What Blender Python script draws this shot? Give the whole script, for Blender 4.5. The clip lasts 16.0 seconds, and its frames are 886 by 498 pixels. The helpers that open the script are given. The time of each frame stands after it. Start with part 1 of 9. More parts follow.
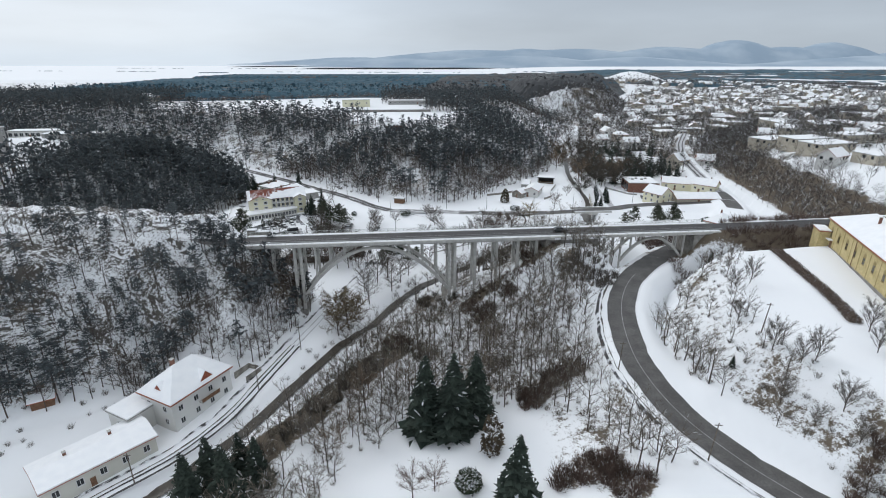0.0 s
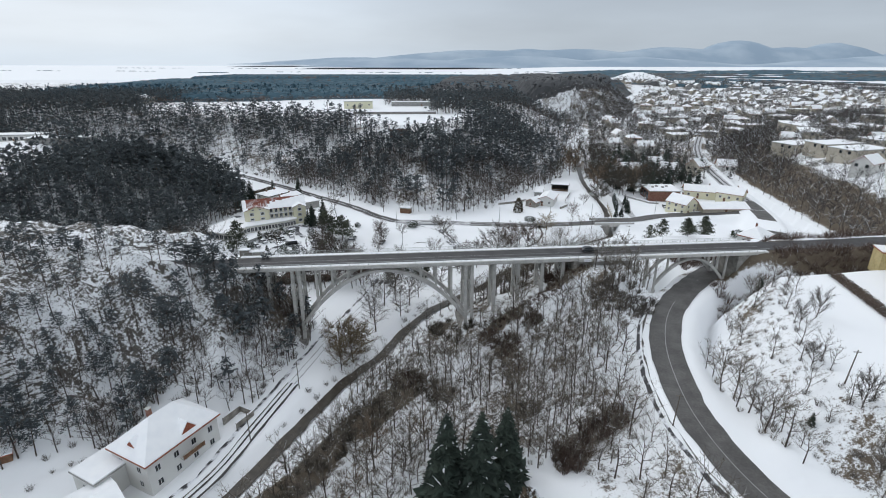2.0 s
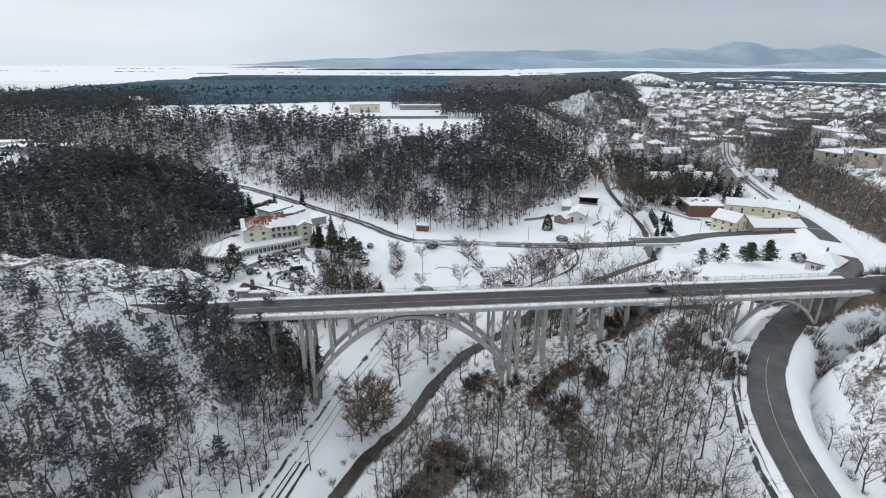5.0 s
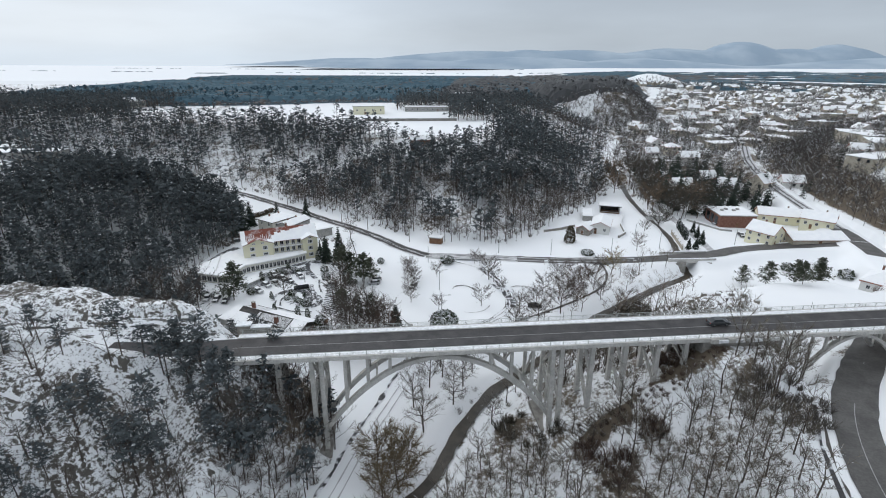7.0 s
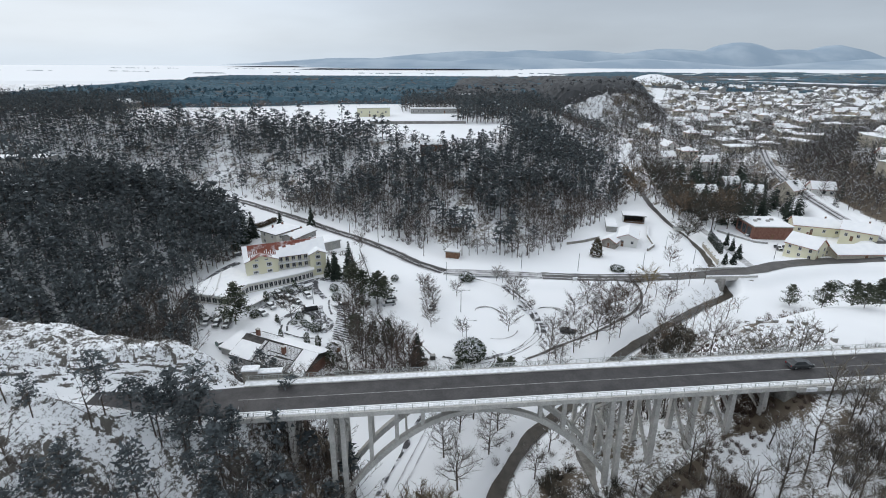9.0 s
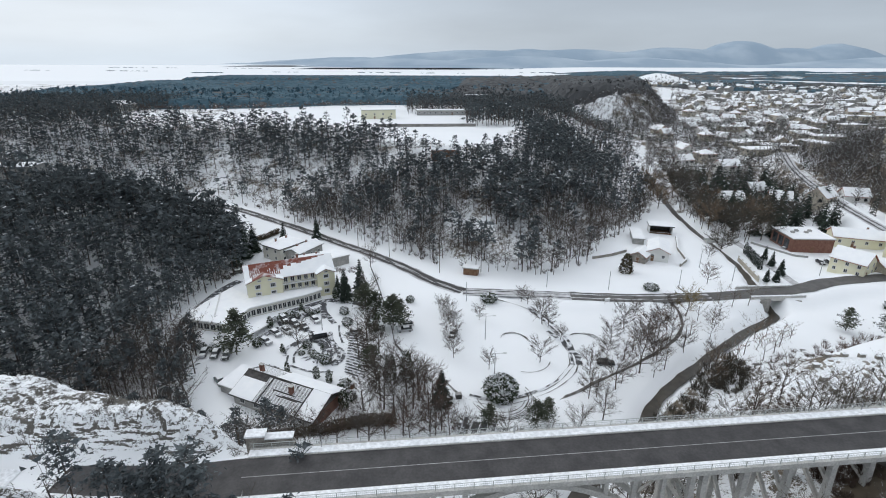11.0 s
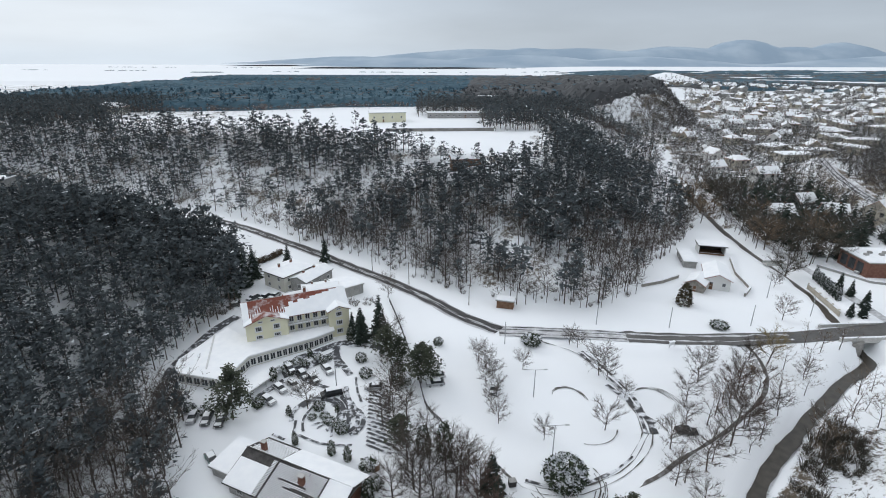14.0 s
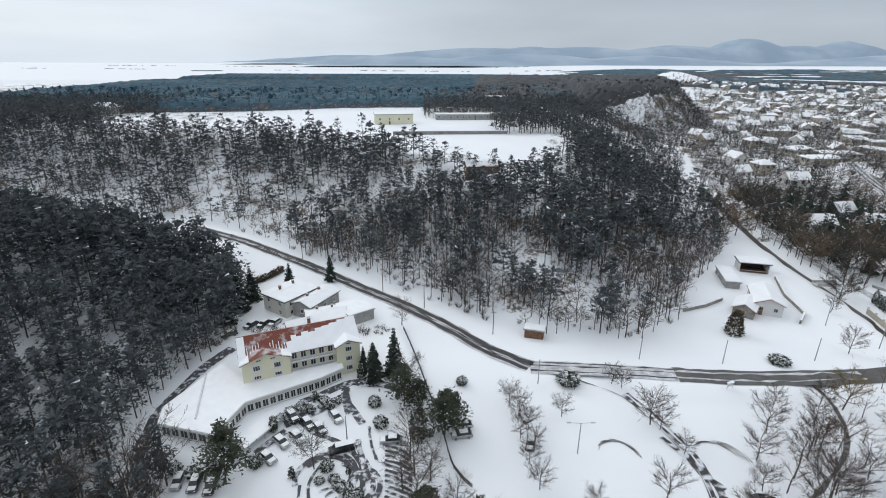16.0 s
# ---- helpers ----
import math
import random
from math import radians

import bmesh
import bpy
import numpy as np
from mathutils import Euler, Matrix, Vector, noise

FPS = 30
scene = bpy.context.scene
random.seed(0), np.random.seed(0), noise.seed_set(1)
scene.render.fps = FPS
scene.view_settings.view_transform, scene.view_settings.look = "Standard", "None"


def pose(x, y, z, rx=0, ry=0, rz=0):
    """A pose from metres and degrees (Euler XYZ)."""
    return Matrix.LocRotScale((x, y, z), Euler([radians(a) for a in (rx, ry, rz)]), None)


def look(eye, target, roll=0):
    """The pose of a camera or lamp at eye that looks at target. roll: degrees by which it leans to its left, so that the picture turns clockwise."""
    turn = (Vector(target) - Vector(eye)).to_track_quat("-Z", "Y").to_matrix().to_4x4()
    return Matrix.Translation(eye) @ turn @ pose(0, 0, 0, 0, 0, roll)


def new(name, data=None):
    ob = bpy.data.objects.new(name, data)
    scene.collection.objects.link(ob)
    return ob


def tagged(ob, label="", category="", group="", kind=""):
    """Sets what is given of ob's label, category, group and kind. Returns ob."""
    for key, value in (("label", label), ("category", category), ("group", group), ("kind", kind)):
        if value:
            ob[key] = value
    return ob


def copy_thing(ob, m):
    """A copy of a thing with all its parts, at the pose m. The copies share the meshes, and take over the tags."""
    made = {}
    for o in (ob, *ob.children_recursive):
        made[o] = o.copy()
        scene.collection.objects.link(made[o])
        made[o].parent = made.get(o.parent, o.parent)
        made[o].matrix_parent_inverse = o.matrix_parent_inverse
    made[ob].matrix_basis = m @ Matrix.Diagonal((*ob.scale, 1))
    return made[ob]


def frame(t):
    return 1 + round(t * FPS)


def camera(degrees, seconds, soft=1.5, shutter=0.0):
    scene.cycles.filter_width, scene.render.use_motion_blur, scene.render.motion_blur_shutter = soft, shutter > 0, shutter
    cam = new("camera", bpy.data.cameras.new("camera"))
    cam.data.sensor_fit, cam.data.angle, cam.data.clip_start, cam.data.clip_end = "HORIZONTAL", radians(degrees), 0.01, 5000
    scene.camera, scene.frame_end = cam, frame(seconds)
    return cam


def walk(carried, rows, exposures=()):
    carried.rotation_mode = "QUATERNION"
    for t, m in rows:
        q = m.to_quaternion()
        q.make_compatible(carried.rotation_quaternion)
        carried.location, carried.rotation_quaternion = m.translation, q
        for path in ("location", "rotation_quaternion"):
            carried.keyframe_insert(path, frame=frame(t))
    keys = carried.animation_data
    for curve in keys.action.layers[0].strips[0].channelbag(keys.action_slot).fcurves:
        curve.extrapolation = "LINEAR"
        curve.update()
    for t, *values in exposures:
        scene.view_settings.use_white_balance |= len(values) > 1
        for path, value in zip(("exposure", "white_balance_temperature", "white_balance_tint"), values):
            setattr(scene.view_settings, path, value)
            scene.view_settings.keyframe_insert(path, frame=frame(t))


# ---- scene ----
cam = camera(82.0, 16.0, soft=1.0)
METRES, EYE, TILT, LEAN, TURN = 125.0, 70.0, -20.7, 0.0, 0.0
ROWS = [
    (0.0, 0.0, 0.0, 0.0, 0.0, 0.0, -0.0),
    (0.5, -0.0073, 0.0262, 0.0127, 0.02, 0.0, -0.01),
    (1.0, -0.0164, 0.0562, 0.0268, 0.03, 0.01, -0.04),
    (1.5, -0.0242, 0.0818, 0.0378, 0.05, 0.02, -0.06),
    (2.0, -0.0342, 0.1106, 0.05, 0.04, 0.01, -0.09),
    (2.5, -0.0438, 0.1357, 0.0604, 0.05, 0.05, -0.1),
    (3.0, -0.0572, 0.1641, 0.0733, 0.04, 0.05, -0.12),
    (3.5, -0.0692, 0.189, 0.0848, 0.03, 0.05, -0.14),
    (4.0, -0.083, 0.2177, 0.0982, 0.03, 0.09, -0.14),
    (6.5, -0.1472, 0.3481, 0.1585, -0.11, 0.1, -0.16),
    (7.0, -0.1618, 0.3738, 0.1693, -0.14, 0.09, -0.15),
    (7.5, -0.1767, 0.3983, 0.18, -0.17, 0.07, -0.18),
    (8.0, -0.1917, 0.422, 0.191, -0.24, 0.05, -0.17),
    (8.5, -0.206, 0.446, 0.2021, -0.33, 0.09, -0.17),
    (9.0, -0.2197, 0.4703, 0.2133, -0.37, 0.1, -0.16),
    (11.5, -0.2823, 0.5923, 0.2734, -0.46, -0.03, -0.01),
    (12.0, -0.2951, 0.6189, 0.2852, -0.47, -0.05, 0.01),
    (12.5, -0.3066, 0.6454, 0.2971, -0.44, -0.05, 0.02),
    (13.0, -0.3177, 0.6725, 0.3091, -0.42, -0.07, -0.0),
    (13.5, -0.3285, 0.6996, 0.3206, -0.42, -0.07, -0.0),
    (14.0, -0.3396, 0.7267, 0.3327, -0.41, -0.07, -0.01),
    (14.5, -0.3503, 0.7538, 0.3453, -0.4, -0.1, -0.03),
    (15.0, -0.3613, 0.7814, 0.3573, -0.39, -0.13, -0.06),
    (15.5, -0.3727, 0.8095, 0.3698, -0.38, -0.17, -0.07),
    (16.0, -0.3832, 0.8376, 0.3831, -0.36, -0.2, -0.09),
]
walk(cam, [(t, pose(0, 0, EYE, TILT, LEAN, TURN) @ pose(METRES * x, METRES * 1.22 * y, METRES * z, 90 + pitch, roll, yaw)) for t, x, y, z, yaw, pitch, roll in ROWS], [(0.0, -0.1), (16.0, -0.1)])

# ---- world and light: an overcast winter sky ----
def nodes_of(tree):
    tree.nodes.clear()
    return tree.nodes.new, tree.links.new


world = bpy.data.worlds.new("overcast")
scene.world = world
world.use_nodes = True
add, link = nodes_of(world.node_tree)
w_out = add("ShaderNodeOutputWorld")
w_bg = add("ShaderNodeBackground")
w_sky = add("ShaderNodeTexSky")
w_sky.sky_type, w_sky.sun_disc = "NISHITA", False
w_sky.sun_elevation, w_sky.sun_rotation = radians(28), radians(-35)
w_sky.air_density, w_sky.dust_density = 1.0, 3.0
w_skyscale = add("ShaderNodeVectorMath"); w_skyscale.operation = "SCALE"
w_skyscale.inputs["Scale"].default_value = 0.07
link(w_sky.outputs[0], w_skyscale.inputs[0])
w_co = add("ShaderNodeTexCoord")
w_sep = add("ShaderNodeSeparateXYZ")
link(w_co.outputs["Generated"], w_sep.inputs[0])
# clouds: flattened noise, layered towards the horizon
w_map = add("ShaderNodeMapping")
w_map.inputs["Scale"].default_value = (1.6, 1.6, 7.0)
link(w_co.outputs["Generated"], w_map.inputs[0])
w_noise = add("ShaderNodeTexNoise")
w_noise.inputs["Scale"].default_value, w_noise.inputs["Detail"].default_value = 1.3, 5.0
w_noise.inputs["Roughness"].default_value = 0.5
link(w_map.outputs[0], w_noise.inputs["Vector"])
w_up = add("ShaderNodeValToRGB")   # brightness of the cloud deck with height
w_up.color_ramp.elements[0].position, w_up.color_ramp.elements[0].color = 0.0, (0.57, 0.655, 0.745, 1)
w_up.color_ramp.elements[1].position, w_up.color_ramp.elements[1].color = 1.0, (1.13, 1.18, 1.25, 1)
for p, c in ((0.03, (0.57, 0.65, 0.735, 1)), (0.12, (0.49, 0.565, 0.66, 1)), (0.3, (0.65, 0.73, 0.82, 1))):
    e = w_up.color_ramp.elements.new(p); e.color = c
link(w_sep.outputs["Z"], w_up.inputs[0])
w_cl = add("ShaderNodeMapRange")
w_cl.inputs["From Min"].default_value, w_cl.inputs["From Max"].default_value = 0.3, 0.7
w_cl.inputs["To Min"].default_value, w_cl.inputs["To Max"].default_value = 0.90, 1.12
link(w_noise.outputs["Fac"], w_cl.inputs["Value"])
# the cloud is thinner, so brighter, towards the veiled sun
w_dot = add("ShaderNodeVectorMath"); w_dot.operation = "DOT_PRODUCT"
link(w_co.outputs["Generated"], w_dot.inputs[0])
w_dot.inputs[1].default_value = (-0.72, 0.62, 0.30)
w_thin = add("ShaderNodeMapRange"); w_thin.interpolation_type = "SMOOTHSTEP"
w_thin.inputs["From Min"].default_value, w_thin.inputs["From Max"].default_value = 0.35, 1.0
w_thin.inputs["To Min"].default_value, w_thin.inputs["To Max"].default_value = 0.93, 1.40
link(w_dot.outputs["Value"], w_thin.inputs["Value"])
w_m1 = add("ShaderNodeMath"); w_m1.operation = "MULTIPLY"
link(w_cl.outputs[0], w_m1.inputs[0]); link(w_thin.outputs[0], w_m1.inputs[1])
w_m2 = add("ShaderNodeVectorMath"); w_m2.operation = "SCALE"
link(w_up.outputs[0], w_m2.inputs[0]); link(w_m1.outputs[0], w_m2.inputs["Scale"])
w_mix = add("ShaderNodeMix"); w_mix.data_type = "RGBA"
w_mix.inputs["Factor"].default_value = 0.93
link(w_skyscale.outputs[0], w_mix.inputs["A"]); link(w_m2.outputs[0], w_mix.inputs["B"])
link(w_mix.outputs["Result"], w_bg.inputs["Color"])
w_bg.inputs["Strength"].default_value = 1.0
link(w_bg.outputs[0], w_out.inputs["Surface"])

sun = new("sun", bpy.data.lights.new("sun", "SUN"))
sun.data.energy, sun.data.angle, sun.data.color = 0.6, radians(25), (1.0, 0.97, 0.93)
sun.matrix_world = look((-72, 62, 58), (0, 0, 0))


# ---- materials ----
def mat(name, c1, c2, scale=1.0, rough=0.8, bump=0.0, metal=0.0, detail=4.0, lo=0.35, hi=0.65, fine=None, spec=0.3, rand=0.0):
    """Two colours mixed by noise of that scale (per metre); fine: a second, smaller noise that darkens a little."""
    m = bpy.data.materials.new(name)
    m.use_nodes = True
    add, link = nodes_of(m.node_tree)
    out, bs = add("ShaderNodeOutputMaterial"), add("ShaderNodeBsdfPrincipled")
    co, nz, rp = add("ShaderNodeTexCoord"), add("ShaderNodeTexNoise"), add("ShaderNodeMapRange")
    geo = add("ShaderNodeNewGeometry")
    src = geo.outputs["Position"]
    nz.inputs["Scale"].default_value, nz.inputs["Detail"].default_value = scale, detail
    link(src, nz.inputs["Vector"])
    rp.inputs["From Min"].default_value, rp.inputs["From Max"].default_value = lo, hi
    link(nz.outputs["Fac"], rp.inputs["Value"])
    mx = add("ShaderNodeMix"); mx.data_type = "RGBA"
    mx.inputs["A"].default_value, mx.inputs["B"].default_value = (*c1, 1), (*c2, 1)
    link(rp.outputs[0], mx.inputs["Factor"])
    col = mx.outputs["Result"]
    if fine:
        n2 = add("ShaderNodeTexNoise"); n2.inputs["Scale"].default_value, n2.inputs["Detail"].default_value = fine, 3.0
        link(src, n2.inputs["Vector"])
        r2 = add("ShaderNodeMapRange")
        r2.inputs["From Min"].default_value, r2.inputs["From Max"].default_value = 0.3, 0.7
        r2.inputs["To Min"].default_value, r2.inputs["To Max"].default_value = 0.8, 1.12
        link(n2.outputs["Fac"], r2.inputs["Value"])
        ml = add("ShaderNodeVectorMath"); ml.operation = "SCALE"
        link(col, ml.inputs[0]); link(r2.outputs[0], ml.inputs["Scale"])
        col = ml.outputs[0]
    if rand:
        oi, r3 = add("ShaderNodeNewGeometry"), add("ShaderNodeMapRange")
        r3.inputs["To Min"].default_value, r3.inputs["To Max"].default_value = 1 - rand, 1 + rand
        link(oi.outputs["Random Per Island"], r3.inputs["Value"])
        m3 = add("ShaderNodeVectorMath"); m3.operation = "SCALE"
        link(col, m3.inputs[0]); link(r3.outputs[0], m3.inputs["Scale"])
        col = m3.outputs[0]
    link(col, bs.inputs["Base Color"])
    bs.inputs["Roughness"].default_value, bs.inputs["Metallic"].default_value = rough, metal
    bs.inputs["Specular IOR Level"].default_value = spec
    if bump:
        bp = add("ShaderNodeBump"); bp.inputs["Strength"].default_value = bump
        bp.inputs["Distance"].default_value = 0.1
        link(nz.outputs["Fac"], bp.inputs["Height"]); link(bp.outputs[0], bs.inputs["Normal"])
    link(bs.outputs[0], out.inputs["Surface"])
    return m


SNOW = mat("snow", (0.83, 0.855, 0.885), (0.89, 0.905, 0.925), 0.25, 0.75, 0.2, fine=2.0)
SNOW_ROOF = mat("roof snow", (0.86, 0.88, 0.905), (0.91, 0.925, 0.94), 0.5, 0.75, 0.15)
SNOW_TWIG = mat("twig snow", (0.68, 0.70, 0.74), (0.8, 0.82, 0.85), 2.0, 0.8)
ASPHALT = mat("wet asphalt", (0.046, 0.044, 0.046), (0.074, 0.071, 0.072), 0.35, 0.6, 0.05, fine=3.0, spec=0.3)
ASPHALT_DRY = mat("worn asphalt", (0.082, 0.079, 0.077), (0.125, 0.121, 0.117), 0.3, 0.6, 0.05, fine=2.5, spec=0.35)
DIRTY_SNOW = mat("dirty packed snow", (0.40, 0.40, 0.41), (0.68, 0.69, 0.71), 0.6, 0.75, 0.15, fine=2.0)
SLUSH = mat("slushy asphalt", (0.06, 0.06, 0.065), (0.80, 0.82, 0.86), 0.55, 0.6, 0.2, lo=0.46, hi=0.58, fine=3.0)
SLUSH_WET = mat("wet asphalt with smears of slush", (0.075, 0.078, 0.085), (0.74, 0.76, 0.80), 0.8, 0.6, 0.2, lo=0.50, hi=0.62, fine=3.0)
PAVED = mat("snowy gravel path", (0.10, 0.092, 0.085), (0.35, 0.35, 0.36), 0.8, 0.8, 0.2, lo=0.5, hi=0.75)
LINE = mat("road paint", (0.42, 0.42, 0.42), (0.25, 0.25, 0.25), 1.5, 0.6)
WATER = mat("dark creek water", (0.040, 0.034, 0.027), (0.070, 0.060, 0.048), 0.6, 0.3, 0.05, spec=0.4)
CONCRETE = mat("weathered concrete", (0.45, 0.445, 0.425), (0.57, 0.56, 0.535), 0.5, 0.85, 0.1, fine=4.0)
CONCRETE_DARK = mat("stained concrete", (0.20, 0.19, 0.175), (0.33, 0.32, 0.30), 0.6, 0.9, 0.15, fine=3.0)
STONE = mat("rough stone", (0.20, 0.185, 0.16), (0.36, 0.34, 0.31), 0.9, 0.9, 0.5, fine=5.0)
RAIL = mat("painted steel rail", (0.40, 0.43, 0.42), (0.55, 0.57, 0.56), 1.0, 0.5, metal=0.3)
STEEL = mat("galvanised steel", (0.28, 0.29, 0.30), (0.40, 0.41, 0.42), 2.0, 0.45, metal=0.6)
POLE_WOOD = mat("weathered pole wood", (0.10, 0.085, 0.07), (0.18, 0.155, 0.13), 3.0, 0.9)
BARK = mat("bark", (0.060, 0.050, 0.042), (0.115, 0.098, 0.085), 1.5, 0.95, rand=0.2)
TWIG = mat("twigs", (0.095, 0.086, 0.078), (0.16, 0.145, 0.13), 0.12, 0.95, rand=0.25)
TWIG_WARM = mat("brown twigs", (0.125, 0.088, 0.060), (0.205, 0.155, 0.112), 0.12, 0.95, rand=0.25)
TWIG_BANK = mat("olive grey twigs", (0.115, 0.099, 0.080), (0.200, 0.178, 0.148), 0.10, 0.95, rand=0.3)
TWIG_FAR = mat("grey distant twigs", (0.072, 0.068, 0.066), (0.118, 0.110, 0.106), 0.05, 0.95, rand=0.25)
TWIG_DARK = mat("dark brown twigs", (0.078, 0.066, 0.058), (0.125, 0.107, 0.095), 0.05, 0.95, rand=0.25)
TWIG_OLIVE = mat("olive brown scrub", (0.060, 0.056, 0.046), (0.105, 0.096, 0.078), 0.25, 0.95, rand=0.3)
TWIG_RED = mat("reddish twigs", (0.090, 0.064, 0.053), (0.15, 0.108, 0.090), 0.3, 0.95, rand=0.25)
PINE_BARK = mat("pine bark", (0.055, 0.045, 0.04), (0.11, 0.085, 0.07), 1.0, 0.95)
PINE = mat("pine needles", (0.062, 0.075, 0.082), (0.102, 0.118, 0.124), 0.15, 0.9, rand=0.35)
SPRUCE = mat("spruce needles", (0.022, 0.033, 0.027), (0.042, 0.056, 0.044), 0.3, 0.9, rand=0.3)
# distance haze put into the colours: pines paler and blue, bare crowns faintly so
HAZE_FAR_PINE = mat("distant pine canopy tinted with haze", (0.044, 0.090, 0.122), (0.068, 0.124, 0.158), 0.01, 0.95, rand=0.22)
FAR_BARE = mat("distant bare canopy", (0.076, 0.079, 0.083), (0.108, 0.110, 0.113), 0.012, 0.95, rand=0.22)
SHRUB = mat("evergreen shrub", (0.030, 0.044, 0.026), (0.065, 0.08, 0.05), 0.6, 0.9, rand=0.35)
HEDGE_BARE = mat("bare brown hedge twigs", (0.120, 0.092, 0.076), (0.185, 0.145, 0.120), 0.8, 0.95, rand=0.25)
HEDGE = mat("dry brown hedge", (0.075, 0.06, 0.045), (0.12, 0.095, 0.065), 0.8, 0.95, rand=0.3)
YELLOW = mat("pale yellow render", (0.68, 0.655, 0.48), (0.74, 0.715, 0.55), 0.15, 0.9, 0.03)
OCHRE = mat("weathered ochre render", (0.49, 0.40, 0.20), (0.60, 0.50, 0.27), 0.4, 0.9, 0.08, fine=2.5)
OCHRE_TRIM = mat("darker ochre trim", (0.30, 0.235, 0.11), (0.40, 0.32, 0.16), 0.6, 0.9, 0.05, fine=3.0)
CREAM = mat("cream render", (0.55, 0.54, 0.48), (0.61, 0.60, 0.545), 0.12, 0.9)
WHITE = mat("white render", (0.64, 0.64, 0.62), (0.72, 0.72, 0.70), 0.15, 0.85)
BEIGE = mat("beige render", (0.44, 0.40, 0.33), (0.54, 0.50, 0.42), 0.4, 0.9, fine=2.5)
GREYWALL = mat("grey render", (0.30, 0.30, 0.29), (0.40, 0.395, 0.38), 0.5, 0.9, fine=3.0)
BRICK = mat("red brown brick", (0.17, 0.082, 0.06), (0.24, 0.125, 0.095), 1.2, 0.9, 0.1, fine=6.0)
TILE_RED = mat("red roof tile", (0.26, 0.075, 0.045), (0.36, 0.12, 0.07), 1.0, 0.8, 0.2, fine=4.0)
SNOWY_TILE = mat("red tiles with snow in patches", (0.21, 0.070, 0.050), (0.72, 0.72, 0.74), 0.45, 0.8, 0.2, lo=0.50, hi=0.72, fine=5.0)
TILE_DARK = mat("dark roof tile", (0.035, 0.033, 0.033), (0.075, 0.07, 0.068), 1.0, 0.7, 0.2, fine=4.0)
TIMBER = mat("brown timber", (0.14, 0.075, 0.045), (0.22, 0.13, 0.08), 1.2, 0.8, 0.2)
FRAME_W = mat("white window frame", (0.62, 0.63, 0.63), (0.7, 0.7, 0.7), 2.0, 0.5)
GLASS = mat("window glass", (0.02, 0.024, 0.028), (0.045, 0.05, 0.055), 0.6, 0.08, spec=0.6)
TYRE = mat("tyre rubber", (0.018, 0.018, 0.018), (0.03, 0.03, 0.03), 4.0, 0.9)
# the air's haze is painted into this pale blue hill colour
HAZE_HILL = mat("wooded hill tinted with haze", (0.30, 0.385, 0.475), (0.42, 0.50, 0.575), 0.0035, 1.0, lo=0.42, hi=0.7)


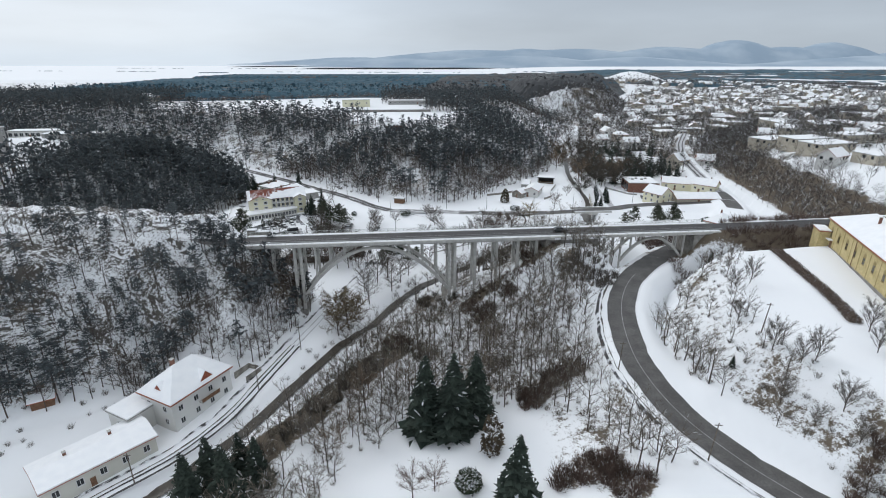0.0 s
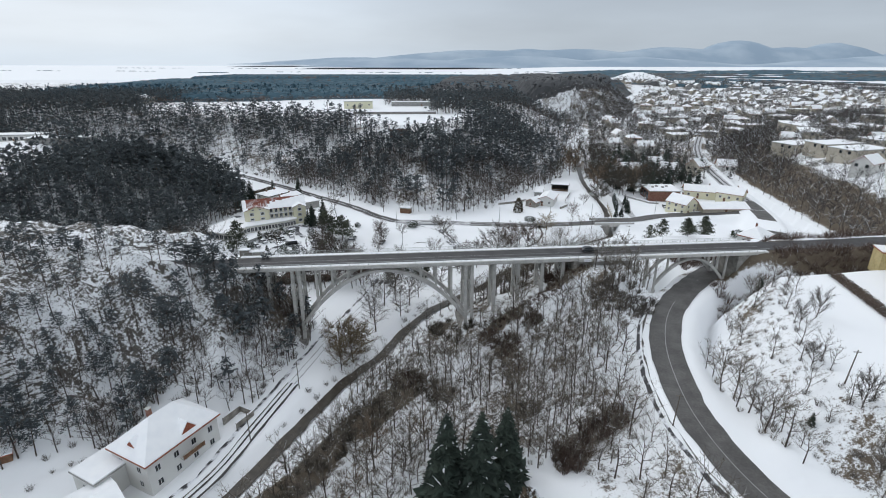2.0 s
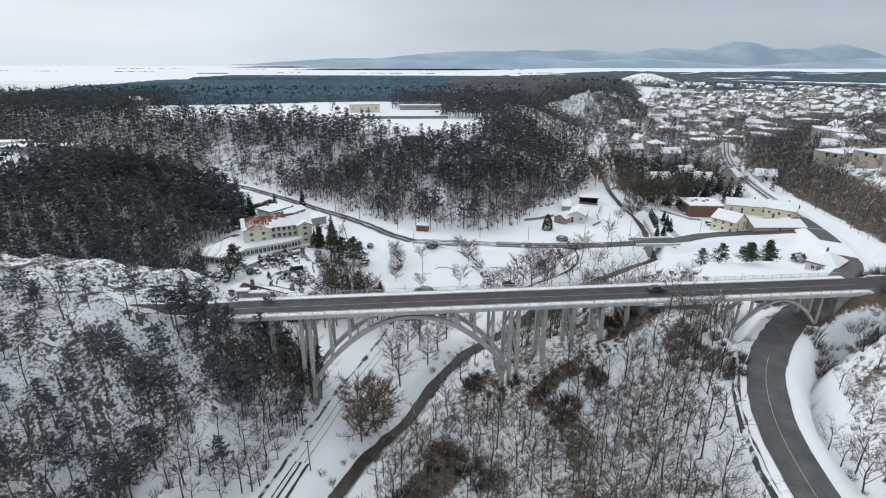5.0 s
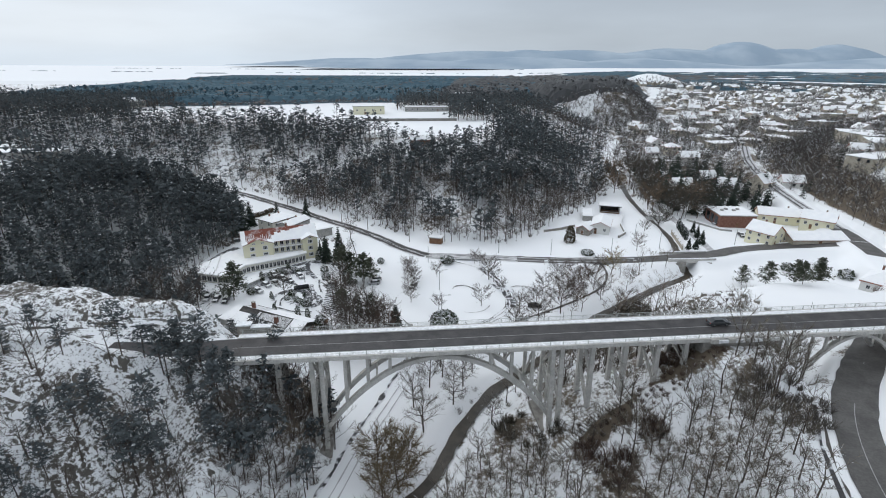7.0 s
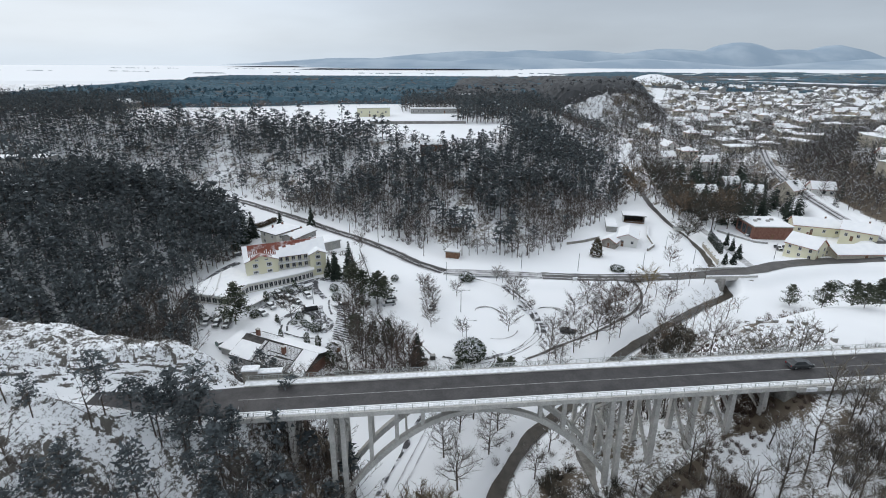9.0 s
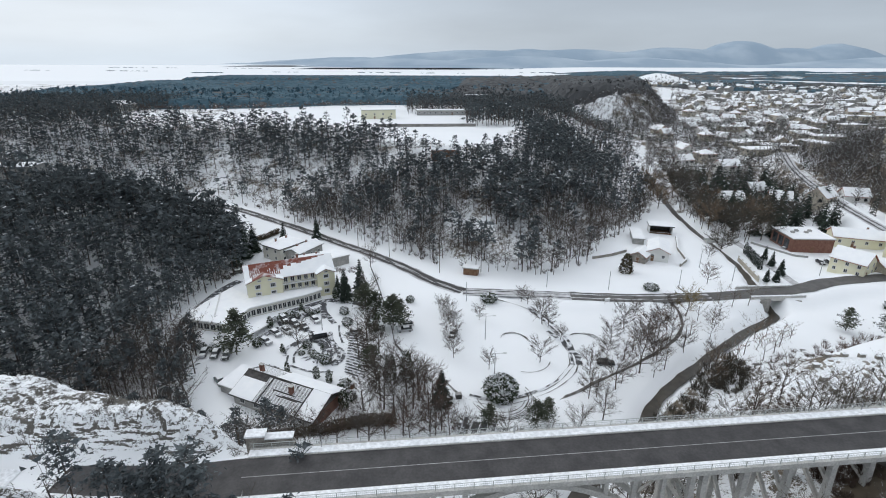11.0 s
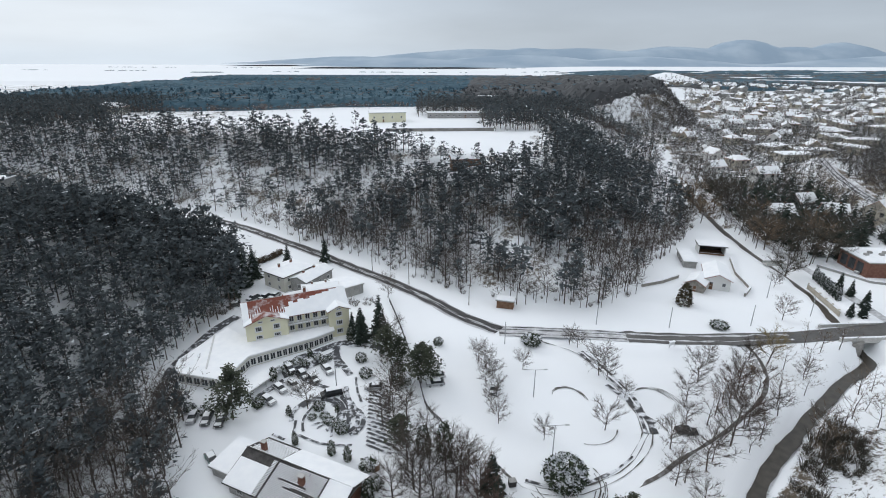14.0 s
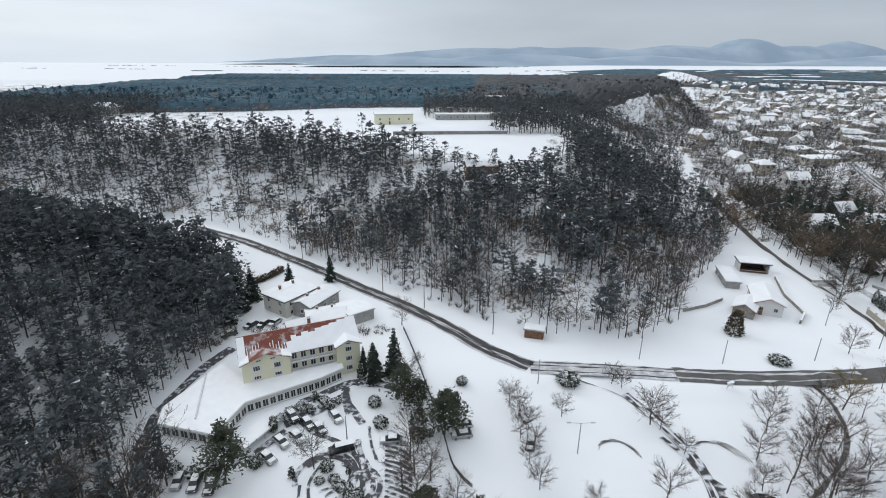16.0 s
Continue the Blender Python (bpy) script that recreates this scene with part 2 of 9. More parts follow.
def ground_material():
    """Snow with leaf litter, rock and dry grass showing through where woods or steep banks stand."""
    m = bpy.data.materials.new("snowy ground")
    m.use_nodes = True
    add, link = nodes_of(m.node_tree)
    out, bs = add("ShaderNodeOutputMaterial"), add("ShaderNodeBsdfPrincipled")
    geo = add("ShaderNodeNewGeometry")
    bare = add("ShaderNodeAttribute"); bare.attribute_name = "bare"
    rock = add("ShaderNodeAttribute"); rock.attribute_name = "rock"
    def noise_at(scale, detail, rough=0.6):
        n = add("ShaderNodeTexNoise")
        n.inputs["Scale"].default_value, n.inputs["Detail"].default_value, n.inputs["Roughness"].default_value = scale, detail, rough
        link(geo.outputs["Position"], n.inputs["Vector"])
        return n.outputs["Fac"]
    def math(op, a, b):
        n = add("ShaderNodeMath"); n.operation = op
        for i, v in enumerate((a, b)):
            if isinstance(v, (int, float)):
                n.inputs[i].default_value = v
            else:
                link(v, n.inputs[i])
        return n.outputs[0]
    def ramp(v, a, b):
        n = add("ShaderNodeMapRange"); n.interpolation_type = "SMOOTHSTEP"
        n.inputs["From Min"].default_value, n.inputs["From Max"].default_value = a, b
        link(v, n.inputs["Value"])
        return n.outputs[0]
    def mix(f, a, b):
        n = add("ShaderNodeMix"); n.data_type = "RGBA"
        link(f, n.inputs["Factor"])
        for k, v in (("A", a), ("B", b)):
            if isinstance(v, tuple):
                n.inputs[k].default_value = (*v, 1)
            else:
                link(v, n.inputs[k])
        return n.outputs["Result"]
    patch = math("ADD", math("ADD", math("MULTIPLY", noise_at(0.09, 6.0), 0.42), math("MULTIPLY", noise_at(0.9, 5.0, 0.7), 0.33)), math("MULTIPLY", noise_at(3.4, 4.0, 0.7), 0.25))
    cover = math("ADD", patch, math("MULTIPLY", math("SUBTRACT", bare.outputs["Fac"], 0.5), 0.42))
    f_bare = ramp(cover, 0.50, 0.575)
    litter = mix(noise_at(0.35, 4.0), (0.085, 0.067, 0.050), (0.185, 0.152, 0.115))
    snow = mix(noise_at(0.04, 3.0), (0.83, 0.855, 0.885), (0.91, 0.925, 0.94))
    col = mix(f_bare, snow, litter)
    strata = add("ShaderNodeMapping")      # ledges run level along the slopes
    strata.inputs["Scale"].default_value = (0.26, 0.62, 1.7)
    strata.inputs["Rotation"].default_value = (0.0, 0.25, 0.30)
    link(geo.outputs["Position"], strata.inputs["Vector"])
    ledge = add("ShaderNodeTexNoise")
    ledge.inputs["Scale"].default_value, ledge.inputs["Detail"].default_value, ledge.inputs["Roughness"].default_value = 0.8, 7.0, 0.70
    link(strata.outputs[0], ledge.inputs["Vector"])
    rk = math("ADD", math("ADD", math("MULTIPLY", ledge.outputs["Fac"], 0.74), math("MULTIPLY", noise_at(2.2, 4.0, 0.7), 0.26)), math("MULTIPLY", math("SUBTRACT", rock.outputs["Fac"], 1.0), 0.6))
    col = mix(ramp(rk, 0.478, 0.512), col, mix(noise_at(1.6, 4.0), (0.060, 0.056, 0.050), (0.165, 0.155, 0.14)))
    link(col, bs.inputs["Base Color"])
    bs.inputs["Roughness"].default_value = 0.85
    bs.inputs["Specular IOR Level"].default_value = 0.2
    bp = add("ShaderNodeBump"); bp.inputs["Strength"].default_value, bp.inputs["Distance"].default_value = 0.22, 0.25
    link(patch, bp.inputs["Height"]); link(bp.outputs[0], bs.inputs["Normal"])
    link(bs.outputs[0], out.inputs["Surface"])
    return m


GROUND = ground_material()


# ---- plan of the land ----
rng = np.random.default_rng(7)


def line_near(px, py, pts):
    """Distance to a polyline and the third coordinate at the nearest point."""
    best = np.full(px.shape, 1e9)
    zz = np.zeros(px.shape)
    for (x0, y0, z0), (x1, y1, z1) in zip(pts[:-1], pts[1:]):
        dx, dy = x1 - x0, y1 - y0
        k = np.clip(((px - x0) * dx + (py - y0) * dy) / (dx * dx + dy * dy), 0, 1)
        d = np.hypot(px - x0 - k * dx, py - y0 - k * dy)
        near = d < best
        best = np.where(near, d, best)
        zz = np.where(near, z0 + k * (z1 - z0), zz)
    return best, zz


def inside(px, py, poly):
    """Signed distance to a polygon's outline, positive inside."""
    ring = list(poly) + [poly[0]]
    d, _ = line_near(px, py, [(x, y, 0) for x, y in ring])
    odd = np.zeros(px.shape, bool)
    for (x0, y0), (x1, y1) in zip(ring[:-1], ring[1:]):
        if y0 != y1:
            odd ^= ((y0 > py) != (y1 > py)) & (px < (x1 - x0) * (py - y0) / (y1 - y0) + x0)
    return np.where(odd, d, -d)


def smooth(v):
    v = np.clip(v, 0, 1)
    return v * v * (3 - 2 * v)


def lumps(x, y, size, seed=0.0):
    """Cheap rolling unevenness, about -1 to 1."""
    a = np.sin(x / size * 1.7 + seed + 1.3 * np.sin(y / size * 0.9 + seed))
    b = np.sin(y / size * 1.9 - seed * 2 + 1.1 * np.sin(x / size * 1.1))
    c = np.sin((x + y) / size * 2.9 + seed * 3) * 0.5
    return (a + b + c) / 2.5


ROCK_HILL = [(-47, 147), (-51, 128), (-64, 113), (-84, 99), (-110, 85), (-160, 62), (-400, 20), (-400, 186), (-160, 182), (-112, 176),
             (-88, 171), (-64, 164), (-50, 157)]
PINE_HILL = [(-104, 180), (-106, 200), (-109, 215), (-108, 236), (-104, 255), (-106, 276), (-122, 302), (-152, 326), (-220, 345), (-500, 375), (-500, 182), (-180, 176)]
BACK_HILL = [(-900, 400), (-220, 365), (-150, 350), (-120, 330), (-96, 309), (-64, 285), (-42, 266), (-20, 255), (5, 251), (22, 262), (34, 285),
             (56, 308), (72, 330), (82, 370), (100, 430), (128, 500), (140, 545), (120, 600), (200, 700), (270, 800), (360, 1000), (-1500, 1000), (-1500, 420)]
CLIFF_HILL = [(90, 602), (150, 592), (197, 612), (228, 660), (264, 760), (310, 920), (60, 920), (55, 640)]
FIELD_HILL = [(76, 40), (64, 66), (57, 82), (54, 93), (55, 108), (60, 122), (69, 138), (82, 147.5), (100, 150.5), (140, 154), (400, 152), (400, -80), (100, -80)]
CREEK_BANK = [(-4, 165), (-17, 140), (-25, 126), (-34, 108), (-43, 90), (-54, 76), (-72, 58), (-72, -80), (240, -80), (240, 175), (60, 180), (10, 176)]
MEMORIAL_HILL = [(15, 170), (20, 183), (45, 202), (75, 214), (104, 218), (118, 200), (118, 160), (40, 152), (18, 158)]
EAST_HILL = [(150, 205), (157, 250), (164, 300), (176, 350), (205, 420), (260, 480), (330, 540), (600, 640), (2500, 800), (2500, 60), (260, 100), (170, 165)]

HOTEL_TERRACE = [(-106, 241), (-106.5, 215), (-90, 211.5), (-84.5, 220.5), (-70, 231.5), (-60, 241), (-63, 266), (-100, 266)]

ROAD_RIGHT = [(200, -120, -4), (120, -10, -1), (90, 30, 1), (72, 48, 2), (57.3, 64.4, 3), (51, 72.3, 4), (46, 81.8, 5), (43.6, 93.6, 6), (44, 106.1, 7), (47.6, 121.9, 8), (55.5, 137.5, 8.8),
              (70, 154, 9), (86, 168, 8.5), (108, 187, 6.5), (127, 208, 4), (141, 240, 2.5), (147, 265, 2.5), (154, 300, 3), (165, 345, 4), (185, 400, 5), (215, 460, 6)]
ROAD_MAIN = [(-150, 338, 2), (-127, 326, 1), (-109, 314, 0), (-89, 299, -0.6), (-74, 286.5, -1), (-58, 273, -1), (-45, 260, -1), (-36, 249.5, -1), (-26, 241.5, -1),
             (-10, 240.3, -1), (8, 238.2, -1), (29, 236.8, -1), (52, 237.3, -0.8), (80, 240.5, 0), (98, 246.5, 0.3), (123, 249.3, 0.8), (141, 248, 2)]
ROAD_SIDE = [(84, 243, 0), (86, 262, -0.5), (87.5, 290, -0.5), (88, 320, 0), (92, 356, 1), (104, 410, 2), (120, 470, 3)]
ROAD_TOP = [(-400, 96, 16), (-260, 118, 17), (-160, 138, 17.4), (-110, 144, 17.5), (-90, 144.2, 17.5), (-75, 144.0, 17.5), (-60.5, 145.2, 17.5)]
ROAD_TOP_EAST = [(88, 159.1, 17.5), (110, 161.5, 17.5), (150, 166, 17.8), (220, 172, 18.5), (420, 190, 20)]
CREEK = [(74, 250, -4.5), (71, 238, -4.6), (69.5, 231, -4.8), (55, 221.5, -5), (40, 210, -5), (26, 199, -5.2), (17, 190.5, -5.4), (9, 180, -5.6),
         (-1, 171, -6), (-9, 163, -6.4), (-16, 151.5, -7), (-21.5, 139, -7.4), (-30, 126.5, -8), (-38, 109.2, -9), (-45.5, 93.6, -10), (-55.2, 79.7, -11), (-72, 60, -12), (-110, 20, -13), (-190, -60, -14.5), (-300, -160, -16)]
CHANNEL = [(74, 250, -3.4), (77, 262, -3.2), (79, 277, -3), (79.5, 303, -2.6), (82, 330, -2), (87, 358, -1.4), (98, 410, 0)]
TRACK = [(-24, 186, -4), (-28, 170, -4.6), (-33, 155, -5.2), (-36.5, 145, -5.6), (-42, 125, -6.4), (-46.5, 108, -7.2), (-49.5, 97, -7.8), (-56, 85.4, -8.6), (-66, 74.8, -9.2), (-90, 50, -10.5), (-150, -10, -12), (-260, -120, -14)]
PARK_LOOP = [(-17, 239, -1.3), (-6, 232, -1.8), (-1, 222, -2.6), (1.5, 212, -3), (1, 203, -3.2), (-4, 196, -3.4), (-11, 191, -3.4), (-20, 188, -3.4), (-27, 190, -3.4), (-31, 196, -3.4)]
FOOTPATH = [(38.5, 236, -1.4), (38.6, 228, -2.4), (35, 219, -2.8), (27, 211, -3), (17, 203.5, -3.2), (7, 197.5, -3.4), (-4, 190.5, -3.6), (-11, 186.5, -3.8)]


def ground_raw(x, y):
    z = np.interp(y, [20, 60, 100, 140, 170, 200, 225, 242, 300, 500, 900, 1600, 5000], [-13, -11.5, -8.5, -6.4, -4.6, -3.6, -2.6, -1.2, -1, 1, 8, 14, 10])
    z = z + 0.25 * lumps(x, y, 9.0)
    # bank right of the creek, rising to the winding road
    d = inside(x, y, CREEK_BANK)
    z = z + np.where(d > 0, 17.0 * np.clip(d / 88, 0, 1) ** 1.7 + 0.5 * smooth(d / 6) * lumps(x, y, 7, 2), 0)
    d = inside(x, y, MEMORIAL_HILL)
    z = np.maximum(z, np.where(d > 0, -5 + 11.5 * smooth(d / 15) + 0.5 * lumps(x, y, 6, 1), -99))
    d = inside(x, y, HOTEL_TERRACE)
    z = np.maximum(z, np.where(d > -3, -3.4 + 2.2 * smooth((d + 3) / 4), -99))
    # mound that carries the middle of the viaduct
    r = np.hypot((x - 40) / 19.0, (y - 149) / 15.0)
    z = np.where(r < 1.35, np.maximum(z, -6 + 21.6 * smooth((1.35 - r) / 1.1) + 0.4 * lumps(x, y, 5, 4)), z)
    # bank that falls away below the viaduct's first spans in the west
    u, v = x + 58, y - 145.4 - 0.0936 * (x + 58)
    z = np.where((u > -14) & (u < 20), np.maximum(z, 16.2 - 1.28 * np.maximum(0, u + 0.5) - 0.75 * np.maximum(0, np.abs(v) - 5.5) + 0.3 * lumps(x, y, 3.3, 2)), z)
    # spur that climbs from the creek to the mound below the east spans
    up = np.interp(x, [-9, 3.8, 10, 16.8, 23.5, 29.4, 40, 44, 60], [-8, -1.0, 1.6, 4.0, 7.2, 10.2, 14.6, 12, -8])
    z = np.maximum(z, up - 0.33 * np.maximum(0, 145 - y) - 0.6 * np.maximum(0, y - 157) + 0.35 * lumps(x, y, 4.5, 2))
    d = inside(x, y, FIELD_HILL)
    z = np.where(d > 0, np.maximum(z, 5.5 + 10.8 * smooth((d + 1) / (17 - 8 * smooth((y - 118) / 22))) + 0.35 * lumps(x, y, 12, 3)), z)
    d = inside(x, y, ROCK_HILL)
    wide = 33 - 18 * smooth((y - 140) / 14)
    z = np.where(d > 0, np.maximum(z, -7.5 + 30.5 * smooth((d + 1) / wide) + smooth(d / 8) * (1.1 * lumps(x, y, 8, 5) + 0.75 * lumps(x, y, 3.4, 1))), z)
    d = inside(x, y, PINE_HILL)
    z = np.where(d > 0, np.maximum(z, -2 + 21 * smooth((d + 2) / 55) + smooth(d / 20) * lumps(x, y, 16, 6)), z)
    z = z + 9 * smooth(1.35 - np.hypot((x + 228) / 36, (y - 282) / 34))
    d = inside(x, y, BACK_HILL)
    far = smooth((y - 560) / 200) * smooth((x + 60) / 120)
    z = np.where(d > 0, np.maximum(z, -1.5 + (29.5 + 6 * far) * (1 - 0.5 * smooth((x - 15) / 60) * (1 - smooth((y - 430) / 90))) * smooth((d + 2) / 84) ** 0.85 + smooth(d / 15) * (1.6 * lumps(x, y, 19, 8) + 0.6 * lumps(x, y, 6, 3)) * (1 - smooth((d - 70) / 25) * (1 - far * 2))), z)
    d = inside(x, y, CLIFF_HILL)
    z = np.where(d > 0, np.maximum(z, -1 + 39 * smooth((d + 2) / 48) + smooth(d / 12) * lumps(x, y, 14, 3)), z)
    d = inside(x, y, EAST_HILL)
    z = np.where(d > 0, np.maximum(z, 2 + 17 * smooth(d / 60) + smooth(d / 15) * lumps(x, y, 21, 9)), z)
    # far land: low snow plain in the west, rolling land in the east
    z = np.where(y > 1000, np.interp(y, [1000, 1250, 1700, 2600, 5000], [28, 24, 6, 0, -10]) * smooth((900 - x) / 900) + z * (1 - smooth((900 - x) / 900)), z)
    r = np.hypot((x - 440) / 75, (y - 1230) / 45)
    z = z + 24 * smooth(1.2 - r)
    return z


def ground_at(x, y):
    x, y = np.asarray(x, float), np.asarray(y, float)
    z = ground_raw(x, y)
    for pts, half, soft in ((ROAD_RIGHT, 4.6, 6), (ROAD_MAIN, 4.0, 6), (ROAD_SIDE, 3, 5), (ROAD_TOP, 3.9, 2.6), (ROAD_TOP_EAST, 5.5, 9), (TRACK, 4.5, 5), (FOOTPATH, 1.4, 3), (PARK_LOOP, 2.2, 4), (ROAD_RIGHT, 4.6, 3.5)):
        d, rz = line_near(x, y, pts)
        w = 1 - smooth((d - half) / soft)
        z = z * (1 - w) + (rz - 0.06) * w
    z = z + 2.4 * np.exp(-((y - 138.6 - 0.02 * (x + 80)) / 1.9) ** 2) * smooth((-64 - x) / 8) * smooth((x + 200) / 30)
    d, cz = line_near(x, y, CREEK)
    w = 1 - smooth((d - 1.4) / 2.6)
    z = z * (1 - w) + (cz - 0.5) * w
    d, cz = line_near(x, y, CHANNEL)
    w = 1 - smooth((d - 1.3) / 1.6)
    z = z * (1 - w) + (cz - 0.4) * w
    return z


def axis(a, b, step, lo, hi, grow):
    mid = list(np.arange(a, b + 0.01, step))
    s, v = step, mid[-1]
    while v < hi:
        s *= grow; v += s; mid.append(min(v, hi))
    s, v = step, mid[0]
    while v > lo:
        s *= grow; v -= s; mid.insert(0, max(v, lo))
    return np.array(mid)


GX = axis(-140, 170, 1.65, -4600, 4600, 1.07)
GY = axis(40, 330, 1.65, -900, 4950, 1.05)
MX, MY = np.meshgrid(GX, GY)
MZ = ground_at(MX, MY)


def gz(x, y):
    """Height of the built ground at a point."""
    i = int(np.clip(np.searchsorted(GX, x) - 1, 0, len(GX) - 2))
    j = int(np.clip(np.searchsorted(GY, y) - 1, 0, len(GY) - 2))
    u, v = (x - GX[i]) / (GX[i + 1] - GX[i]), (y - GY[j]) / (GY[j + 1] - GY[j])
    return float((MZ[j, i] * (1 - u) + MZ[j, i + 1] * u) * (1 - v) + (MZ[j + 1, i] * (1 - u) + MZ[j + 1, i + 1] * u) * v)


def gzs(x, y):
    """Heights of the built ground at many points."""
    i = np.clip(np.searchsorted(GX, x) - 1, 0, len(GX) - 2)
    j = np.clip(np.searchsorted(GY, y) - 1, 0, len(GY) - 2)
    u, v = (x - GX[i]) / (GX[i + 1] - GX[i]), (y - GY[j]) / (GY[j + 1] - GY[j])
    return (MZ[j, i] * (1 - u) + MZ[j, i + 1] * u) * (1 - v) + (MZ[j + 1, i] * (1 - u) + MZ[j + 1, i + 1] * u) * v


def mesh_np(name, verts, faces, mats, index=None, smooth_shade=False):
    """A mesh from numpy arrays of equal-sided faces (triangles or quads)."""
    me = bpy.data.meshes.new(name)
    verts, faces = np.asarray(verts, np.float32), np.asarray(faces, np.int32)
    n, k = faces.shape
    me.vertices.add(len(verts)); me.vertices.foreach_set("co", verts.ravel())
    me.loops.add(n * k); me.loops.foreach_set("vertex_index", faces.ravel())
    me.polygons.add(n)
    me.polygons.foreach_set("loop_start", np.arange(0, n * k, k, dtype=np.int32))
    me.polygons.foreach_set("loop_total", np.full(n, k, np.int32))
    for m in mats:
        me.materials.append(m)
    if index is not None:
        me.polygons.foreach_set("material_index", np.asarray(index, np.int32))
    me.polygons.foreach_set("use_smooth", np.full(n, smooth_shade))
    me.update(calc_edges=True)
    me.validate()
    return me


def forest_weight(x, y):
    """How much of the ground lies under woods, 0 to 1."""
    w = np.zeros(np.shape(x))
    d = inside(x, y, ROCK_HILL)
    crest = np.maximum(smooth((y - (141 + 0.02 * (x + 60))) / 4), smooth((y - 120) / 10) * smooth((-64 - x) / 8))
    w = np.maximum(w, smooth((d - 1) / 5) * (1 - crest))
    w = np.maximum(w, smooth(inside(x, y, PINE_HILL) / 6))
    d = inside(x, y, BACK_HILL)
    w = np.maximum(w, smooth((d - 2) / 8) * np.where(y < 620, 1 - 0.85 * smooth((d - 78) / 8) * smooth((x + 190) / 40) * smooth((60 - x) / 20), 1))
    d = inside(x, y, CREEK_BANK)
    road, _ = line_near(x, y, ROAD_RIGHT)
    w = np.maximum(w, smooth(d / 5) * smooth((road - 8) / 4) * smooth((52 - x) / 4) * smooth((y - 96 + 0.3 * x) / 8) * (x < 60))
    d = inside(x, y, EAST_HILL)
    w = np.maximum(w, smooth(d / 8) * (1 - smooth((d - 30) / 12)))
    return w


# patches of dense brown scrub and snowy openings on the creek bank: x, y, radius
THICKETS = [(19.6, 139.3, 2.4), (11.9, 134.2, 3.4), (7.5, 138.5, 2.2), (30.4, 104, 3.4), (20.7, 96.4, 3.2), (28.6, 154, 3.2), (0.4, 144.2, 4), (-4.6, 150, 3.5), (-20.8, 115, 3.6), (-5.6, 121, 4.5), (13.4, 110, 2.6), (-13, 127, 4), (26, 100, 2.8), (27.4, 71, 4.2), (31.5, 66, 3.4), (22, 70, 2.6), (19, 93.5, 3.0), (69.3, 62.5, 3.6), (73.5, 65, 3.0)]
GLADES = [(23.5, 142.2, 4.2), (45, 136, 4.0), (24, 107, 2.6), (-10, 111, 4.0), (0, 131, 3.0), (36, 118, 3.0)]


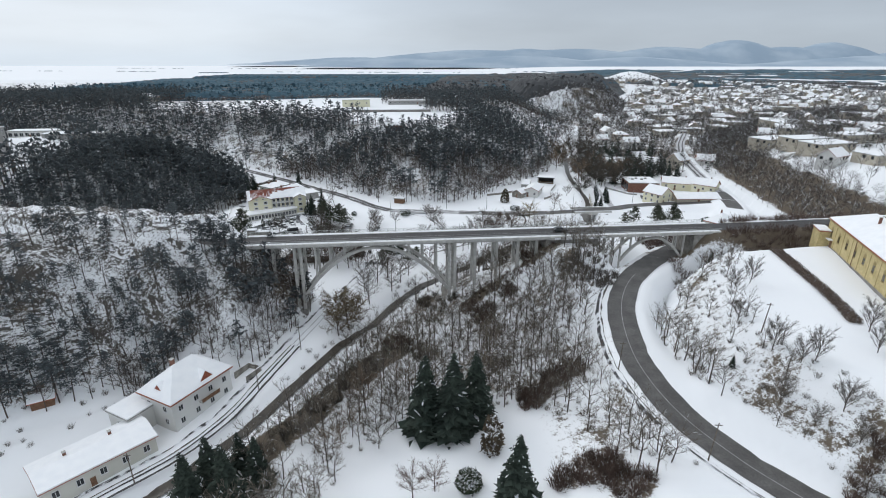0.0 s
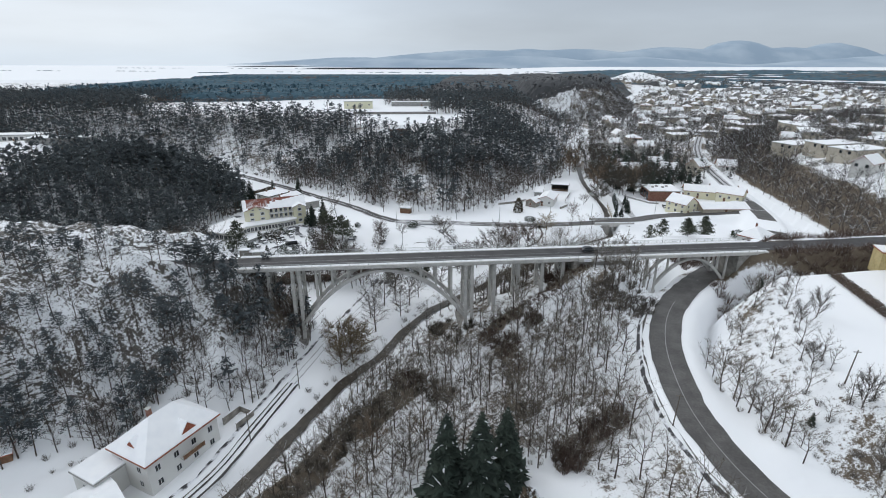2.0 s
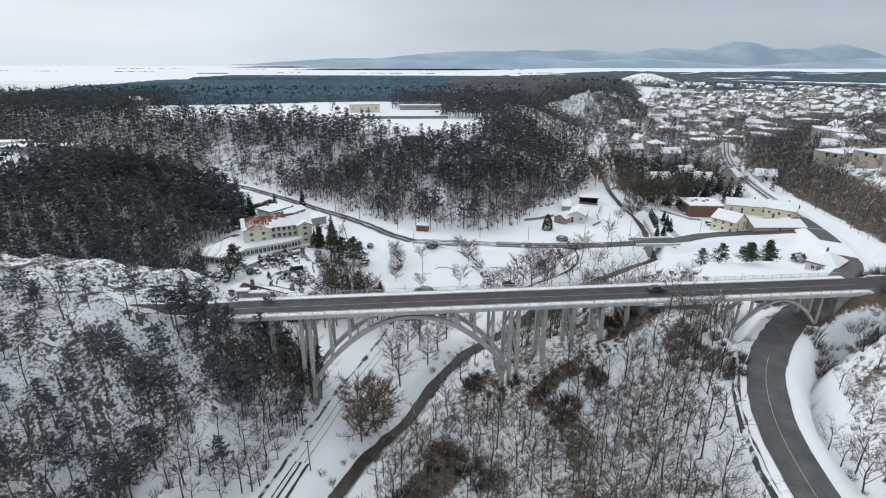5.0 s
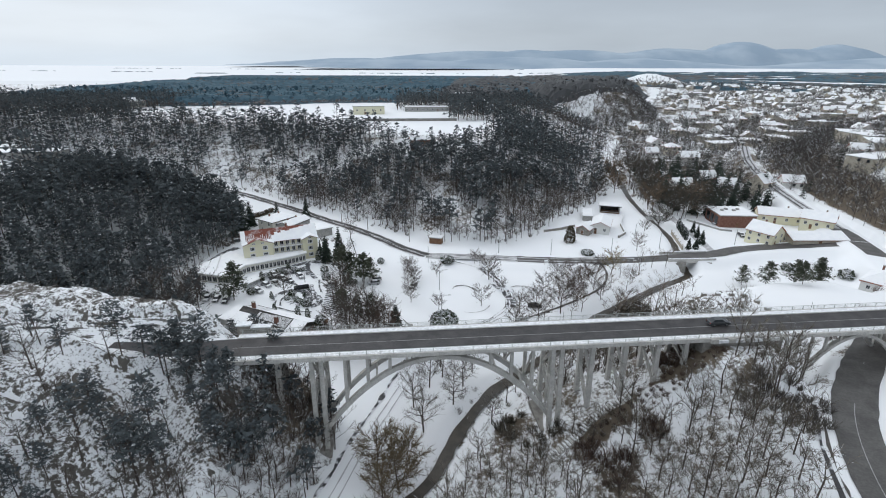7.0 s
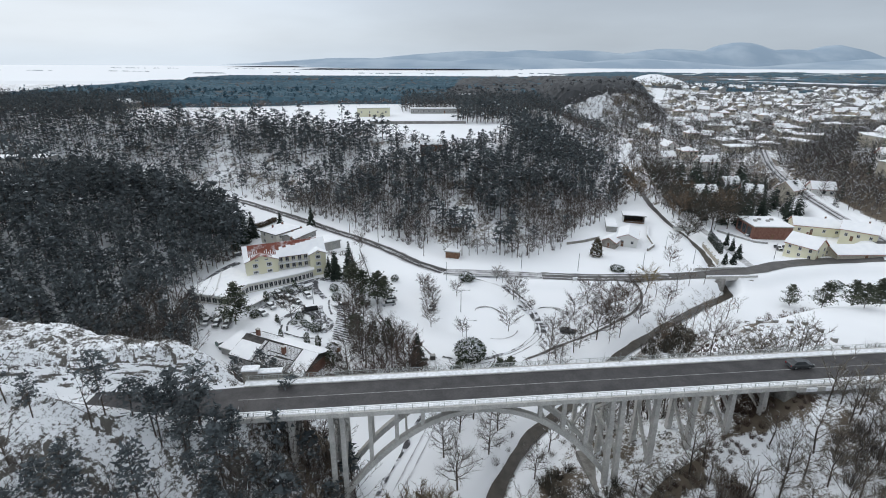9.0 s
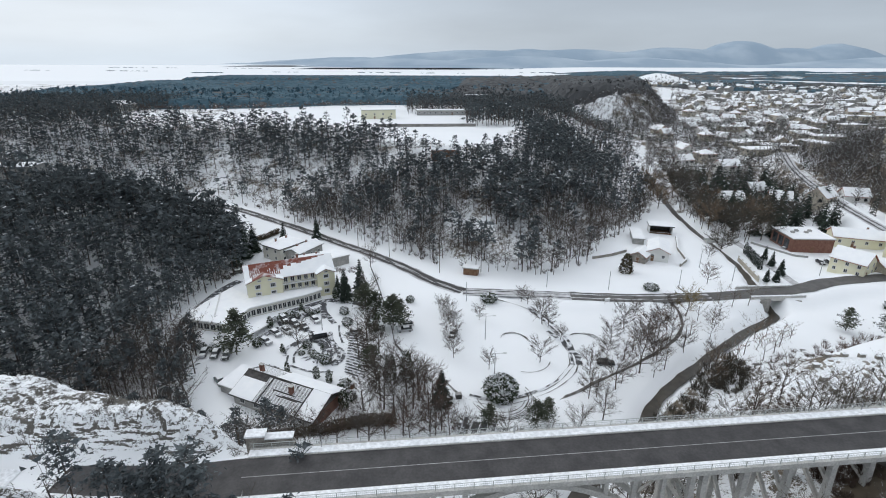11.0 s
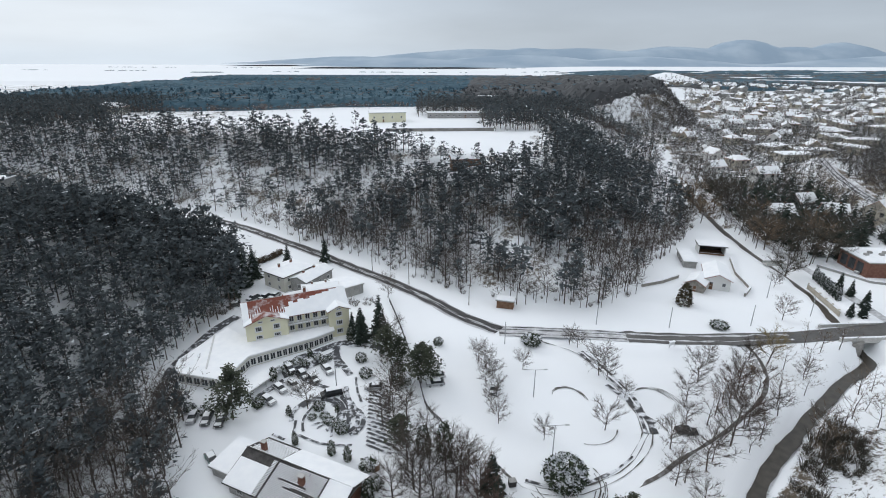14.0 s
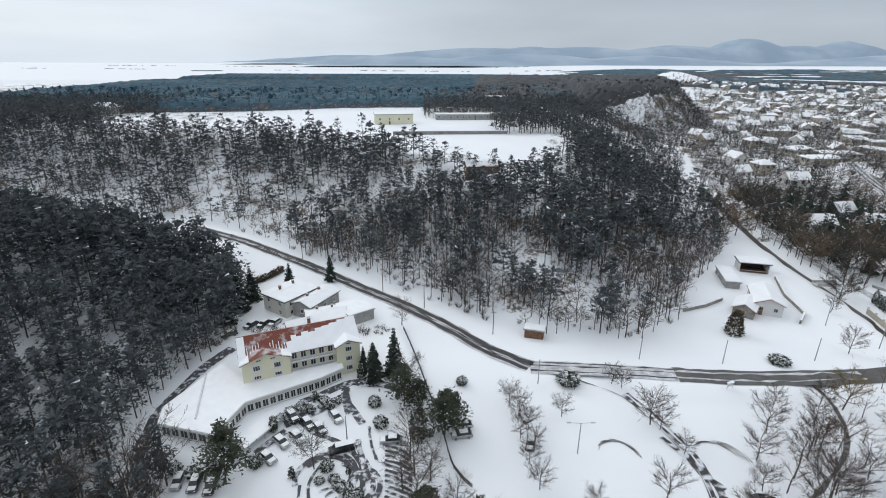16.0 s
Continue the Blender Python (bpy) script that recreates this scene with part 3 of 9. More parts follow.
def build_ground():
    ny, nx = MX.shape
    v = np.stack([MX, MY, MZ], -1).reshape(-1, 3)
    idx = np.arange(nx * ny).reshape(ny, nx)
    f = np.stack([idx[:-1, :-1], idx[:-1, 1:], idx[1:, 1:], idx[1:, :-1]], -1).reshape(-1, 4)
    me = mesh_np("ground", v, f, [GROUND], smooth_shade=True)
    bare = forest_weight(MX, MY)
    d, _ = line_near(MX, MY, CREEK)
    hill = inside(MX, MY, BACK_HILL) > 0
    bare = np.maximum(bare * np.where(hill, 0.50, np.where(MX > 120, 0.85, np.where((MY > 176) & (MX < -100), 0.36, 0.52))), 0.52 * (1 - smooth((d - 1.5) / 1.4)) * (MY < 400))
    r = np.hypot((MX - 40) / 19.0, (MY - 149) / 15.0)
    bare = np.maximum(bare, 0.46 * smooth((1.3 - r) / 0.4))
    bare = np.maximum(bare, 0.78 * smooth(1.4 - np.hypot((MX + 51) / 9, (MY - 147) / 13)))
    d = inside(MX, MY, CREEK_BANK)
    bare = np.maximum(bare, 0.44 * smooth((d - 2) / 6) * smooth((46 - MX) / 6) * smooth((MY - 104 + 0.2 * MX) / 10) * (MY < 170))
    d = inside(MX, MY, FIELD_HILL)
    bare = np.maximum(bare, 0.50 * (1 - smooth((np.abs(d - 8) - 4) / 5)) * (MX < 84))
    bare = np.maximum(bare, 0.95 * smooth((1.25 - np.hypot((MX - 112) / 44, (MY - 158) / 7)) / 0.4))
    d = inside(MX, MY, MEMORIAL_HILL)
    bare = np.maximum(bare, 0.48 * (1 - smooth((np.abs(d - 5) - 3) / 4)) * (MX < 62))
    # brown slope below the viaduct's east spans and scattered thickets
    d, _ = line_near(MX, MY, [(9.4, 142.6, 0), (15.8, 144.2, 0), (22.5, 146.4, 0), (28.4, 148.8, 0), (34, 149.5, 0)])
    bare = np.maximum(bare, 0.82 * (1 - smooth((d - 1.7) / 3)))
    for line, wide in (([(31, 175.5, 0), (37, 178.5, 0), (45.5, 183, 0), (54, 191.5, 0)], 3.6), ([(13, 180, 0), (25, 189, 0), (35, 199.5, 0), (43, 205, 0)], 2.4)):
        d, _ = line_near(MX, MY, line)
        bare = np.maximum(bare, 0.61 * (1 - smooth((d - wide) / 3.0)))
    for x, y, r in THICKETS:
        bare = np.maximum(bare, 0.62 * (1 - smooth((np.hypot(MX - x, MY - y) - r) / 2)))
    d, _ = line_near(MX, MY, [(-14, 122, 0), (-22, 112, 0), (-28, 103, 0), (-34, 93, 0), (-41, 84, 0)])
    bare = np.maximum(bare, 0.8 * (1 - smooth((d - 3) / 3)))
    bare = np.maximum(bare, 0.485 * smooth(1.5 - np.hypot((MX - 29) / 13, (MY - 82) / 20)))
    for x, y, r in GLADES:
        bare = bare * smooth((np.hypot(MX - x, MY - y) - r) / 3)
    bare = np.maximum(bare, (0.58 + 0.12 * lumps(MX, MY, 40, 2)) * (MX > 84) * smooth((MY - 312) / 20) * (inside(MX, MY, BACK_HILL) < -2) * smooth((1300 - MY) / 200))
    bare = np.maximum(bare, 0.45 * smooth(1.4 - np.hypot((MX - 20) / 70, (MY - 560) / 50)))
    a = me.attributes.new("bare", "FLOAT", "POINT")
    a.data.foreach_set("value", bare.astype(np.float32).ravel())
    d = inside(MX, MY, ROCK_HILL)
    rk = smooth((d - 3) / 5) * np.maximum(0.97 * smooth((MY - 146) / 3), np.where((MY > 116) & (MX < -70), 0.88, 0.97) * smooth((150 - MY) / 4)) * 0.99
    d = inside(MX, MY, MEMORIAL_HILL)
    rk = np.maximum(rk, 0.85 * (1 - smooth((np.abs(d - 4) - 2) / 4)) * (MX < 50))
    d = inside(MX, MY, CLIFF_HILL)
    rk = np.maximum(rk, 1.0 * smooth((d - 2) / 6) * (1 - smooth((d - 34) / 8)) * smooth((MY - 590) / 20) * smooth((700 - MY) / 20) * smooth((MX - 146) / 14))
    d = inside(MX, MY, BACK_HILL)
    rk = np.maximum(rk, 0.86 * smooth((d - 6) / 8) * (1 - smooth((d - 60) / 10)) * smooth((-36 - MX) / 20) * smooth((MX + 150) / 20))
    d, _ = line_near(MX, MY, [(28, 188, 0), (38, 195.5, 0), (50, 204, 0), (64, 208, 0)])
    rk = np.maximum(rk, 0.93 * (1 - smooth((d - 2.5) / 3)))
    bare = np.maximum(bare, 0.42 * smooth((inside(MX, MY, CLIFF_HILL) - 2) / 8) * (MY < 720))
    me.attributes["bare"].data.foreach_set("value", bare.astype(np.float32).ravel())
    rk = np.maximum(rk, 1.05 * smooth(1.4 - np.hypot((MX - 204) / 9, (MY - 300) / 16)))
    rk = np.maximum(rk, 0.92 * smooth((1.3 - np.hypot((MX - 13) / 11, (MY - 157) / 6)) / 0.5))
    a = me.attributes.new("rock", "FLOAT", "POINT")
    a.data.foreach_set("value", rk.astype(np.float32).ravel())
    tagged(new("ground", me), "snow-covered valley ground with leaf litter and limestone outcrops", "ground", kind="structure")


build_ground()


# ---- ribbons: roads, tracks, water ----
def resample(pts, step):
    """Evenly spaced points on a rounded polyline (Catmull-Rom)."""
    p = np.array([pts[0]] + list(pts) + [pts[-1]], float)
    out = []
    for i in range(1, len(p) - 2):
        n = max(1, int(np.hypot(*(p[i + 1] - p[i])[:2]) / step))
        for k in range(n):
            t = k / n
            out.append(0.5 * (2 * p[i] + (p[i + 1] - p[i - 1]) * t + (2 * p[i - 1] - 5 * p[i] + 4 * p[i + 1] - p[i + 2]) * t * t
                              + (3 * p[i] - p[i - 1] - 3 * p[i + 1] + p[i + 2]) * t ** 3))
    out.append(p[-1])
    return np.array(out)


def ribbon(name, pts, a, b, lift, material, step=2.5, thick=0.0, wobble=0.0, drape=False):
    """A strip from offset a to offset b (to the right) of a polyline."""
    c = resample(pts, step)
    t = np.gradient(c[:, :2], axis=0)
    t /= np.linalg.norm(t, axis=1)[:, None]
    nrm = np.stack([t[:, 1], -t[:, 0]], 1)
    n = len(c)
    wa, wb = a + wobble * rng.normal(size=n), b + wobble * rng.normal(size=n)
    cols = []
    m = 5
    for k in range(m):
        off = wa + (wb - wa) * k / (m - 1)
        xy = c[:, :2] + nrm * off[:, None]
        z = np.array([gz(*q) for q in xy]) + lift if drape else c[:, 2] + lift
        cols.append(np.column_stack([xy, z]))
    v = np.stack(cols, 1).reshape(-1, 3)
    ii = np.arange(n * m).reshape(n, m)
    f = np.stack([ii[:-1, :-1], ii[:-1, 1:], ii[1:, 1:], ii[1:, :-1]], -1).reshape(-1, 4)
    if thick:
        base = len(v)
        low = v.reshape(n, m, 3)[:, [0, -1]].reshape(-1, 3) - (0, 0, thick)
        v = np.vstack([v, low])
        lo = base + np.arange(n * 2).reshape(n, 2)
        f = np.vstack([f, np.stack([ii[:-1, 0], ii[1:, 0], lo[1:, 0], lo[:-1, 0]], -1), np.stack([ii[1:, -1], ii[:-1, -1], lo[:-1, 1], lo[1:, 1]], -1)])
    me = mesh_np(name, v, f[:, ::-1], [material], smooth_shade=False)
    return new(name, me)


def road(name, label, pts, half, material, line=True, edge=True):
    tagged(ribbon(name, pts, -half, half, 0.05, material, wobble=0.12), label, "road", kind="structure")
    if line:
        c = resample(pts, 1.0)
        k = 0
        while k + 4 < len(c):
            part = [tuple(q) for q in c[k:k + 4]]
            tagged(ribbon("lane_marking", part, -0.06, 0.06, 0.056, LINE, step=1.5), "faded white centre line on asphalt", "road marking", kind="structure")
            k += 200 if line == "one" else 9


road("road_right", "grey worn asphalt road winding under the viaduct", ROAD_RIGHT[:17], 3.5, ASPHALT_DRY, line=False)
road("road_town", "snowy road with dark wheel tracks leading into the town", ROAD_RIGHT[16:], 3.0, DIRTY_SNOW, line=False)
for a, b in ((-1.9, -0.9), (0.8, 1.7)):
    tagged(ribbon("wheel_track", ROAD_RIGHT[16:], a, b, 0.062, ASPHALT, wobble=0.15), "dark wheel track on the snowy town road", "wheel track", kind="structure")
tagged(ribbon("road_line", ROAD_RIGHT[:12], -0.07, 0.07, 0.06, LINE), "worn white centre line", "road marking", kind="structure")
for a, b, m in ((-6.3, -5.75, SLUSH), (-5.2, -5.05, PAVED)):
    tagged(ribbon("road_edging", ROAD_RIGHT[1:11], a, b, 0.12, m, wobble=0.12, drape=True), "broken line of snowy kerb stones beside the winding road", "kerb", kind="structure")
road("road_main", "partly slushy asphalt road through the valley", ROAD_MAIN[10:], 2.9, ASPHALT_DRY, line=False)
road("road_snowy", "snow-packed stretch of the valley road with thin dark wheel tracks", ROAD_MAIN[8:11], 2.7, DIRTY_SNOW, line=False)
for a, b in ((-2.3, -1.9), (-0.9, -0.6), (1.2, 1.75)):
    tagged(ribbon("wheel_track", ROAD_MAIN[8:11], a, b, 0.062, ASPHALT, wobble=0.14), "thin dark wheel track on the snowy road", "wheel track", kind="structure")
road("road_west", "slush-covered asphalt road with dark wheel tracks", ROAD_MAIN[:9], 2.6, DIRTY_SNOW, line=False)
for a, b in ((-2.2, -0.6), (0.45, 1.9), (-0.3, 0.1)):
    tagged(ribbon("wheel_track", ROAD_MAIN[:9], a, b, 0.062, ASPHALT, wobble=0.16), "dark wet wheel track on the snowy road", "wheel track", kind="structure")
for _a, _b in ((-1.9, -1.2), (0.9, 1.3)):
    tagged(ribbon("road_slush", ROAD_MAIN[10:13], _a, _b, 0.062, DIRTY_SNOW, wobble=0.25), "thin slush lying on the asphalt road", "road", kind="structure")
road("road_side", "snowy lane beside the water channel", ROAD_SIDE, 1.6, DIRTY_SNOW, line=False)
road("road_top_west", "asphalt road on the rocky hill leading to the viaduct", [(-84, 144.1, 17.5), ROAD_TOP[-2], (-59.2, 145.3, 17.485)], 3.4, ASPHALT, line=False)
road("road_top_snow", "snow-covered road over the rocky hill", ROAD_TOP[:-2], 2.6, SNOW, line=False)
road("road_top_east", "asphalt road behind the viaduct", ROAD_TOP_EAST, 3.5, ASPHALT, line=False)
for a, b, m, piece in ((-1.85, -1.3, ASPHALT, TRACK[4:]), (-0.25, 0.2, ASPHALT, TRACK[4:]), (0.9, 1.25, PAVED, TRACK[4:]), (-1.0, -0.75, DIRTY_SNOW, TRACK[:5]), (0.6, 0.85, DIRTY_SNOW, TRACK[:5])):
    tagged(ribbon("wheel_track", piece, a, b, 0.05, m, wobble=0.06), "thin dark wheel track in the snow of the lane", "wheel track", kind="structure")
tagged(ribbon("kerb_track", TRACK, 2.7, 3.4, 0.06, SLUSH, wobble=0.2), "wet paved strip beside the lane", "path", kind="structure")
tagged(ribbon("water_creek", CREEK, -1.4, 1.4, 0.0, WATER, wobble=0.2), "dark water of a narrow creek between snowy banks", "water", kind="structure")
tagged(ribbon("water_channel", CHANNEL, -1.4, 1.4, 0.0, WATER, wobble=0.05), "dark water in a straight walled channel", "water", kind="structure")
tagged(ribbon("footpath", FOOTPATH, -0.42, 0.42, 0.06, PAVED, wobble=0.15), "dark wet footpath through the snowy park", "path", kind="structure")
for a, b, piece, m in ((-0.95, -0.2, PARK_LOOP[1:5], SLUSH), (0.3, 1.1, PARK_LOOP[1:5], SLUSH), (1.35, 1.5, PARK_LOOP[:6], PAVED), (-0.9, -0.75, PARK_LOOP[3:], PAVED), (0.35, 0.5, PARK_LOOP[4:9], PAVED), (0.8, 1.3, PARK_LOOP[5:9], SLUSH)):
    tagged(ribbon("park_track", piece, a, b, 0.06, m, wobble=0.12), "slushy wheel track round the park", "wheel track", kind="structure")


# ---- mesh helpers ----
def part(name, bm, material, parent=None, label="", shade=False):
    me = bpy.data.meshes.new(name)
    bm.to_mesh(me); bm.free()
    me.materials.append(material)
    if shade:
        me.polygons.foreach_set("use_smooth", np.full(len(me.polygons), True))
    ob = new(name, me)
    if parent is not None:
        ob.parent = parent
    if label:
        tagged(ob, label)
    return ob


def box(bm, x0, x1, y0, y1, z0, z1, m=None):
    vs = [bm.verts.new(Vector(c) if m is None else m @ Vector(c)) for c in
          ((x0, y0, z0), (x1, y0, z0), (x1, y1, z0), (x0, y1, z0), (x0, y0, z1), (x1, y0, z1), (x1, y1, z1), (x0, y1, z1))]
    for q in ((3, 2, 1, 0), (4, 5, 6, 7), (0, 1, 5, 4), (1, 2, 6, 5), (2, 3, 7, 6), (3, 0, 4, 7)):
        bm.faces.new([vs[i] for i in q])
    return bm


def boxed(*args, m=None):
    return box(bmesh.new(), *args, m=m)


def beam(bm, p, q, w, h, w2=None, h2=None):
    """A bar from p to q, w wide across and h deep."""
    p, q = Vector(p), Vector(q)
    t = (q - p).normalized()
    s = t.cross(Vector((0, 0, 1)))
    s = s.normalized() if s.length > 0.05 else Vector((1, 0, 0))
    u = s.cross(t)
    w2, h2 = w2 or w, h2 or h
    vs = [bm.verts.new(c + s * (i * ww / 2) + u * (j * hh / 2)) for c, ww, hh in ((p, w, h), (q, w2, h2)) for i, j in ((-1, -1), (1, -1), (1, 1), (-1, 1))]
    for f in ((0, 1, 2, 3), (7, 6, 5, 4), (0, 4, 5, 1), (1, 5, 6, 2), (2, 6, 7, 3), (3, 7, 4, 0)):
        bm.faces.new([vs[i] for i in f])
    return bm


def tube(bm, p, q, r0, r1, n=6):
    p, q = Vector(p), Vector(q)
    t = (q - p).normalized()
    s = t.orthogonal().normalized()
    u = t.cross(s)
    a = [bm.verts.new(p + (s * math.cos(2 * math.pi * i / n) + u * math.sin(2 * math.pi * i / n)) * r0) for i in range(n)]
    b = [bm.verts.new(q + (s * math.cos(2 * math.pi * i / n) + u * math.sin(2 * math.pi * i / n)) * r1) for i in range(n)]
    for i in range(n):
        bm.faces.new((a[i], a[(i + 1) % n], b[(i + 1) % n], b[i]))
    bm.faces.new(a[::-1]); bm.faces.new(b)
    return bm


def prism(bm, outline, z0, z1):
    lo = [bm.verts.new((x, y, z0)) for x, y in outline]
    hi = [bm.verts.new((x, y, z1)) for x, y in outline]
    n = len(lo)
    bm.faces.new(lo[::-1]); bm.faces.new(hi)
    for i in range(n):
        bm.faces.new((lo[i], lo[(i + 1) % n], hi[(i + 1) % n], hi[i]))
    return bm


def empty(name, label, category, m=None, group="", kind=""):
    ob = tagged(new(name), label, category, group, kind)
    if m is not None:
        ob.matrix_world = m
    return ob


# ---- the viaduct: x along it, y across, origin on the deck axis at its west end ----
BR_X, BR_Y, BR_Z, BR_TURN = -58.0, 145.4, 17.5, 5.35
BR = pose(BR_X, BR_Y, BR_Z, 0, 0, BR_TURN)
BR_LEN = 147.0


def under(u, v):
    """Ground height below a point of the viaduct, in its own frame."""
    w = BR @ Vector((u, v, 0))
    return gz(w.x, w.y) - BR_Z


def build_viaduct():
    br = empty("viaduct", "pale grey concrete arched road viaduct over the snowy valley", "bridge", BR)
    part("deck_slab", boxed(-2, BR_LEN, -4.7, 4.7, -0.75, -0.12), CONCRETE, br)
    part("carriageway", boxed(-2, BR_LEN, -3.35, 3.35, -0.12, 0.05), ASPHALT, br, "grey wet asphalt carriageway")
    bm = bmesh.new()
    box(bm, -2, BR_LEN, -0.055, 0.055, 0.051, 0.056)
    part("centre_line", bm, LINE, br, "thin worn white line")
    for s in (-1, 1):
        y0, y1 = sorted((s * 3.35, s * 4.95))
        part("footway", boxed(-2, BR_LEN, y0, y1, -0.12, 0.2), CONCRETE, br)
        y0, y1 = sorted((s * 3.5, s * 4.72))
        part("footway_snow", boxed(-2, BR_LEN, y0, y1, 0.2, 0.3), SNOW, br, "strip of trodden snow on the footway")
        y0, y1 = sorted((s * 4.7, s * 5.15))
        part("fascia", boxed(-2, BR_LEN, y0, y1, -0.55, 0.26), CONCRETE, br, "pale concrete edge beam")
        for y, z, r in ((s * 4.95, 1.2, 0.045), (s * 4.95, 0.85, 0.02), (s * 4.95, 0.55, 0.02)):
            part("handrail", tube(bmesh.new(), (-2, y, z), (BR_LEN, y, z), r, r, 5), RAIL, br)
        posts = boxed(-0.05, 0.05, -0.05, 0.05, 0.26, 1.2)
        first = part("rail_post", posts, RAIL, br)
        first.location = (-1.5, s * 4.95, 0)
        u = 1.0
        while u < BR_LEN - 1:
            p = first.copy(); scene.collection.objects.link(p); p.location = (u, s * 4.95, 0)
            u += 2.5
        wire = bmesh.new()
        u = -1.5
        while u < BR_LEN - 2:
            for k in range(1, 10):
                box(wire, u + k * 0.25 - 0.008, u + k * 0.25 + 0.008, s * 4.95 - 0.008, s * 4.95 + 0.008, 0.3, 1.18)
            u += 2.5
        tagged(part("rail_infill", wire, RAIL, br), kind="stuff")
        # shallow girders under the slab
        y0, y1 = sorted((s * 2.9, s * 3.6))
        part("girder", boxed(-2, 92, y0, y1, -1.35, -0.75), CONCRETE, br)
    # main arch
    a0, a1, spring, crown = 14.6, 60.3, -17.2, -1.75
    def rise(u, c0=a0, c1=a1, s=spring, c=crown):
        k = (2 * u - c0 - c1) / (c1 - c0)
        return c + (s - c) * (0.9 * k * k + 0.1 * k ** 4)
    def arch(c0, c1, sp, cr, width, deep0, deep1, ys, n=28):
        for y in ys:
            bm = bmesh.new()
            prev = None
            for i in range(n + 1):
                u = c0 + (c1 - c0) * i / n
                k = abs(2 * i / n - 1)
                dd = deep1 + (deep0 - deep1) * k ** 1.5
                z = cr + (sp - cr) * (0.9 * k * k + 0.1 * k ** 4)
                g = 1 + 3.0 * k * k
                d2 = dd * min(g, 2.0) ** 0.5
                ring = [bm.verts.new((u, y - width / 2, z - d2)), bm.verts.new((u, y + width / 2, z - d2)), bm.verts.new((u, y + width / 2, z)), bm.verts.new((u, y - width / 2, z))]
                if prev:
                    for j in range(4):
                        bm.faces.new((prev[j], ring[j], ring[(j + 1) % 4], prev[(j + 1) % 4]))
                else:
                    bm.faces.new(ring)
                prev = ring
            bm.faces.new(prev[::-1])
            bmesh.ops.recalc_face_normals(bm, faces=bm.faces)
            part("arch_rib", bm, CONCRETE, br)
    arch(a0, a1, spring, crown, 0.95, 1.0, 0.8, (-2.9, 2.9))
    def column(u, y, z0, z1, w=0.6, lean=0.0):
        bm = bmesh.new()
        beam(bm, (u, y + lean, z0), (u, y, z1), w * 1.1, w * 1.1, w, w)
        part("column", bm, CONCRETE, br)
    for u in (19.1, 23.4, 27.7, 47.4, 51.6, 55.9):
        for y in (-2.9, 2.9):
            column(u, y, rise(u) - 0.3, -1.3)
        zt, zb = -1.6, rise(u) + 0.3
        if zt - zb > 3:
            part("cross_brace", beam(bmesh.new(), (u, -2.8, zt), (u, 2.8, zb), 0.3, 0.35), CONCRETE, br)
    for u in (19, 25, 31, 36.7, 42.5, 48.5, 54.5):
        z = rise(u) - 0.5
        part("arch_tie", beam(bmesh.new(), (u, -2.6, z), (u, 2.6, z), 0.35, 0.45), CONCRETE, br)
    # tall piers either side of the arch: two pairs of battered legs
    for u in (12.9, 14.7, 59.9, 61.7):
        for s in (-1, 1):
            z0 = min(under(u, s * 3.9) - 0.8, -15)
            column(u, s * 3.0, z0, -1.3, 0.8, s * 1.0)
        part("cross_beam", beam(bmesh.new(), (u, -3.4, -8.6), (u, 3.4, -8.6), 0.35, 0.5), CONCRETE, br)
        part("cross_brace", beam(bmesh.new(), (u, -3.0, -2), (u, 3.3, -8.4), 0.45, 0.5), CONCRETE, br)
        part("cross_brace", beam(bmesh.new(), (u, -3.6, -14), (u, 3.2, -8.7), 0.45, 0.5), CONCRETE, br)
    for u in (13.5, 60.1):
        z = min(under(u, 0), under(u, -4), under(u, 4)) - 0.3
        part("pier_footing", boxed(u - 2.0, u + 2.0, -5.0, 5.0, z - 3, z + 0.5), CONCRETE_DARK, br)
    # bents of the east approach, and one in the west
    for u in (6.6, 68.0, 74.8, 81.6, 87.5):
        zs = []
        for s in (-1, 1):
            z0 = under(u, s * 3.2) - 0.6
            zs.append(z0)
            column(u, s * 2.9, z0, -1.3, 0.85, s * 0.25)
        low = max(zs) + 0.8
        if -1.6 - low > 2.5:
            mid = (low - 1.6) / 2
            part("cross_brace", beam(bmesh.new(), (u, 2.8, -1.6), (u, -2.8, mid), 0.5, 0.55), CONCRETE, br)
            part("cross_brace", beam(bmesh.new(), (u, 2.8, mid), (u, -2.8, low), 0.5, 0.55), CONCRETE, br)
    # abutment walls on the mound and at both ends
    part("abutment", boxed(90, 107, -4.6, 4.6, -6.5, -0.75), CONCRETE_DARK, br, "dark stained concrete abutment wall")
    part("abutment", boxed(-8, 1.0, -4.3, 4.3, -9, -0.75), CONCRETE_DARK, br, "dark stained concrete abutment wall")
    part("abutment", boxed(138.5, BR_LEN, -4.6, 4.6, -12, -0.75), CONCRETE_DARK, br)
    for s in (-1, 1):
        for k in range(5):
            u = 91 + k * 3.6
            part("parapet_block", boxed(u, u + 1.5, s * 5.2 - 0.35, s * 5.2 + 0.35, -0.7, 0.15), CONCRETE, br)
            part("block_snow", boxed(u + 1.5, u + 3.6, s * 5.2 - 0.35, s * 5.2 + 0.35, -0.7, -0.1), SNOW, br)
    # small arch over the winding road
    arch(115.5, 136, -8.6, -1.6, 0.9, 0.8, 0.6, (-2.9, 2.9), 18)
